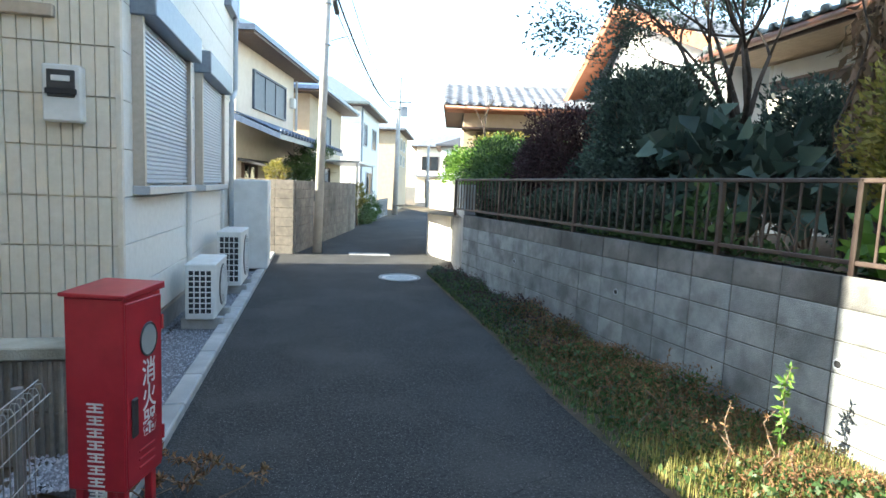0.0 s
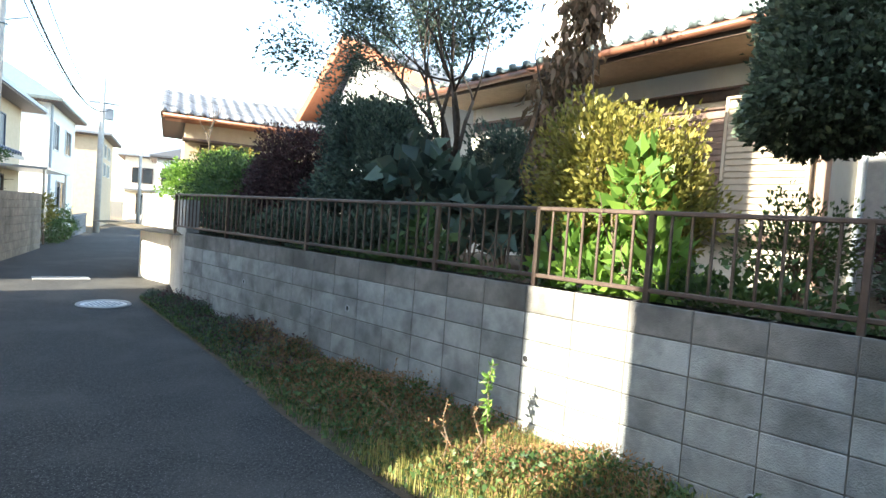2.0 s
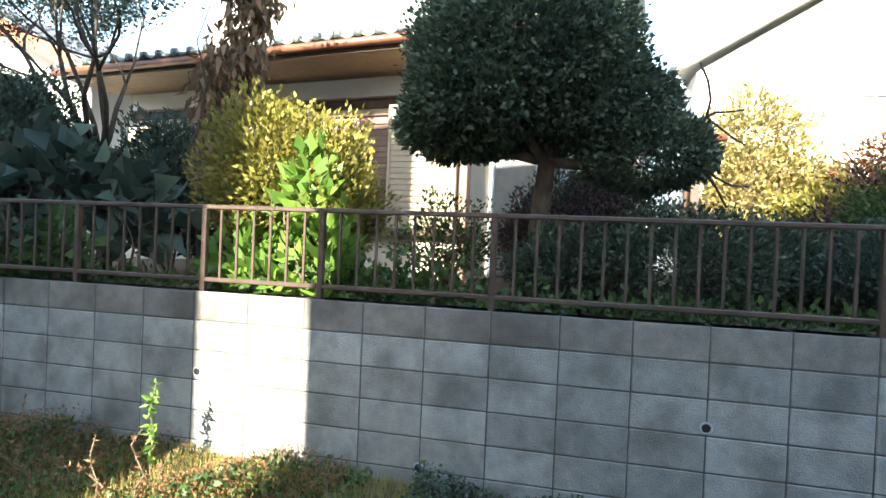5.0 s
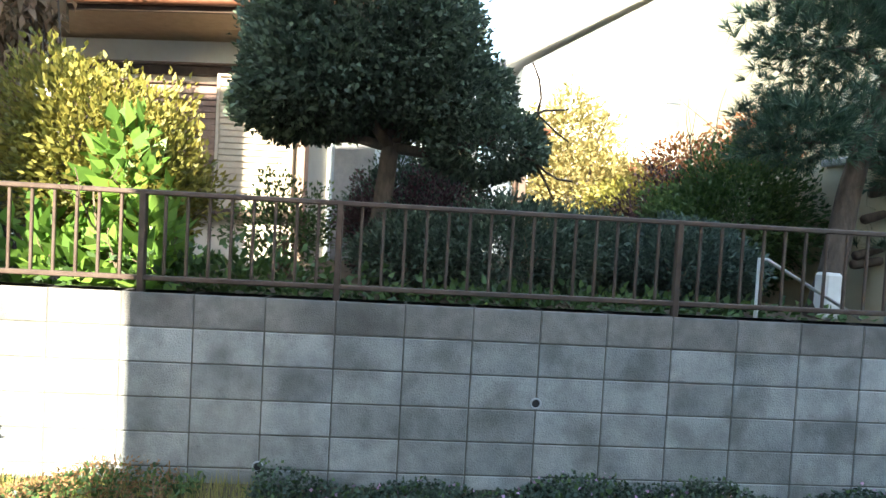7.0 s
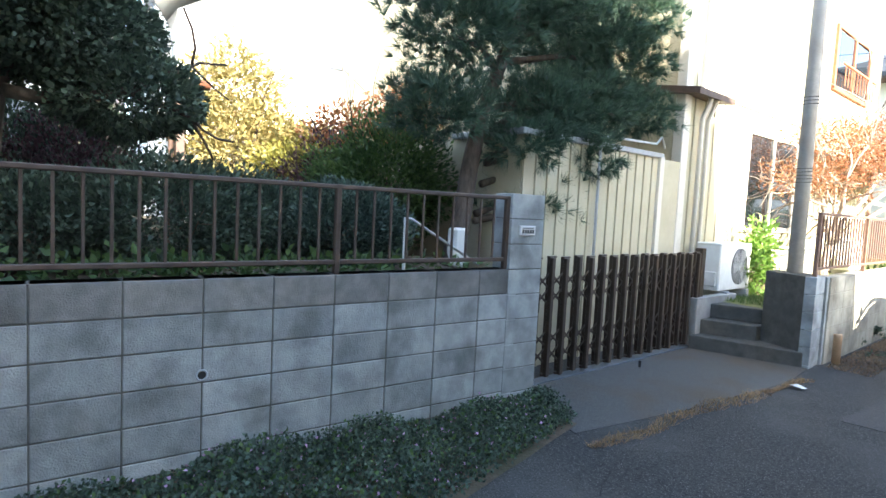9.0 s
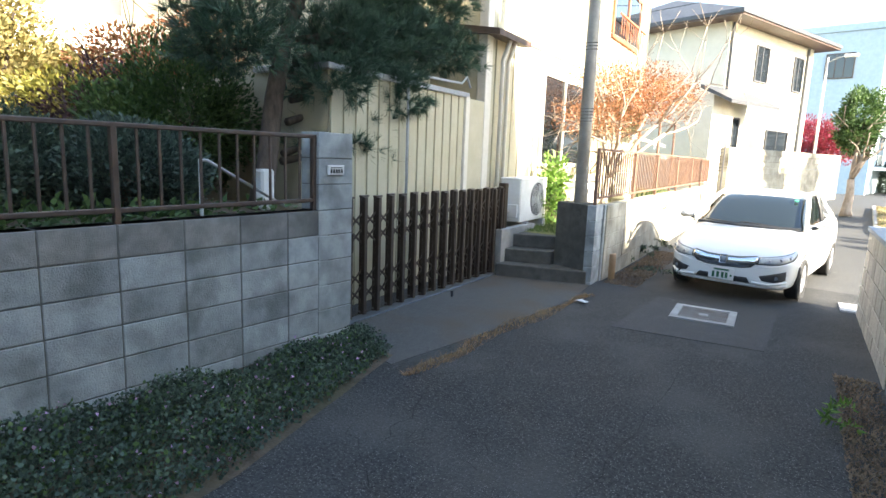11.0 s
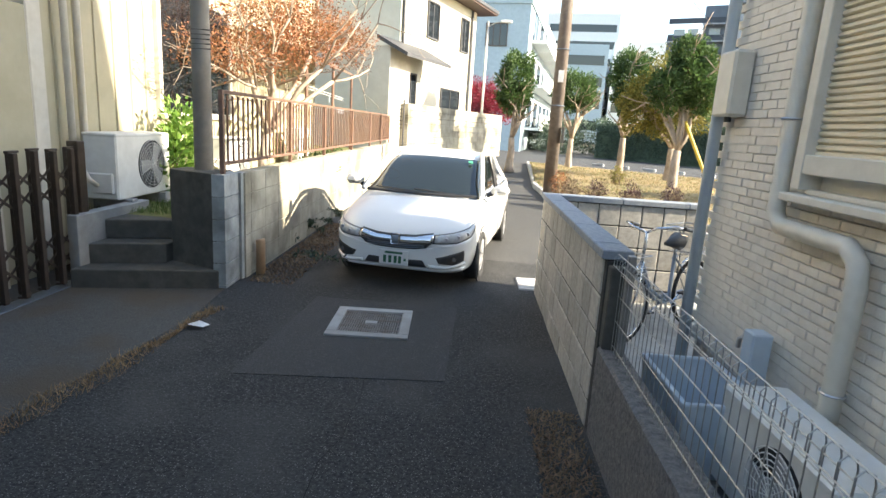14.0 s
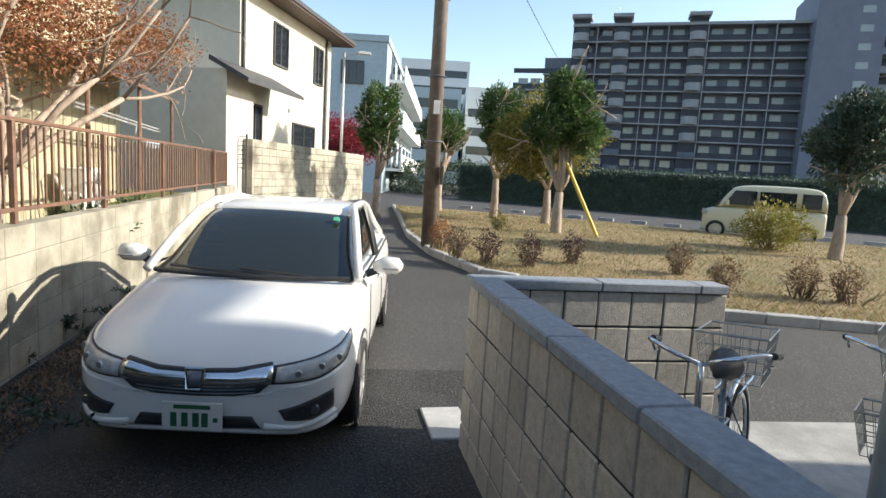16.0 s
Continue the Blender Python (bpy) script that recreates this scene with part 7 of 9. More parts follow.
def body_prof(w, top, bot, crown_=0.02, belt=0.0):
    return [(0, top + crown_), (0.5 * w, top + crown_ * 0.8), (0.82 * w, top - 0.005), (0.94 * w, top - 0.05), (0.985 * w, top - 0.16 - belt), (w, 0.58), (0.995 * w, 0.42), (0.965 * w, 0.3), (0.93 * w, bot + 0.02), (0.84 * w, bot), (0, bot)]


body_st = [(0.0, 0.5, 0.56, 0.3), (-0.03, 0.58, 0.6, 0.25), (-0.1, 0.68, 0.66, 0.2), (-0.24, 0.78, 0.725, 0.18), (-0.45, 0.83, 0.8, 0.18), (-0.8, 0.845, 0.88, 0.18), (-1.12, 0.848, 0.95, 0.18), (-1.3, 0.85, 0.97, 0.18), (-2.0, 0.85, 0.97, 0.18), (-2.8, 0.85, 0.98, 0.18), (-3.5, 0.848, 1.0, 0.18), (-3.95, 0.83, 1.03, 0.2), (-4.25, 0.78, 1.03, 0.24), (-4.38, 0.7, 0.95, 0.28), (-4.42, 0.6, 0.85, 0.34)]
car_body = loft([(y, body_prof(w, t, b)) for y, w, t, b in body_st], "body", car_paint, car)
bpy.context.view_layer.update()
car_shell = car_body.evaluated_get(bpy.context.evaluated_depsgraph_get())


def on_nose(deg, z, push):
    """A place on the car's nose, seen outward from a point behind the bumper at an angle from straight ahead."""
    d = Vector((math.sin(radians(deg)), math.cos(radians(deg)), 0))
    c = Vector((0, -0.9, z))
    ok, p, nrm, _ = car_shell.ray_cast(c + d * 2.5, -d)
    if not ok:
        p = c + d * 0.8
        nrm = d
    return p + nrm * push


def nose_patch(name, top, low, push, material, parent, n=16, rows=5, thick=0.02, label="", smooth=True):
    """A curved panel lying on the nose between an upper and a lower line of (degrees, height)."""
    g = Geo()
    for back in (0, 1):
        for i in range(n + 1):
            k = i / n
            a0, z0 = lerp_list([(j / (len(top) - 1), p[0]) for j, p in enumerate(top)], k), lerp_list([(j / (len(top) - 1), p[1]) for j, p in enumerate(top)], k)
            a1, z1 = lerp_list([(j / (len(low) - 1), p[0]) for j, p in enumerate(low)], k), lerp_list([(j / (len(low) - 1), p[1]) for j, p in enumerate(low)], k)
            for r in range(rows + 1):
                q = r / rows
                bulge = push * (0.55 + 0.45 * math.sin(math.pi * q)) - back * thick
                g.v.append(tuple(on_nose(a0 + (a1 - a0) * q, z0 + (z1 - z0) * q, bulge)))
    m = rows + 1
    o = (n + 1) * m
    for i in range(n):
        for r in range(rows):
            a = i * m + r
            g.f.append((a, a + 1, a + m + 1, a + m))
            g.f.append((o + a, o + a + m, o + a + m + 1, o + a + 1))
        g.f.append((i * m, (i + 1) * m, o + (i + 1) * m, o + i * m))
        g.f.append((i * m + rows, o + i * m + rows, o + (i + 1) * m + rows, (i + 1) * m + rows))
    g.f.append(tuple(range(m)) + tuple(range(o + m - 1, o - 1, -1)))
    e = n * m
    g.f.append(tuple(range(e + m - 1, e - 1, -1)) + tuple(range(o + e, o + e + m)))
    return part(name, g, material, parent, label, smooth=smooth)


cab = [(-1.02, 0.70, 0.955, 0.93), (-1.2, 0.70, 1.07, 0.93), (-1.62, 0.665, 1.33, 0.93), (-1.85, 0.64, 1.415, 0.93), (-2.3, 0.64, 1.46, 0.93), (-2.8, 0.64, 1.45, 0.93), (-3.2, 0.62, 1.38, 0.93), (-3.55, 0.63, 1.22, 0.93), (-3.9, 0.64, 1.03, 0.93)]


def cab_prof(w, t):
    return [(0, t), (0.5 * w, t - 0.008), (0.84 * w, t - 0.03), (0.93 * w, t - 0.06), (w * 0.97 + 0.02, t - 0.14 if t > 1.15 else t - 0.06), (w + 0.07, 0.95), (w + 0.08, 0.9), (0, 0.88)]


loft([(y, cab_prof(w, t)) for y, w, t, b in cab], "cabin_glass", car_glass, car)
roof_st = [(-1.78, 0.6, 1.408), (-1.95, 0.6, 1.452), (-2.3, 0.605, 1.478), (-2.8, 0.6, 1.468), (-3.15, 0.57, 1.412), (-3.3, 0.55, 1.36)]
loft([(y, [(0, t), (0.55 * w, t - 0.006), (0.88 * w, t - 0.028), (w, t - 0.07), (w * 0.99, t - 0.09), (0.5 * w, t - 0.05), (0, t - 0.045)]) for y, w, t in roof_st], "roof", car_paint, car)
for s in (-1, 1):
    part("a_pillar", Geo().path([(s * 0.765, -1.05, 0.96), (s * 0.7, -1.42, 1.2), (s * 0.645, -1.72, 1.36), (s * 0.6, -1.95, 1.43), (s * 0.6, -2.6, 1.44), (s * 0.6, -3.1, 1.39), (s * 0.63, -3.5, 1.22), (s * 0.7, -3.95, 1.02)], 0.034, 8), car_paint, car, smooth=True)
    part("b_pillar", Geo().path([(s * 0.785, -2.35, 0.96), (s * 0.72, -2.38, 1.2), (s * 0.645, -2.4, 1.4)], 0.035, 6), plastic_dark, car)
    part("window_trim", Geo().path([(s * 0.8, -1.1, 0.975), (s * 0.805, -2.3, 0.975), (s * 0.8, -3.7, 0.995)], 0.01, 6), plastic_dark, car)
    mir = thing_part("mirror", car)
    mg_ = Geo().path([(s * 0.86, -1.28, 1.02), (s * 0.95, -1.27, 1.045), (s * 1.04, -1.28, 1.04), (s * 1.07, -1.29, 1.03)], [0.045, 0.07, 0.066, 0.035], 12)
    part("shell", mg_, car_paint, mir, smooth=True)
    part("arm", Geo().path([(s * 0.8, -1.25, 0.97), (s * 0.88, -1.27, 1.0)], 0.03, 8), plastic_dark, mir)
    part("turn_signal", Geo().cbox(min(s * 0.93, s * 1.05), max(s * 0.93, s * 1.05), -1.195, -1.185, 1.02, 1.035, 0.003), lamp_glass, mir)
    hl = thing_part("headlight", car)
    nose_patch("housing", [(s * 25, 0.625), (s * 40, 0.66), (s * 54, 0.7), (s * 65, 0.745)], [(s * 24, 0.535), (s * 40, 0.545), (s * 54, 0.6), (s * 64, 0.69)], 0.006, plastic_dark, hl, label="dark headlight housing")
    nose_patch("lens", [(s * 27, 0.618), (s * 40, 0.65), (s * 53, 0.688), (s * 63, 0.732)], [(s * 26, 0.545), (s * 40, 0.556), (s * 53, 0.61), (s * 62, 0.69)], 0.014, lamp_glass, hl, label="clear headlight lens")
    for j in range(3):
        c = on_nose(s * (33 + 8 * j), 0.585 + 0.022 * j, 0.012)
        part("projector", Geo().tube(c - Vector((0, 0.012, 0)), c + Vector((s * 0.004, 0.008, 0)), 0.022, 0.019, 14), alloy, hl)
    # lower intakes with fog lamps
    fi = thing_part("fog_intake", car)
    nose_patch("recess", [(s * 27, 0.385), (s * 36, 0.43), (s * 46, 0.465)], [(s * 29, 0.325), (s * 38, 0.305), (s * 47, 0.34)], 0.006, plastic_dark, fi, thick=0.03)
    nose_patch("lower_blade", [(s * 23, 0.305), (s * 34, 0.29), (s * 48, 0.325)], [(s * 23, 0.265), (s * 34, 0.262), (s * 48, 0.3)], 0.022, car_paint, fi, rows=4, thick=0.03)
    c = on_nose(s * 38, 0.372, 0.008)
    part("lamp", Geo().tube(c - Vector((0, 0.02, 0)), c + Vector((s * 0.003, 0.006, 0)), 0.03, 0.026, 16), chrome, fi)
    wheel(car, s * 0.757, -0.82, 0.3, s)
    wheel(car, s * 0.757, -3.42, 0.3, s)
    for yy in (-0.82, -3.42):
        part("wheel_arch", Geo().ring((s * 0.835, yy, 0.31), (1, 0, 0), 0.33, 0.014, 28, 6), plastic_dark, car)
    part("door_gap", Geo().path([(s * 0.852, -2.33, 0.3), (s * 0.856, -2.33, 0.6), (s * 0.845, -2.33, 0.9)], 0.004, 4), plastic_dark, car)
    part("door_gap", Geo().path([(s * 0.852, -1.18, 0.3), (s * 0.856, -1.2, 0.6), (s * 0.845, -1.22, 0.9)], 0.004, 4), plastic_dark, car)
    for yy in (-2.15, -3.1):
        part("door_handle", Geo().cbox(min(s * 0.845, s * 0.875), max(s * 0.845, s * 0.875), yy - 0.1, yy + 0.1, 0.8, 0.83, 0.01), car_paint, car)
gr_ = thing_part("grille", car)
nose_patch("upper_slot", [(-26, 0.645), (-14, 0.615), (0, 0.607), (14, 0.615), (26, 0.645)], [(-26, 0.622), (-14, 0.588), (0, 0.58), (14, 0.588), (26, 0.622)], 0.008, plastic_dark, gr_)
nose_patch("chrome_bar", [(-26, 0.625), (-14, 0.592), (0, 0.584), (14, 0.592), (26, 0.625)], [(-25, 0.545), (-14, 0.512), (0, 0.504), (14, 0.512), (25, 0.545)], 0.03, chrome, gr_, n=24, rows=8, label="broad bright chrome grille bar")
nose_patch("lower_slot", [(-25, 0.55), (-14, 0.516), (0, 0.508), (14, 0.516), (25, 0.55)], [(-21, 0.485), (-13, 0.462), (0, 0.456), (13, 0.462), (21, 0.485)], 0.01, plastic_dark, gr_, n=20)
for z in (0.494, 0.474):
    part("grille_slat", Geo().path([on_nose(a_, z + 0.00004 * a_ * a_, 0.014) for a_ in (-20, -14, -7, 0, 7, 14, 20)], 0.005, 5), alu_dark, gr_, smooth=True)
part("emblem", Geo().path([on_nose(-3.2, 0.596, 0.042), on_nose(-2.5, 0.506, 0.042), on_nose(2.5, 0.506, 0.042), on_nose(3.2, 0.596, 0.042), on_nose(-3.2, 0.596, 0.042)], 0.009, 6), chrome, gr_, "rounded chrome emblem frame")
nose_patch("emblem_inset", [(-3.0, 0.592), (3.0, 0.592)], [(-2.4, 0.51), (2.4, 0.51)], 0.038, alu_dark, gr_, n=4, rows=3)
nose_patch("intake", [(-19, 0.345), (0, 0.335), (19, 0.345)], [(-22, 0.268), (0, 0.262), (22, 0.268)], 0.008, plastic_dark, car)
nose_patch("bumper_lip", [(-50, 0.27), (-24, 0.245), (0, 0.24), (24, 0.245), (50, 0.27)], [(-50, 0.235), (-24, 0.212), (0, 0.208), (24, 0.212), (50, 0.235)], 0.016, car_paint, car, n=24, rows=4)
np_ = thing_part("number_plate", car)
part("plate", Geo().cbox(-0.165, 0.165, 0.05, 0.06, 0.275, 0.44, 0.004), lettering_white, np_)
pb_ = Geo()
pb_.box(-0.1, 0.1, 0.0605, 0.063, 0.402, 0.425)
for x in (-0.07, -0.02, 0.04, 0.1):
    pb_.box(x - 0.017, x + 0.017, 0.0605, 0.063, 0.3, 0.38)
pb_.box(-0.14, -0.115, 0.0605, 0.063, 0.33, 0.355)
part("writing", pb_, lettering_green, np_)
for x0, x1 in ((-0.55, 0.1), (0.0, 0.6)):
    part("wiper", Geo().path([(x0, -1.0, 0.965), ((x0 + x1) / 2, -1.02, 0.985), (x1, -1.06, 1.0)], 0.011, 5), plastic_dark, car)
part("cowl", Geo().path([(-0.7, -1.03, 0.965), (-0.4, -0.98, 0.96), (0, -0.965, 0.958), (0.4, -0.98, 0.96), (0.7, -1.03, 0.965)], 0.02, 6), plastic_dark, car)
part("sticker", Geo().tube((-0.5, -1.66, 1.335), (-0.5, -1.652, 1.35), 0.028, n=14), mat("green_sticker", (0.1, 0.5, 0.3), rough=0.5), car)

# ---- small boxy van on the road behind ----
van_paint = mat("van_cream", (0.62, 0.58, 0.4), (0.66, 0.62, 0.44), rough=0.3, coat=0.4)
van = thing("cream_van", "small boxy cream kei van standing on the far road", "car", Matrix.Translation((-11.68, -21.4, 0.1)) @ Matrix.Rotation(math.atan2(-1.38, 2.31) - math.pi / 2, 4, "Z"))
# local +y is the van's nose
vst = [(1.66, 0.5, 0.75, 0.3), (1.62, 0.62, 0.85, 0.24), (1.45, 0.7, 0.95, 0.2), (1.2, 0.735, 1.0, 0.2), (0, 0.74, 1.02, 0.2), (-1.4, 0.74, 1.02, 0.2), (-1.66, 0.72, 1.0, 0.24), (-1.7, 0.66, 0.95, 0.3)]
loft([(y, body_prof(w, t, b, 0.0)) for y, w, t, b in vst], "body", van_paint, van)
cst = [(1.3, 0.66, 0.98), (1.1, 0.655, 1.3), (0.9, 0.65, 1.6), (0.6, 0.645, 1.7), (0, 0.645, 1.72), (-1.2, 0.645, 1.72), (-1.55, 0.64, 1.66), (-1.66, 0.65, 1.4), (-1.68, 0.67, 1.0)]
loft([(y, [(0, t), (0.5, t), (w - 0.03, t - 0.03), (w, t - 0.1), (w + 0.06, 0.98), (0, 0.95)]) for y, w, t in cst], "cabin", van_paint, van)
for s in (-1, 1):
    for y0, y1 in ((0.95, 0.2), (0.12, -0.85), (-1.0, -1.5)):
        part("side_window", Geo().add([(s * 0.735, y0 + 0.12 * (y0 > 0.5), 1.08), (s * 0.735, y1, 1.08), (s * 0.69, y1, 1.52), (s * 0.69, y0 - 0.15 * (y0 > 0.5), 1.52), (s * 0.68, y0, 1.08), (s * 0.68, y1, 1.08), (s * 0.63, y1, 1.52), (s * 0.63, y0 - 0.15 * (y0 > 0.5), 1.52)], [(0, 1, 2, 3), (4, 7, 6, 5), (0, 4, 5, 1), (1, 5, 6, 2), (2, 6, 7, 3), (3, 7, 4, 0)]), car_glass, van)
    wheel(van, s * 0.65, 1.25, 0.28, s, rim_m=plastic_white)
    wheel(van, s * 0.65, -1.2, 0.28, s, rim_m=plastic_white)
    part("mirror", Geo().cbox(min(s * 0.74, s * 0.88), max(s * 0.74, s * 0.88), 0.95, 1.05, 1.05, 1.22, 0.02), van_paint, van)
    part("headlight", Geo().cbox(min(s * 0.45, s * 0.66), max(s * 0.45, s * 0.66), 1.55, 1.68, 0.72, 0.88, 0.03), lamp_glass, van)
part("windscreen", Geo().add([(-0.62, 1.33, 1.02), (0.62, 1.33, 1.02), (0.56, 0.93, 1.58), (-0.56, 0.93, 1.58), (-0.62, 1.25, 1.0), (0.62, 1.25, 1.0), (0.56, 0.85, 1.56), (-0.56, 0.85, 1.56)], [(0, 1, 2, 3), (4, 7, 6, 5), (0, 4, 5, 1), (1, 5, 6, 2), (2, 6, 7, 3), (3, 7, 4, 0)]), car_glass, van)


# ---- bicycles ----
def bicycle(m, label, frame_m):
    b = thing("bicycle", label, "bicycle", m, "parked bicycles")
    for y in (0.0, -1.08):
        wh = thing_part("wheel", b, Matrix.Translation((0, y, 0.33)))
        part("tyre", Geo().ring((0, 0, 0), (1, 0, 0), 0.315, 0.018, 36, 6), rubber, wh)
        part("rim", Geo().ring((0, 0, 0), (1, 0, 0), 0.29, 0.009, 36, 5), chrome, wh)
        sp = Geo()
        for i in range(18):
            a = 2 * math.pi * i / 18
            sp.tube((0.015 * (-1) ** i, 0, 0), (0, 0.288 * math.cos(a), 0.288 * math.sin(a)), 0.0015, n=3)
        sp.tube((-0.04, 0, 0), (0.04, 0, 0), 0.02, n=8)
        part("spokes", sp, chrome, wh)
        part("mudguard", Geo().path([(0, 0.36 * math.cos(a), 0.36 * math.sin(a)) for a in np.linspace(0.2 if y == 0 else 0.9, 2.6 if y == 0 else 3.6, 14)], 0.016, 5), chrome, wh, smooth=True)
    part("frame", Geo().path([(0, -0.2, 0.72), (0, -0.35, 0.45), (0, -0.62, 0.3), (0, -0.68, 0.32), (0, -0.74, 0.75)], 0.018, 8), frame_m, b, smooth=True)
    part("down_tube", Geo().path([(0, -0.2, 0.62), (0, -0.4, 0.36), (0, -0.64, 0.28)], 0.016, 8), frame_m, b, smooth=True)
    for s in (-1, 1):
        part("fork", Geo().path([(s * 0.01, -0.2, 0.72), (s * 0.05, -0.1, 0.5), (s * 0.055, 0.0, 0.33)], 0.011, 6), chrome, b, smooth=True)
        part("stay", Geo().path([(s * 0.02, -0.66, 0.29), (s * 0.06, -1.08, 0.33), (s * 0.02, -0.73, 0.7)], 0.009, 6), frame_m, b)
        part("handlebar", Geo().path([(0, -0.24, 0.98), (s * 0.12, -0.2, 1.03), (s * 0.25, -0.3, 1.05), (s * 0.27, -0.45, 1.02)], 0.011, 8), chrome, b, smooth=True)
        part("grip", Geo().tube((s * 0.268, -0.4, 1.03), (s * 0.275, -0.52, 1.005), 0.017, n=10), plastic_dark, b)
        part("brake_lever", Geo().path([(s * 0.25, -0.32, 1.04), (s * 0.25, -0.38, 0.98), (s * 0.26, -0.46, 0.965)], 0.007, 5), chrome, b)
        part("crank", Geo().path([(s * 0.05, -0.64, 0.28), (s * 0.08, -0.64 + s * 0.12, 0.28 - s * 0.1)], 0.01, 6), chrome, b)
        part("pedal", Geo().cbox(s * 0.1 - 0.04, s * 0.1 + 0.04, -0.68 + s * 0.12, -0.6 + s * 0.12, 0.27 - s * 0.1, 0.29 - s * 0.1, 0.004), plastic_dark, b)
    part("stem", Geo().path([(0, -0.2, 0.7), (0, -0.235, 0.9), (0, -0.24, 0.99)], 0.016, 8), chrome, b, smooth=True)
    sd = Geo()
    sd.path([(0, -0.56, 0.855), (0, -0.66, 0.86), (0, -0.76, 0.865), (0, -0.82, 0.865)], [0.02, 0.045, 0.09, 0.07], 10)
    so = part("saddle", sd, plastic_dark, b, smooth=True)
    part("seat_post", Geo().tube((0, -0.72, 0.6), (0, -0.745, 0.84), 0.014, n=8), chrome, b)

    def basket(name, y, z, w, d, h):
        g = Geo()
        for k in range(5):
            f = 0.82 + 0.18 * k / 4
            zz = z + h * k / 4
            g.path([(-w * f, y - d * f, zz), (w * f, y - d * f, zz), (w * f, y + d * f, zz), (-w * f, y + d * f, zz), (-w * f, y - d * f, zz)], 0.0028 if k < 4 else 0.006, 4)
        for i in range(9):
            t = -1 + 2 * i / 8
            for sx, sy in ((t, -1), (t, 1), (-1, t), (1, t)):
                g.tube((w * 0.82 * sx, y + d * 0.82 * sy, z), (w * sx, y + d * sy, z + h), 0.002, n=3)
            g.tube((w * 0.82 * t, y - d * 0.82, z), (w * 0.82 * t, y + d * 0.82, z), 0.002, n=3)
        part(name, g, wire_mat, b)

    basket("front_basket", 0.0, 0.6, 0.15, 0.12, 0.2)
    basket("rear_basket", -1.02, 0.74, 0.18, 0.17, 0.26)
    part("rack", Geo().path([(-0.06, -0.82, 0.7), (-0.06, -1.2, 0.7), (0.06, -1.2, 0.7), (0.06, -0.82, 0.7)], 0.007, 5), chrome, b)
    part("chain_guard", Geo().cbox(0.03, 0.05, -1.0, -0.55, 0.26, 0.36, 0.01), frame_m, b)
    part("kick_stand", Geo().path([(-0.08, -1.08, 0.33), (-0.1, -1.12, 0.02), (0.1, -1.12, 0.02), (0.08, -1.08, 0.33)], 0.009, 6), chrome, b)
    part("headlamp", Geo().tube((0.06, 0.0, 0.58), (0.06, 0.06, 0.58), 0.025, 0.035, 10), chrome, b)
    return b


bicycle(pose(-0.84, -6.52, 0.02, 0, 4, -45) @ Matrix.Scale(0.86, 4), "silver-blue city bicycle with wire baskets by the block fence", mat("bike_blue", (0.16, 0.2, 0.26), (0.2, 0.24, 0.3), rough=0.3, metal=0.4))
bicycle(pose(-1.75, -6.55, 0.022, 0, 4, -50) @ Matrix.Scale(0.88, 4), "black city bicycle with wire basket parked beside", plastic_dark)


# ---- red fire extinguisher box ----
rb = thing("fire_extinguisher_box", "red steel street fire extinguisher box with white lettering", "fire extinguisher box", Matrix.Translation((-0.58, 2.67, -0.04)) @ Matrix.Rotation(radians(-23), 4, "Z") @ Matrix.Diagonal((0.84, 0.84, 1, 1)))
part("cabinet", Geo().cbox(-0.14, 0.14, -0.15, 0.15, 0.35, 1.12, 0.006), red_paint, rb)
part("lid", Geo().add([(-0.155, -0.165, 1.12), (0.155, -0.165, 1.12), (0.155, 0.165, 1.12), (-0.155, 0.165, 1.12), (-0.155, -0.165, 1.135), (0.155, -0.165, 1.135), (0.155, 0.165, 1.15), (-0.155, 0.165, 1.15)], [(0, 3, 2, 1), (4, 5, 6, 7), (0, 1, 5, 4), (1, 2, 6, 5), (2, 3, 7, 6), (3, 0, 4, 7)]), red_paint, rb, bevel=0.004)
door = part("door", Geo().cbox(0.14, 0.148, -0.142, 0.142, 0.37, 1.1, 0.003), red_paint, rb)
part("window", Geo().tube((0.147, 0.03, 0.93), (0.151, 0.03, 0.93), 0.065, n=28), glass_pale, door, "round clouded window")
part("window_rim", Geo().ring((0.15, 0.03, 0.93), (1, 0, 0), 0.066, 0.005, 28, 5), plastic_dark, door)
part("handle", Geo().cbox(0.147, 0.16, -0.115, -0.07, 0.56, 0.72, 0.006), plastic_dark, door)
for k in range(3):
    part("louvre", Geo().cbox(0.147, 0.154, -0.06, 0.07, 0.41 + 0.035 * k, 0.422 + 0.035 * k, 0.003), red_paint, door)
for z in (0.5, 0.98):
    part("hinge", Geo().tube((0.15, 0.146, z - 0.03), (0.15, 0.146, z + 0.03), 0.007, n=8), red_paint, door)
for k in range(2):
    part("leg", Geo().cbox(-0.12, -0.08, -0.13 + 0.22 * k, -0.09 + 0.22 * k, 0.0, 0.36, 0.004), red_paint, rb)
    part("leg", Geo().cbox(0.08, 0.12, -0.13 + 0.22 * k, -0.09 + 0.22 * k, 0.0, 0.36, 0.004), red_paint, rb)
for k, ch_ in enumerate("消火器"):
    cu = bpy.data.curves.new("letter", "FONT")
    cu.body, cu.size, cu.extrude, cu.align_x, cu.align_y = ch_, 0.115, 0.0008, "CENTER", "CENTER"
    cu.offset = 0.0012
    cu.materials.append(lettering_white)
    lo = new("letter", cu)
    lo.parent = door
    lo.matrix_local = pose(0.1495, 0.03, 0.79 - 0.105 * k, 90, 0, 90)
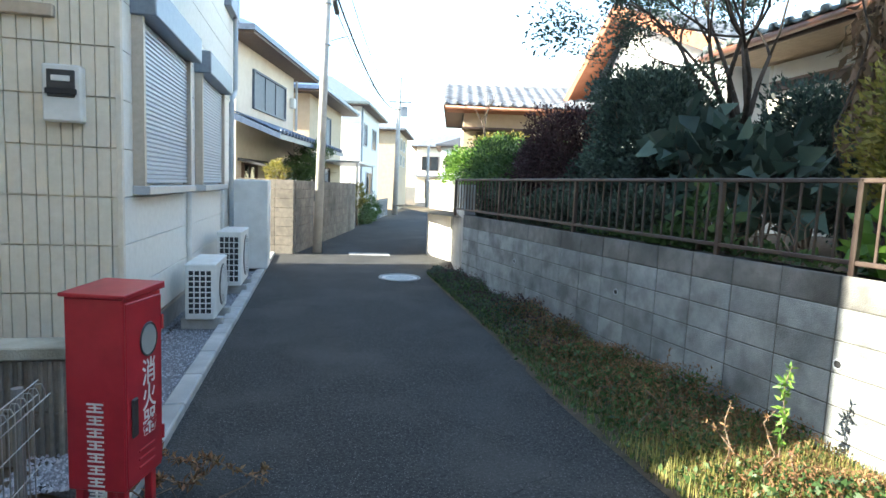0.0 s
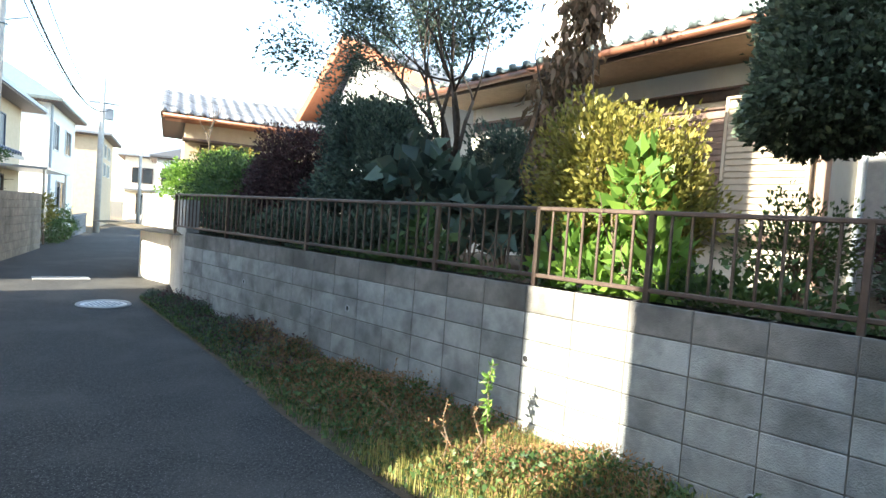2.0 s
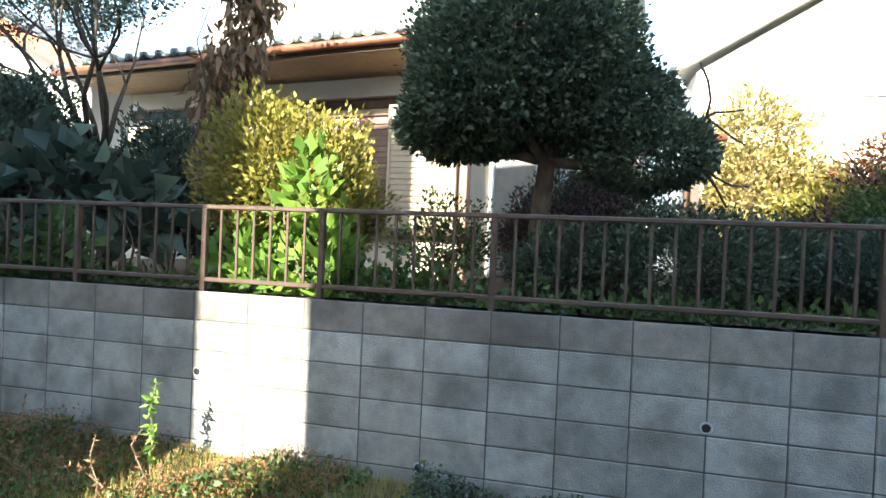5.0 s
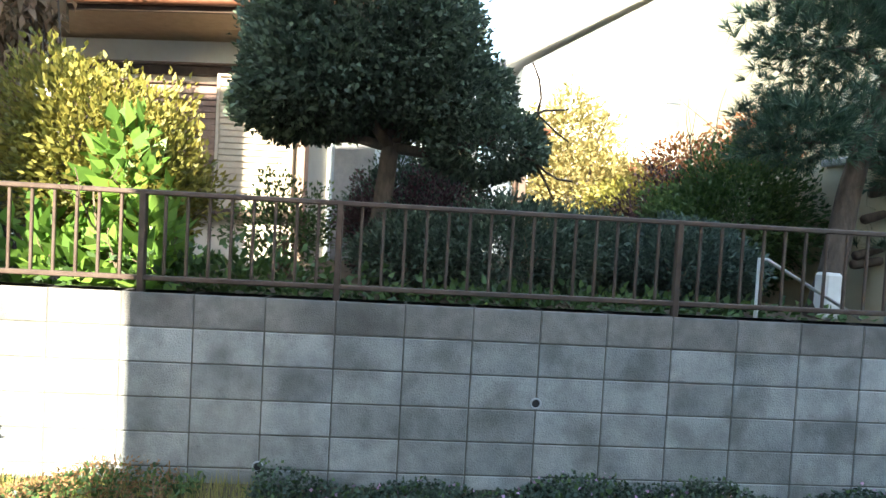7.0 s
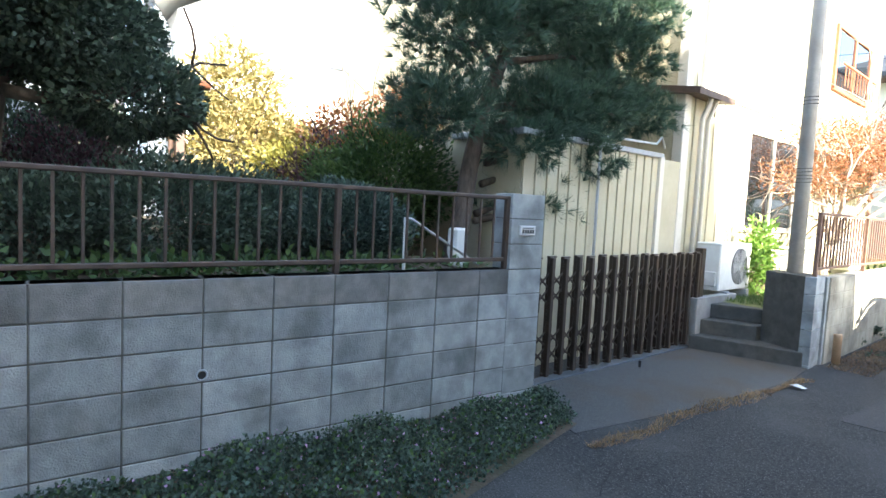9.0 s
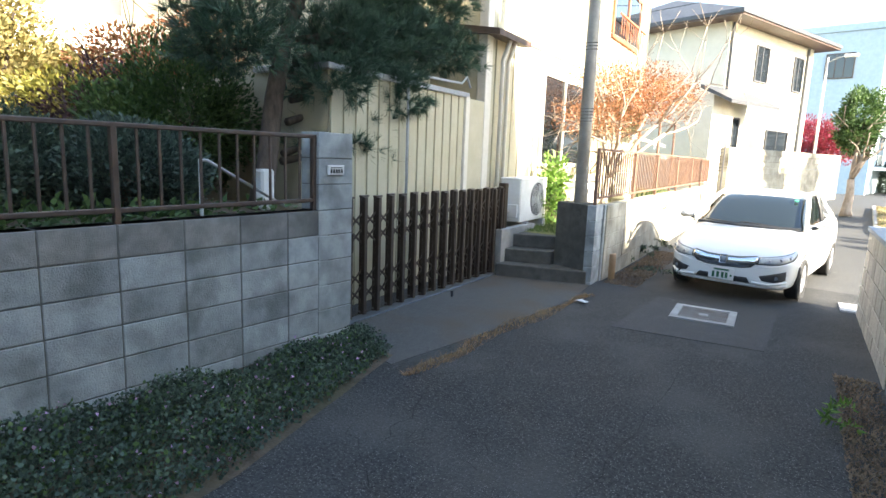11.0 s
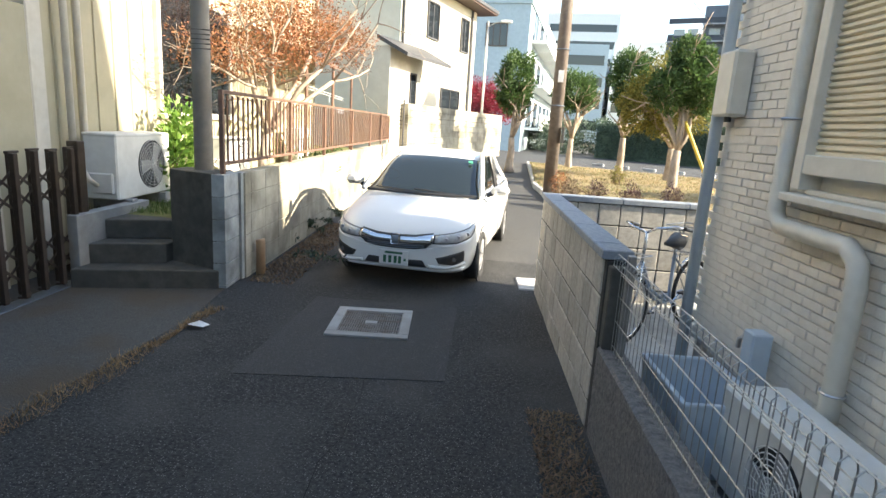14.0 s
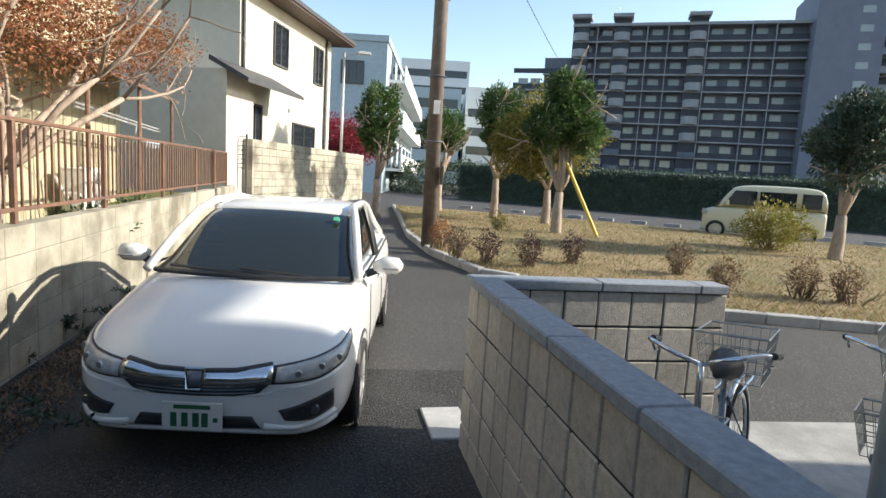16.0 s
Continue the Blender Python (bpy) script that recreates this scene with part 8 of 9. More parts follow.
for k in range(8):
    bars = Geo()
    z = 0.69 - 0.05 * k
    bars.box(-0.04, 0.04, -0.1535, -0.1515, z - 0.019, z - 0.012)
    bars.box(-0.04, 0.04, -0.1535, -0.1515, z + 0.011, z + 0.018)
    bars.box(-0.03, 0.03, -0.1535, -0.1515, z - 0.003, z + 0.003)
    bars.box(-0.005, 0.005, -0.1535, -0.1515, z - 0.0118, z - 0.0032)
    bars.box(-0.005, 0.005, -0.1535, -0.1515, z + 0.0032, z + 0.0108)
    part("lettering_bar", bars, lettering_white, rb)
# low wall and wire fence in the gap beside the box
lw = thing("low_wall", "low ribbed concrete block wall with a sunlit cap", "wall", frame2(-0.98, 3.6, 0.116), kind="structure")
for k in range(3):
    for j in range(2):
        part("block", Geo().cbox(-0.38 - 0.4 * k, 0.0 - 0.4 * k, 0, 0.15, -0.05 + 0.3 * j, 0.245 + 0.3 * j, 0.008), block_brown, lw)
    for j in range(8):
        part("rib", Geo().cbox(-0.38 - 0.4 * k + 0.047 * j, -0.355 - 0.4 * k + 0.047 * j, -0.02, 0.0, 0.0, 0.54, 0.006), block_brown, lw)
part("cap", Geo().cbox(-1.3, 0.02, -0.04, 0.18, 0.55, 0.62, 0.008), block_warm, lw)
wf2 = thing("wire_fence", "grey wire mesh fence with looped top beside the red box", "fence", pose(-0.93, 1.35, 0, 0, 0, -4))
wg = Geo()
for i in range(26):
    y = 0.05 * i
    wg.path([(0, y, 0.0), (0, y, 0.72), (0.01, y, 0.745), (0.03, y, 0.745), (0.04, y, 0.72), (0.04, y, 0.69)], 0.0024, 4)
for z in (0.1, 0.25, 0.4, 0.55, 0.69, 0.745):
    wg.tube((0, 0, z), (0, 1.3, z), 0.0028, n=4)
wg.tube((0.04, 0, 0.69), (0.04, 1.3, 0.69), 0.0028, n=4)
part("wire_mesh", wg, wire_mat, wf2)
for y in (0.1, 1.2):
    part("post", Geo().tube((-0.03, y, 0), (-0.03, y, 0.75), 0.02, n=10), fence_grey, wf2)


# ---- north end of the lane ----
def house_box(name, label, m, x0, x1, y0, y1, z1, wall_m, roof_m, ridge="y", over=0.5, rise=1.3, eave_m=None, z0=0.0):
    """Walls, hip or gable roof with thick eaves."""
    h = thing(name, label, "house", m)
    part("wall", Geo().box(x0, x1, y0, y1, z0 - 0.1, z1), wall_m, h)
    a, b, c, d = x0 - over, x1 + over, y0 - over, y1 + over
    if ridge == "y":
        r0, r1 = ((a + b) / 2, c + (b - a) * 0.35), ((a + b) / 2, d - (b - a) * 0.35)
    else:
        r0, r1 = (a + (d - c) * 0.35, (c + d) / 2), (b - (d - c) * 0.35, (c + d) / 2)
    vs = [(a, c, z1), (b, c, z1), (b, d, z1), (a, d, z1), (a, c, z1 + 0.12), (b, c, z1 + 0.12), (b, d, z1 + 0.12), (a, d, z1 + 0.12), (*r0, z1 + rise), (*r1, z1 + rise)]
    if ridge == "y":
        fs = [(4, 5, 8), (5, 6, 9, 8), (6, 7, 9), (7, 4, 8, 9)]
    else:
        fs = [(4, 5, 9, 8), (5, 6, 9), (6, 7, 8, 9), (7, 4, 8)]
    part("roof", Geo().add(vs, [(0, 3, 2, 1), (0, 1, 5, 4), (1, 2, 6, 5), (2, 3, 7, 6), (3, 0, 4, 7)] + fs), roof_m, h)
    part("eave_board", Geo().box(a + 0.04, b - 0.04, c + 0.04, d - 0.04, z1 - 0.06, z1 - 0.004), eave_m or fascia_brown, h)
    return h


def add_window(h, face, at, y0, y1, z0, z1, frame_m=alu_dark, pane_m=glass, bars=1, out=1, sill=True):
    """A framed window on a wall; face 'x': the wall x = at, looking to out; 'y' likewise."""
    w = thing_part("window", h)
    d = 0.05 * out

    def bx(a, b, c, e, o0, o1, mt, nm):
        lo, hi = sorted((at + o0 * out, at + o1 * out))
        g = Geo().box(lo, hi, a, b, c, e) if face == "x" else Geo().box(a, b, lo, hi, c, e)
        part(nm, g, mt, w)
    bx(y0, y1, z0, z1, 0.0, 0.02, pane_m, "pane")
    f = 0.05
    for a, b, c, e in ((y0 - f, y1 + f, z1, z1 + f), (y0 - f, y1 + f, z0 - f, z0), (y0 - f, y0, z0, z1), (y1, y1 + f, z0, z1)):
        bx(a, b, c, e, 0.0, 0.06, frame_m, "frame")
    for k in range(1, bars + 1):
        yy = y0 + (y1 - y0) * k / (bars + 1)
        bx(yy - 0.02, yy + 0.02, z0, z1, 0.0, 0.04, frame_m, "mullion")
    return w


ha = house_box("blue_roof_house", "cream two-storey house with blue tiled roofs and navy shutters", F0, -11, -4.9, 13.2, 17.9, 4.75, wall_cream, tile_blue, "x", 0.65, 1.3)
add_window(ha, "x", -4.9, 14.3, 16.9, 3.35, 4.2, shutter_navy, shutter_navy, 2)
part("pent_roof", Geo().add([(-4.9, 12.8, 3.05), (-4.9, 20.2, 3.05), (-3.75, 20.2, 2.6), (-3.75, 12.8, 2.6), (-4.9, 12.8, 2.9), (-4.9, 20.2, 2.9), (-3.75, 20.2, 2.48), (-3.75, 12.8, 2.48)], [(0, 1, 2, 3), (4, 7, 6, 5), (0, 4, 5, 1), (1, 5, 6, 2), (2, 6, 7, 3), (3, 7, 4, 0)]), tile_blue, ha)
tile_roof(ha, slope_m(-3.72, 12.8, 2.62, 90, 21.3), 7.2, 4, tile_blue)
part("lower_wall", Geo().box(-10, -4.85, 17.9, 20.0, 0, 2.9), wall_cream, ha)
part("porch_canopy", Geo().add([(-4.9, 13.3, 2.05), (-4.9, 15.6, 2.05), (-4.2, 15.6, 1.9), (-4.2, 13.3, 1.9), (-4.9, 13.3, 1.98), (-4.9, 15.6, 1.98), (-4.2, 15.6, 1.85), (-4.2, 13.3, 1.85)], [(0, 1, 2, 3), (4, 7, 6, 5), (0, 4, 5, 1), (1, 5, 6, 2), (2, 6, 7, 3), (3, 7, 4, 0)]), slate_dark, ha)
add_window(ha, "x", -4.9, 13.6, 14.5, 0.1, 1.9, fascia_brown, glass, 1)
add_window(ha, "x", -4.85, 16.6, 17.8, 1.0, 1.95, fascia_brown, glass, 1)
add_window(ha, "x", -4.85, 18.4, 19.4, 1.0, 1.95, shutter_navy, shutter_navy, 1)
part("hood_vent", Geo().cbox(-4.9, -4.75, 17.45, 17.65, 3.75, 4.05, 0.02), plastic_white, ha)
part("downpipe", Geo().path([(-4.8, 17.85, 4.6), (-4.8, 17.85, 3.1)], 0.04, 8), pipe_grey, ha)

# brown block garden wall, angled with the bend
bw1 = thing("wall_brown", "weathered brown concrete block wall round the corner house", "wall", F0, kind="structure")
bm1 = Geo().cbox(0, 0.12, 0.003, 0.397, 0.003, 0.197, 0.005).mesh("block")
for j in range(19):
    if 4 <= j <= 5:
        continue
    for i in range(8):
        part("block", bm1, block_brown, bw1, m=Matrix.Translation((-3.35, 12.25 + 0.4 * j, -0.02 + 0.2 * i)))
for j in range(3):
    for i in range(8):
        part("block", bm1, block_brown, bw1, m=Matrix.Translation((-4.45 + 0.4 * j, 12.25, -0.02 + 0.2 * i)) @ Matrix.Rotation(radians(-90), 4, "Z"))
bush("potted_shrub", "small yellow-green potted shrub on the wall", 0, 0, 0, 301, [(0, 0, 0.2, 0.25, 0.25, 0.25)], 900, 0.06, leaf_yellow, stems=3).matrix_world = F0 @ Matrix.Translation((-3.9, 13.0, 1.55))
tree("garden_tree", "pruned dark pine-like tree behind the brown wall", 0, 0, 0, 303, 1.5, 0.06, [(0, 0, 2.0, 0.5, 0.6, 0.3), (0.2, 0.5, 2.4, 0.45, 0.5, 0.25), (0, -0.5, 1.8, 0.45, 0.5, 0.25)], 6000, 0.06, leaf_mid, shell=0.4).matrix_world = F0 @ Matrix.Translation((-3.95, 15.6, 0.0))
bush("roadside_shrub", "low green shrubs at the lane side", 0, 0, 0, 305, [(0, 0, 0.4, 0.35, 1.2, 0.5), (0, 1.8, 0.5, 0.4, 1.0, 0.6)], 3500, 0.08, leaf_mid, stems=6, shell=0.4).matrix_world = F0 @ Matrix.Translation((-3.3, 22.5, 0.0))
bush("roadside_shrub", "flowering pale shrub over a fence", 0, 0, 0, 307, [(0, 0, 1.1, 0.4, 0.6, 0.5)], 1200, 0.08, leaf_yellow, stems=6, shell=0.3).matrix_world = F0 @ Matrix.Translation((-3.4, 21.2, 0.0))

hn = house_box("beige_house", "beige house with dark roof further up the lane", F0, -11, -5.0, 20.3, 26, 4.7, wall_beige, tile_blue, "y", 0.7, 1.1)
add_window(hn, "x", -5.0, 22, 23.6, 3.0, 4.1, shutter_navy, shutter_navy, 1)
add_window(hn, "x", -5.0, 21, 23.6, 0.9, 2.1, fascia_brown, glass, 2)
part("carport", Geo().box(-5.0, -3.4, 21.5, 26, 2.35, 2.42), alu, hn)
for y in (21.7, 25.8):
    part("carport_post", Geo().tube((-3.5, y, 0), (-3.5, y, 2.35), 0.04, n=8), alu, hn)
hw = house_box("pale_gabled_house", "pale white two-storey house up the lane", F0, -10, -4.6, 29, 36, 5.5, wall_white, tile_green, "x", 0.5, 2.0)
add_window(hw, "x", -4.6, 30, 31, 3.6, 4.7, alu, glass, 1)
add_window(hw, "x", -4.6, 33, 34.5, 3.6, 4.7, alu, glass, 1)
add_window(hw, "x", -4.6, 31, 33, 1.0, 2.2, alu, glass, 1)
part("side_pipe", Geo().path([(-4.55, 29.2, 5.4), (-4.55, 29.2, 0.2)], 0.05, 6), pipe_grey, hw)
hq = house_box("brown_house", "brown house at the lane's far bend", F0, -9, -3.6, 39, 46, 5.3, wall_beige, tile_grey, "y", 0.5, 1.5)
for y in (40, 42.3):
    for z in (3.0, 4.1):
        add_window(hq, "x", -3.6, y, y + 0.9, z, z + 0.7, plastic_white, glass, 0)
he = house_box("end_house", "pale house closing the view at the lane's end", F0, -3.6, 3.5, 58, 66, 5.6, wall_cream, tile_grey, "x", 0.6, 1.7)
for x in (-3.0, -0.2):
    add_window(he, "y", 58, x, x + 1.6, 3.3, 4.6, fascia_brown, glass, 1, out=-1)
add_window(he, "y", 58, -2.6, -0.4, 0.5, 2.3, fascia_brown, glass, 2, out=-1)
part("porch_roof", Geo().box(-3.8, 1.5, 57, 58, 2.6, 2.75), tile_grey, he)
he2 = house_box("end_house", "white house beside the lane's end", F0, -0.9, 5, 48, 54, 5.0, wall_white, slate_dark, "y", 0.5, 1.4)
add_window(he2, "y", 48, -0.5, 0.6, 3.0, 4.2, fascia_brown, glass, 1, out=-1)
lowf = thing("low_fence", "low white fence and gate posts up the lane", "fence", F0)
for i in range(14):
    part("picket", Geo().cbox(-3.3, -3.26, 26.2 + 0.3 * i, 26.28 + 0.3 * i, 0, 0.9, 0.01), alu_dark, lowf)
part("rail", Geo().cbox(-3.32, -3.25, 26.2, 30.4, 0.8, 0.85, 0.006), alu_dark, lowf)

# utility poles and cables, north
p1 = thing("utility_pole", "slim grey steel utility pole at the lane's bend", "utility pole", pose(1.45, 12.91, 0))
part("shaft", Geo().tube((0, 0, -0.1), (0.16, 0.05, 7.6), 0.1, 0.07, 20), pole_concrete, p1, smooth=True)
part("arm", Geo().tube((0.1, 0.03, 4.55), (0.55, 0.1, 4.75), 0.014, n=6), alu, p1)
for z in (4.5, 5.35, 5.6, 6.0):
    part("band", Geo().ring((0.1 + z * 0.004, 0.03, z), (0, 0, 1), 0.09, 0.012, 16, 5), alu_dark, p1)
part("junction_box", Geo().path([(0.3, 0.3, 5.55), (0.42, 0.6, 5.35)], 0.06, 8), plastic_dark, p1, smooth=True)
part("bracket", Geo().tube((0.12, 0.03, 5.6), (0.32, 0.3, 5.6), 0.015, n=6), alu_dark, p1)
p2 = thing("utility_pole", "far grey utility pole with a transformer arm", "utility pole", F0 @ Matrix.Translation((-2.9, 30.5, 0)))
part("shaft", Geo().tube((0, 0, 0), (0.05, 0, 7.2), 0.14, 0.1, 14), pole_concrete, p2, smooth=True)
part("crossarm", Geo().cbox(-0.5, 0.7, -0.04, 0.04, 5.9, 5.98, 0.005), alu_dark, p2)
part("box", Geo().cbox(0.15, 0.5, -0.15, 0.15, 5.2, 5.7, 0.02), alu_dark, p2)
p3 = thing("utility_pole", "thin dark pole by the end house", "utility pole", F0 @ Matrix.Translation((-1.8, 44, 0)))
part("shaft", Geo().tube((0, 0, 0), (0, 0, 5.0), 0.12, 0.09, 10), pole_concrete, p3, smooth=True)


def cable(a, b, sag, r=0.012, n=14, label="black overhead cable between poles"):
    a, b = Vector(a), Vector(b)
    pts = [a.lerp(b, i / n) - Vector((0, 0, sag * 4 * (i / n) * (1 - i / n))) for i in range(n + 1)]
    return single("overhead_cable", Geo().path(pts, r, 5), cable_mat, label, "cable", "overhead cables")


q2 = F0 @ Vector((-2.75, 30.4, 5.9))
cable((1.62, 12.95, 6.9), q2, 0.9)
cable((1.7, 13.0, 5.75), q2 + Vector((0.2, 0, -0.2)), 1.0, 0.025)
cable((1.7, 13.0, 5.4), q2 + Vector((0.1, 0, -0.3)), 0.75)
cable((1.5, 12.9, 7.3), (-3.0, 8.0, 9.0), 0.2)

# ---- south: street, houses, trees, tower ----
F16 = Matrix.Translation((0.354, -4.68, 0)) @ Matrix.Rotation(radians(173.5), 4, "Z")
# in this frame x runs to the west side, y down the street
HM = Matrix.Translation((4.0, -20.25, 0.5)) @ Matrix.Rotation(math.pi - math.atan(0.28), 4, "Z")
h2 = house_box("white_modern_house", "white rendered two-storey house with dark roof and window frames", HM, -6.5, 0.0, 0.0, 6.5, 5.6, mat("offwhite_render", (0.62, 0.58, 0.47), (0.68, 0.64, 0.53), rough=0.85, scale=4, bump=0.2, bscale=120), slate_dark, "y", 0.7, 1.5)
for y0, y1, z0, z1 in ((1.9, 2.75, 3.95, 5.05), (4.9, 5.6, 3.9, 5.05), (3.3, 5.0, 1.2, 2.35), (0.5, 1.15, 1.1, 2.6)):
    add_window(h2, "x", 0.0, y0, y1, z0, z1, slate_dark, glass, 1)
part("entrance_roof", Geo().add([(0.0, -1.4, 3.5), (0.0, 1.8, 3.5), (1.0, 1.8, 3.0), (1.0, -1.4, 3.0), (0.0, -1.4, 3.38), (0.0, 1.8, 3.38), (1.0, 1.8, 2.9), (1.0, -1.4, 2.9)], [(0, 1, 2, 3), (4, 7, 6, 5), (0, 4, 5, 1), (1, 5, 6, 2), (2, 6, 7, 3), (3, 7, 4, 0)]), slate_dark, h2)
part("entrance_wall", Geo().box(-5, 0.4, -1.3, 0.0, 0, 3.2), wall_cream, h2)
part("downpipe", Geo().path([(0.06, 0.1, 5.5), (0.06, 0.1, 0.4)], 0.045, 8), slate_dark, h2)
part("downpipe", Geo().path([(0.06, 5.9, 5.5), (0.06, 5.9, 0.4)], 0.045, 8), slate_dark, h2)
part("vent", Geo().tube((0.0, 3.0, 2.75), (0.08, 3.0, 2.72), 0.07, n=12), plastic_white, h2)
wl = thing("wall_street", "pale block wall along the street before the white house", "wall", Matrix.Translation((3.46, -19.7, 0.4)) @ Matrix.Rotation(math.pi - math.atan(0.28), 4, "Z"), kind="structure")
bme2 = Geo().cbox(-0.12, 0, 0.004, 0.396, 0.004, 0.196, 0.005).mesh("block")
for j in range(23):
    for i in range(9):
        part("block", bme2, block_warm, wl, m=Matrix.Translation((0, 0.4 * j, 0.2 * i - 0.05)))
for j in range(6):
    for i in range(9):
        part("block", bme2, block_brown, wl, m=Matrix.Translation((-0.4 * j, 0.0, 0.2 * i - 0.05)) @ Matrix.Rotation(radians(90), 4, "Z"))
hg = thing("iron_gate", "black iron bar gate beside the street wall", "gate", Matrix.Translation((3.6, -19.4, 0.5)) @ Matrix.Rotation(radians(-20), 4, "Z"))
for i in range(8):
    part("bar", Geo().cbox(0, 1.4, -0.01, 0.01, 0.9 + 0.11 * i, 0.92 + 0.11 * i, 0.002), slate_dark, hg)
for x in (0.0, 0.7, 1.4):
    part("post", Geo().cbox(x - 0.02, x + 0.02, -0.02, 0.02, 0.0, 1.75, 0.004), slate_dark, hg)
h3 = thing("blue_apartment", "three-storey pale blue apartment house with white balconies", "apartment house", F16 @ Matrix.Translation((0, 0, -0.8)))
part("wall", Geo().box(-16, -4.1, 38, 70, 0, 10.6), wall_blue, h3)
part("parapet", Geo().box(-16.1, -4.0, 37.9, 70.1, 10.6, 11.0), wall_blue, h3)
add_window(h3, "y", 38, -7.0, -5.6, 7.9, 9.3, fascia_brown, glass, 2, out=-1)
for k in range(3):
    for j in range(6):
        b = thing_part("balcony", h3)
        y = 40 + 4.8 * j
        part("slab", Geo().box(-4.1, -3.0, y, y + 4.6, 2.4 + 3 * k, 2.6 + 3 * k), wall_white, b)
        part("parapet", Geo().box(-3.1, -3.0, y, y + 4.6, 2.6 + 3 * k, 3.6 + 3 * k), wall_white, b)
        part("pane", Geo().box(-4.12, -4.05, y + 1, y + 3.5, 2.7 + 3 * k, 4.6 + 3 * k), glass, b)
for nm, x0, x1, y0, z1 in (("far_building", -10, 4, 120, 27), ("far_building", 3, 11, 100, 19), ("far_building", -6, 2, 90, 17)):
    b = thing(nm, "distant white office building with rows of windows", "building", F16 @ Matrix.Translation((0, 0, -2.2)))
    part("wall", Geo().box(x0, x1, y0, y0 + 30, 0, z1), wall_white if nm and z1 > 18 else wall_blue, b)
    for k in range(int(z1 / 3.2)):
        part("ribbon_window", Geo().box(x0 + 0.5, x1 - 0.5, y0 - 0.05, y0, 1.2 + 3.2 * k, 2.6 + 3.2 * k), glass, b)

# street lamp and brown pole
sl_ = thing("street_lamp", "thin pale street lamp post with a small lamp head", "street lamp", pose(1.75, -26.2, 0.3))
part("post", Geo().tube((0, 0, 0), (0, 0, 5.4), 0.055, 0.04, 12), steel_pale, sl_, smooth=True)
part("arm", Geo().path([(0, 0, 5.2), (-0.3, 0.05, 5.35), (-0.6, 0.1, 5.4)], 0.02, 6), steel_pale, sl_)
part("lamp_head", Geo().cbox(-0.95, -0.5, 0.03, 0.2, 5.35, 5.45, 0.02), plastic_white, sl_)
up4 = thing("utility_pole", "brown concrete utility pole in the planted strip", "utility pole", pose(-0.68, -15.6, 0.15))
part("shaft", Geo().tube((0, 0, 0), (0.02, 0, 9.5), 0.145, 0.11, 20), pole_brown, up4, smooth=True)
for z in (2.0, 3.2, 4.6, 5.4):
    part("band", Geo().ring((0.01, 0, z), (0, 0, 1), 0.16, 0.012, 18, 5), alu_dark, up4)
part("step_bolt", Geo().tube((0.12, 0, 1.9), (0.3, 0, 1.9), 0.01, n=6), alu_dark, up4)
part("sign_plate", Geo().cbox(-0.2, -0.14, 0.05, 0.2, 1.2, 1.55, 0.01), concrete_dark, up4)
part("number_tag", Geo().cbox(-0.06, 0.06, 0.155, 0.165, 2.5, 2.75, 0.003), lettering_white, up4)
part("coil", Geo().ring((1.8, -3.0, 6.5), (0.3, 1, 0), 0.25, 0.012, 20, 5), cable_mat, up4)
cable((-0.66, -15.6, 6.2), (12, -26, 8.0), 0.3)
cable((-0.66, -15.6, 6.9), (-30, 30, 14), 0.6)
cable((-0.7, -15.6, 7.3), (-20, -60, 9), 0.5)


def strip_tree(x, y, seed, h, blobs, n, leaf, label, size=0.1):
    return tree("street_tree", label, x, y, ground_z(y) + 0.12, seed, h * 0.72, 0.14, blobs, n, size, leaf, bark_pale, shell=0.4, rough=0.2, limbs=6)


strip_tree(0.39, -22.4, 401, 1.5, [(0, 0, 3.1, 0.6, 0.6, 0.75), (0.05, 0, 2.4, 0.55, 0.5, 0.5)], 8000, leaf_mid, "slim pruned street tree with a dense green crown")
strip_tree(-1.9, -25.5, 403, 1.6, [(0, 0, 2.9, 0.8, 0.8, 0.7)], 6000, leaf_mid, "pruned street tree with a round dark crown")
strip_tree(-3.37, -22.6, 405, 1.8, [(0, 0, 3.4, 0.65, 0.65, 0.8), (0, 0, 2.6, 0.5, 0.5, 0.5)], 8000, leaf_mid, "slim pruned street tree with bare pale trunk")
strip_tree(-4.07, -18.24, 407, 1.5, [(0, 0, 2.9, 0.6, 0.6, 0.6), (-0.5, 0, 2.55, 0.5, 0.5, 0.5), (0.45, 0.1, 2.6, 0.5, 0.5, 0.5), (0.1, 0, 3.5, 0.4, 0.4, 0.5), (-0.35, 0, 3.3, 0.3, 0.3, 0.45)], 11000, leaf_mid, "broad street tree with green crown, propped by a yellow stake")
strip_tree(-4.6, -21.0, 409, 1.5, [(0, 0, 2.7, 1.5, 1.2, 1.1), (0.9, 0, 2.3, 0.9, 0.9, 0.8)], 15000, leaf_yellow, "yellowing street tree behind the propped tree")
strip_tree(-9.35, -15.6, 411, 1.4, [(0, 0, 2.5, 0.85, 0.8, 0.8), (-0.3, 0, 3.0, 0.7, 0.7, 0.5)], 11000, leaf_dark, "dark leafy street tree with ivied trunk")
tree("red_maple", "crimson-leaved maple by the street wall", 2.6, -30.0, 0.1, 413, 1.3, 0.1, [(0, 0, 2.7, 1.5, 1.4, 1.0), (-1.2, 0, 2.5, 1.0, 1.0, 0.8)], 13000, 0.1, leaf_red, shell=0.3)
st = thing("tree_stake", "yellow painted stake propping the street tree", "stake", pose(0, 0, 0))
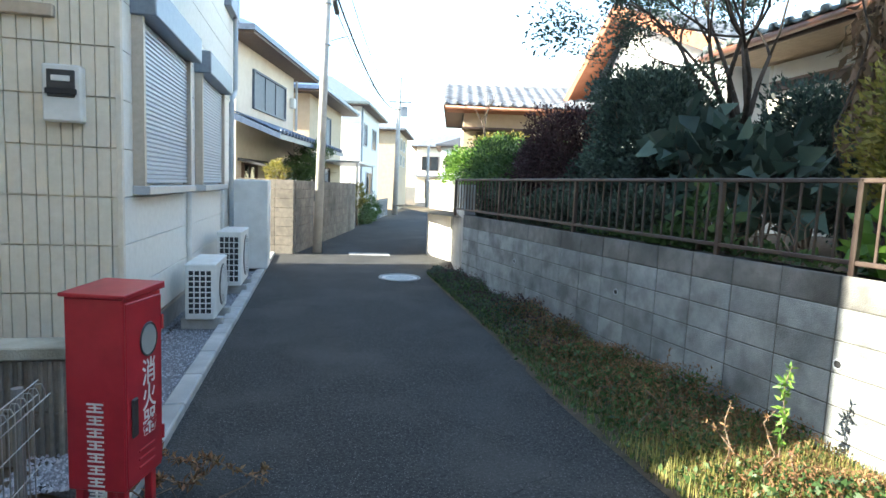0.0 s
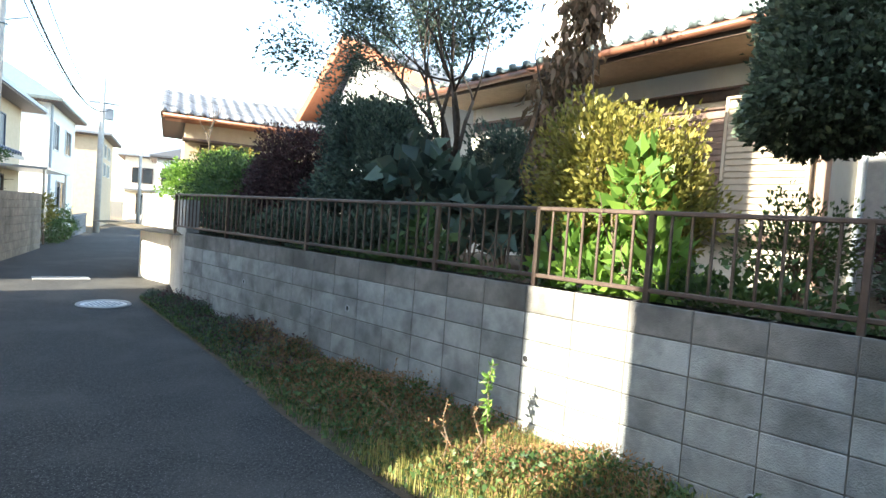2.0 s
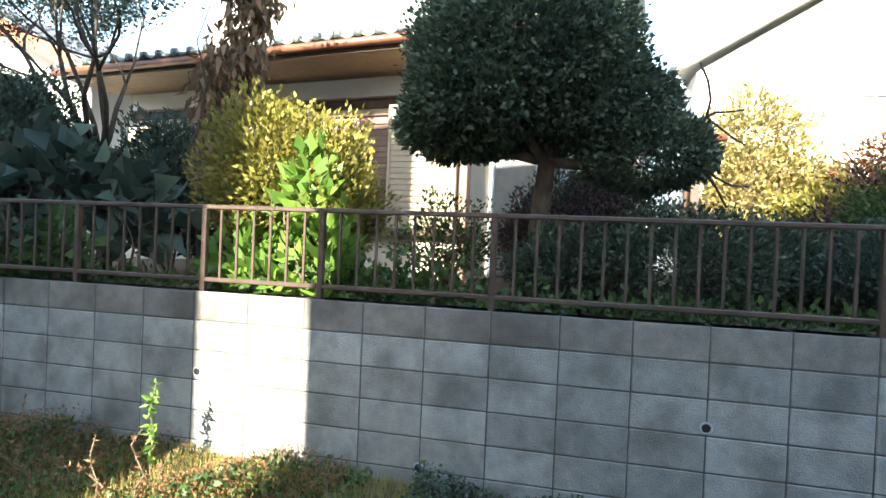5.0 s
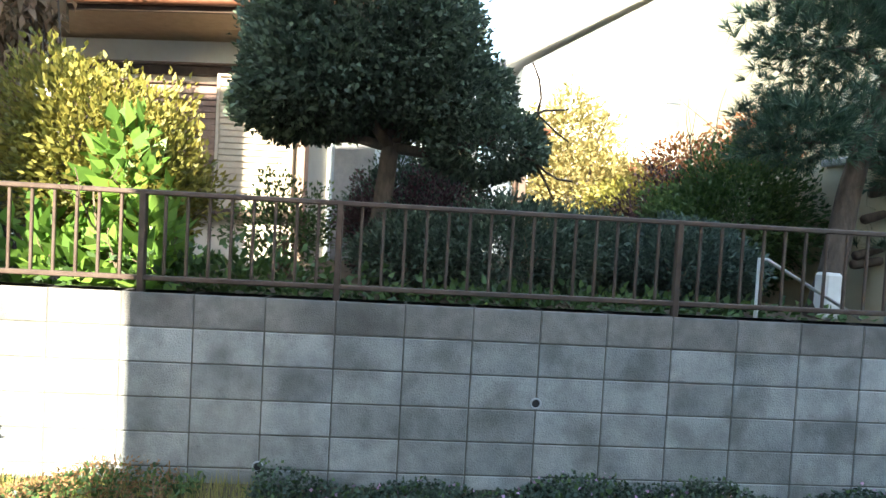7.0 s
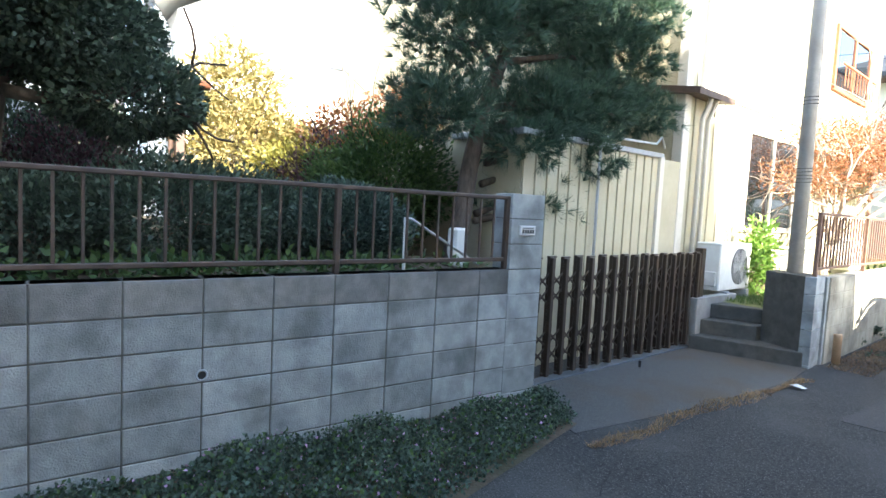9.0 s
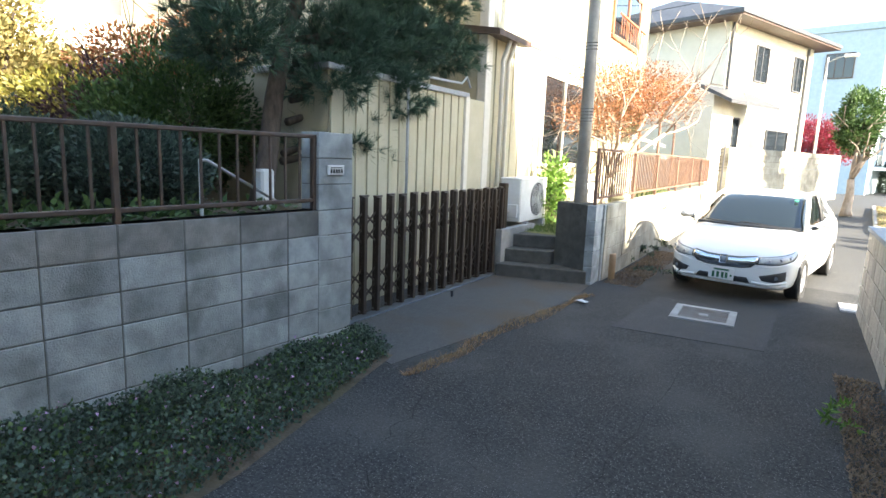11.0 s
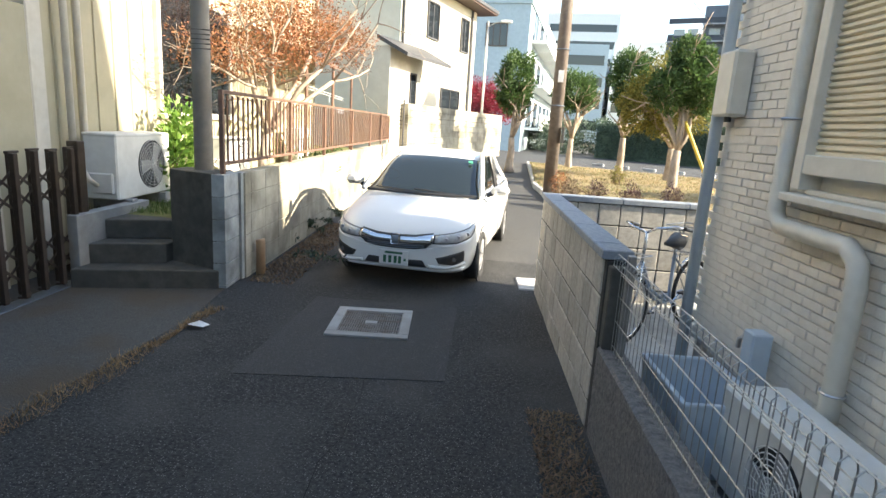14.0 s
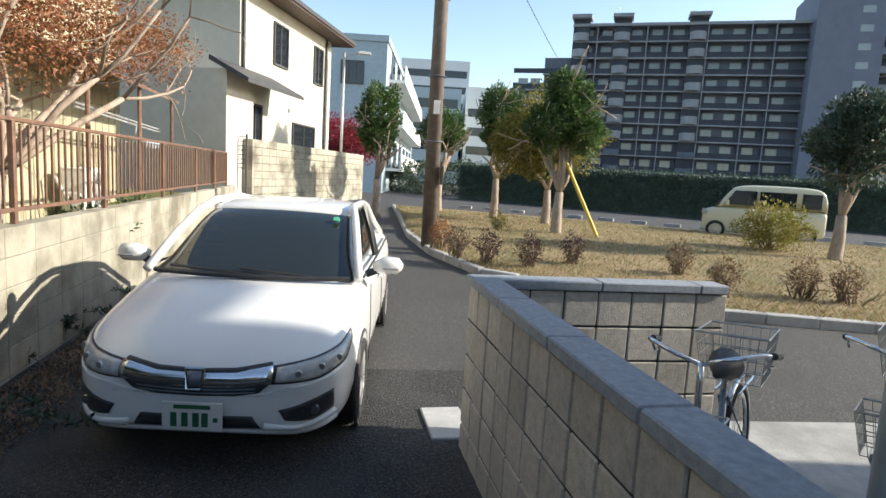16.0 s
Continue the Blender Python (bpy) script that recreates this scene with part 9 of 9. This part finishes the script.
part("stake", Geo().tube((-4.95, -17.75, 0.26), (-4.15, -18.2, 2.05), 0.045, n=10), mat("yellow_paint", (0.62, 0.42, 0.04), (0.7, 0.5, 0.07), rough=0.5), st)
# small bare shrubs in the strip
for i, (x, y, mt) in enumerate(((-0.84, -15.02, leaf_rust), (-1.02, -14.04, twig_mat), (-1.47, -13.7, leaf_purple), (-2.1, -13.43, leaf_purple), (-2.94, -13.82, leaf_purple), (-4.47, -13.15, leaf_dead), (-4.32, -11.71, leaf_dead), (-5.49, -11.74, leaf_dead), (-5.99, -11.55, leaf_dead), (-2.6, -18.2, leaf_yellow))):
    bush("dwarf_shrub", "small twiggy russet shrub in the dry grass", x, y, ground_z(y) + 0.12, 420 + i, [(0, 0, 0.3, 0.2, 0.2, 0.25)], 700, 0.04, mt, stems=14, shell=0.3)
bush("street_shrub", "sprawling half-bare shrub before the van", -8.63, -16.69, ground_z(-16.69) + 0.1, 441, [(0, 0, 0.6, 0.8, 0.7, 0.55)], 4000, 0.07, leaf_yellow, stems=16, shell=0.2)


def strip_grass(name, n, hgt, material, label, seed):
    rng = np.random.default_rng(seed)
    x = rng.uniform(-16, -0.4, n)
    a = np.array([lerp_list(NEAR_E, v) for v in x])
    b = np.array([lerp_list(FAR_E, v) for v in x])
    k = rng.uniform(0.01, 0.95, n) ** 1.5
    y = a + (b - a) * k
    z = np.array([ground_z(v) for v in y]) + 0.1 + 0.1 * np.sin(np.pi * k)
    L = hgt * rng.uniform(0.3, 1.2, n)
    t = rng.uniform(0, 6.28, n)
    p = np.stack([x, y, z - 0.02], 1)
    s = np.stack([np.cos(t), np.sin(t), np.zeros(n)], 1) * 0.009
    e = p + np.stack([np.sin(t) * L * 0.9, np.cos(t) * L * 0.9, L], 1)
    v = np.stack([p - s, p + s, e], 1).reshape(-1, 3)
    tagged(part(name, fast_mesh(name, v, np.arange(len(v)).reshape(-1, 3), material), material, None, label, kind="stuff"), label, "grass")


strip_grass("dry_turf", 60000, 0.09, grass_dry, "short dry straw-coloured turf", 451)
strip_grass("green_turf", 14000, 0.08, grass_green, "green tufts in the dry turf", 453)

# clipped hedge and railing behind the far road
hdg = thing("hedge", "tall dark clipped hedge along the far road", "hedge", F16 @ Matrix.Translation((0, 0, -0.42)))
rng = np.random.default_rng(461)
part("inner", Geo().prism([(1.0, 36.5), (34, 18.5), (34.6, 19.4), (1.4, 37.5)], 0.4, 2.7), leaf_dark, hdg)
n = 60000
k = rng.uniform(0, 1, n)
pos = np.stack([1.0 + 33 * k, 36.5 - 18 * k, 0.5 + 2.3 * rng.uniform(0, 1, n) ** 0.8], 1)
pos += rng.normal(0, 0.12, pos.shape) + np.array([0.5, 0.8, 0]) * (pos[:, 2:3] > 2.68) * rng.uniform(0, 1, (n, 1))
part("leaves", leaf_mesh("leaves", rng, pos, unit(rng.normal(0, 1, (n, 3)) + np.array([-0.4, -0.8, 0.3])), 0.11, 0.6, leaf_dark), leaf_dark, hdg)
for i, (x, y, r_) in enumerate(((-1.5, 40, 1.6), (1.0, 42, 1.8), (3.2, 40, 1.5), (-3.2, 44, 1.2))):
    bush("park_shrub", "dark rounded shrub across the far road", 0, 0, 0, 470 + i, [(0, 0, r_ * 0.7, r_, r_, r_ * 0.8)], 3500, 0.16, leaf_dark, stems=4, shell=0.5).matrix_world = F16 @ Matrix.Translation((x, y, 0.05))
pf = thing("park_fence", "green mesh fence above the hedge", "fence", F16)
part("rail", Geo().tube((3, 41, 2.55), (40, 22, 2.55), 0.03, n=6), leaf_mid, pf)
kerb_line("far_kerb", [(-16.5, -21.2), (-10.5, -25.8), (-3.2, -31.0)], "pale kerb of the far road", step=1.2)

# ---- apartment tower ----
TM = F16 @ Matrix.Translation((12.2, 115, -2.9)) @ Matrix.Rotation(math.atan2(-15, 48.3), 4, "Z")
# grey and pale tones are lowered: the facade's shade is put into the colour
tw_grey = mat("tower_grey", (0.1, 0.12, 0.15), (0.13, 0.15, 0.185), rough=0.8, scale=0.5)
tw_dark = mat("tower_dark", (0.03, 0.037, 0.05), (0.05, 0.058, 0.075), rough=0.7, scale=0.5)
tw_pale = mat("tower_pale", (0.25, 0.26, 0.275), (0.3, 0.31, 0.33), rough=0.75, scale=0.5)
tw = thing("apartment_tower", "long grey apartment tower with balconies and round stair bays", "apartment tower", TM)
FH = 2.95
part("wall", Geo().box(11.5, 100, 1.6, 16, 0, FH * 11 + 1.6), tw_grey, tw)
part("wing", Geo().box(6, 11.5, 1.6, 16, 0, FH * 9.6), tw_grey, tw)
part("wing", Geo().box(0, 6, 1.6, 16, 0, FH * 8), tw_grey, tw)
part("roof_slab", Geo().box(11.0, 100, -0.2, 16.4, FH * 11 + 1.2, FH * 11 + 1.7), tw_pale, tw)
part("stair_tower", Geo().box(50.6, 60.5, -2.5, 12, 0, FH * 12 + 4), mat("tower_blue_grey", (0.15, 0.17, 0.22), (0.18, 0.2, 0.25), rough=0.8, scale=0.5), tw)
slab_m = Geo().box(0, 1, -0.1, 1.6, -0.12, 0.12).mesh("balcony_slab")
win_me = Geo().box(-0.85, 0.85, 1.52, 1.6, 0.2, 2.1).mesh("pane")
frm = Geo().box(-0.95, -0.85, 1.48, 1.6, 0.1, 2.2).box(0.85, 0.95, 1.48, 1.6, 0.1, 2.2).box(-0.05, 0.05, 1.48, 1.6, 0.1, 2.2).box(-0.95, 0.95, 1.48, 1.6, 2.1, 2.22).mesh("window_frame")
bays = [13.8, 17.3, 22.6, 26.2, 29.8, 36.2, 39.8, 43.4, 47.2, 64.5, 68.5, 74, 78]
for f in range(12):
    z = f * FH + 1.4
    part("balcony_slab", Geo().box(11.5 if f > 8 else (6 if f > 7 else 0), 50.6, -0.05, 1.65, z - 0.14, z + 0.1), tw_pale, tw)
    part("balcony_slab", Geo().box(60.5, 100, -0.05, 1.65, z - 0.14, z + 0.1), tw_pale, tw)
    if f < 11:
        part("balustrade", Geo().box(11.5 if f > 8 else 0.3, 50.4, 0.0, 0.05, z + 0.12, z + 1.05), tw_dark, tw)
        for x in bays + ([2.0, 4.4, 8.0] if f < 8 else []):
            part("pane", win_me, glass_pale if (f * 5 + int(x)) % 3 else glass, tw, m=Matrix.Translation((x, 0, z + 0.15)))
            part("window_frame", frm, tw_pale, tw, m=Matrix.Translation((x, 0, z + 0.15)))
for x in (15.6, 24.4, 28.0, 34.6, 41.6, 45.4, 66.5, 71):
    part("divider", Geo().box(x - 0.08, x + 0.08, 0.1, 1.6, 1.3, FH * 11 + 1.3), tw_grey, tw)
    part("drain_pipe", Geo().tube((x, -0.12, 1), (x, -0.12, FH * 11 + 1.3), 0.09, n=6), tw_pale, tw)
for x in (12.6, 20.0, 33.0):
    part("stair_core", Geo().box(x - 1.5, x + 1.5, 0.2, 2.0, 0, FH * 11 + 2.6), tw_dark, tw)
    for f in range(11):
        if f > 3:
            part("round_bay", Geo().tube((x, 0.3, f * FH + 1.5), (x, 0.3, f * FH + 2.9), 1.45, n=18), tw_pale, tw, smooth=False)
        else:
            part("stair_rail", Geo().box(x - 1.4, x + 1.4, -0.9, -0.8, f * FH + 1.5, f * FH + 2.4), tw_grey, tw)
    part("roof_cap", Geo().box(x - 1.8, x + 1.8, -1.2, 2.5, FH * 11 + 2.6, FH * 11 + 3.2), tw_pale, tw)
sw_me = Geo().box(-0.9, 0.9, -2.56, -2.5, 0, 1.1).mesh("stair_window")
for f in range(12):
    part("stair_window", sw_me, glass_pale, tw, m=Matrix.Translation((57.8, 0, f * FH + 2.0)))
    part("stair_landing", Geo().box(60.5, 62.5, -1.5, 1.6, f * FH + 1.6, f * FH + 2.7), tw_pale, tw)
part("antenna", Geo().tube((19, 4, FH * 11), (19, 4, FH * 11 + 6), 0.06, n=6), alu, tw)
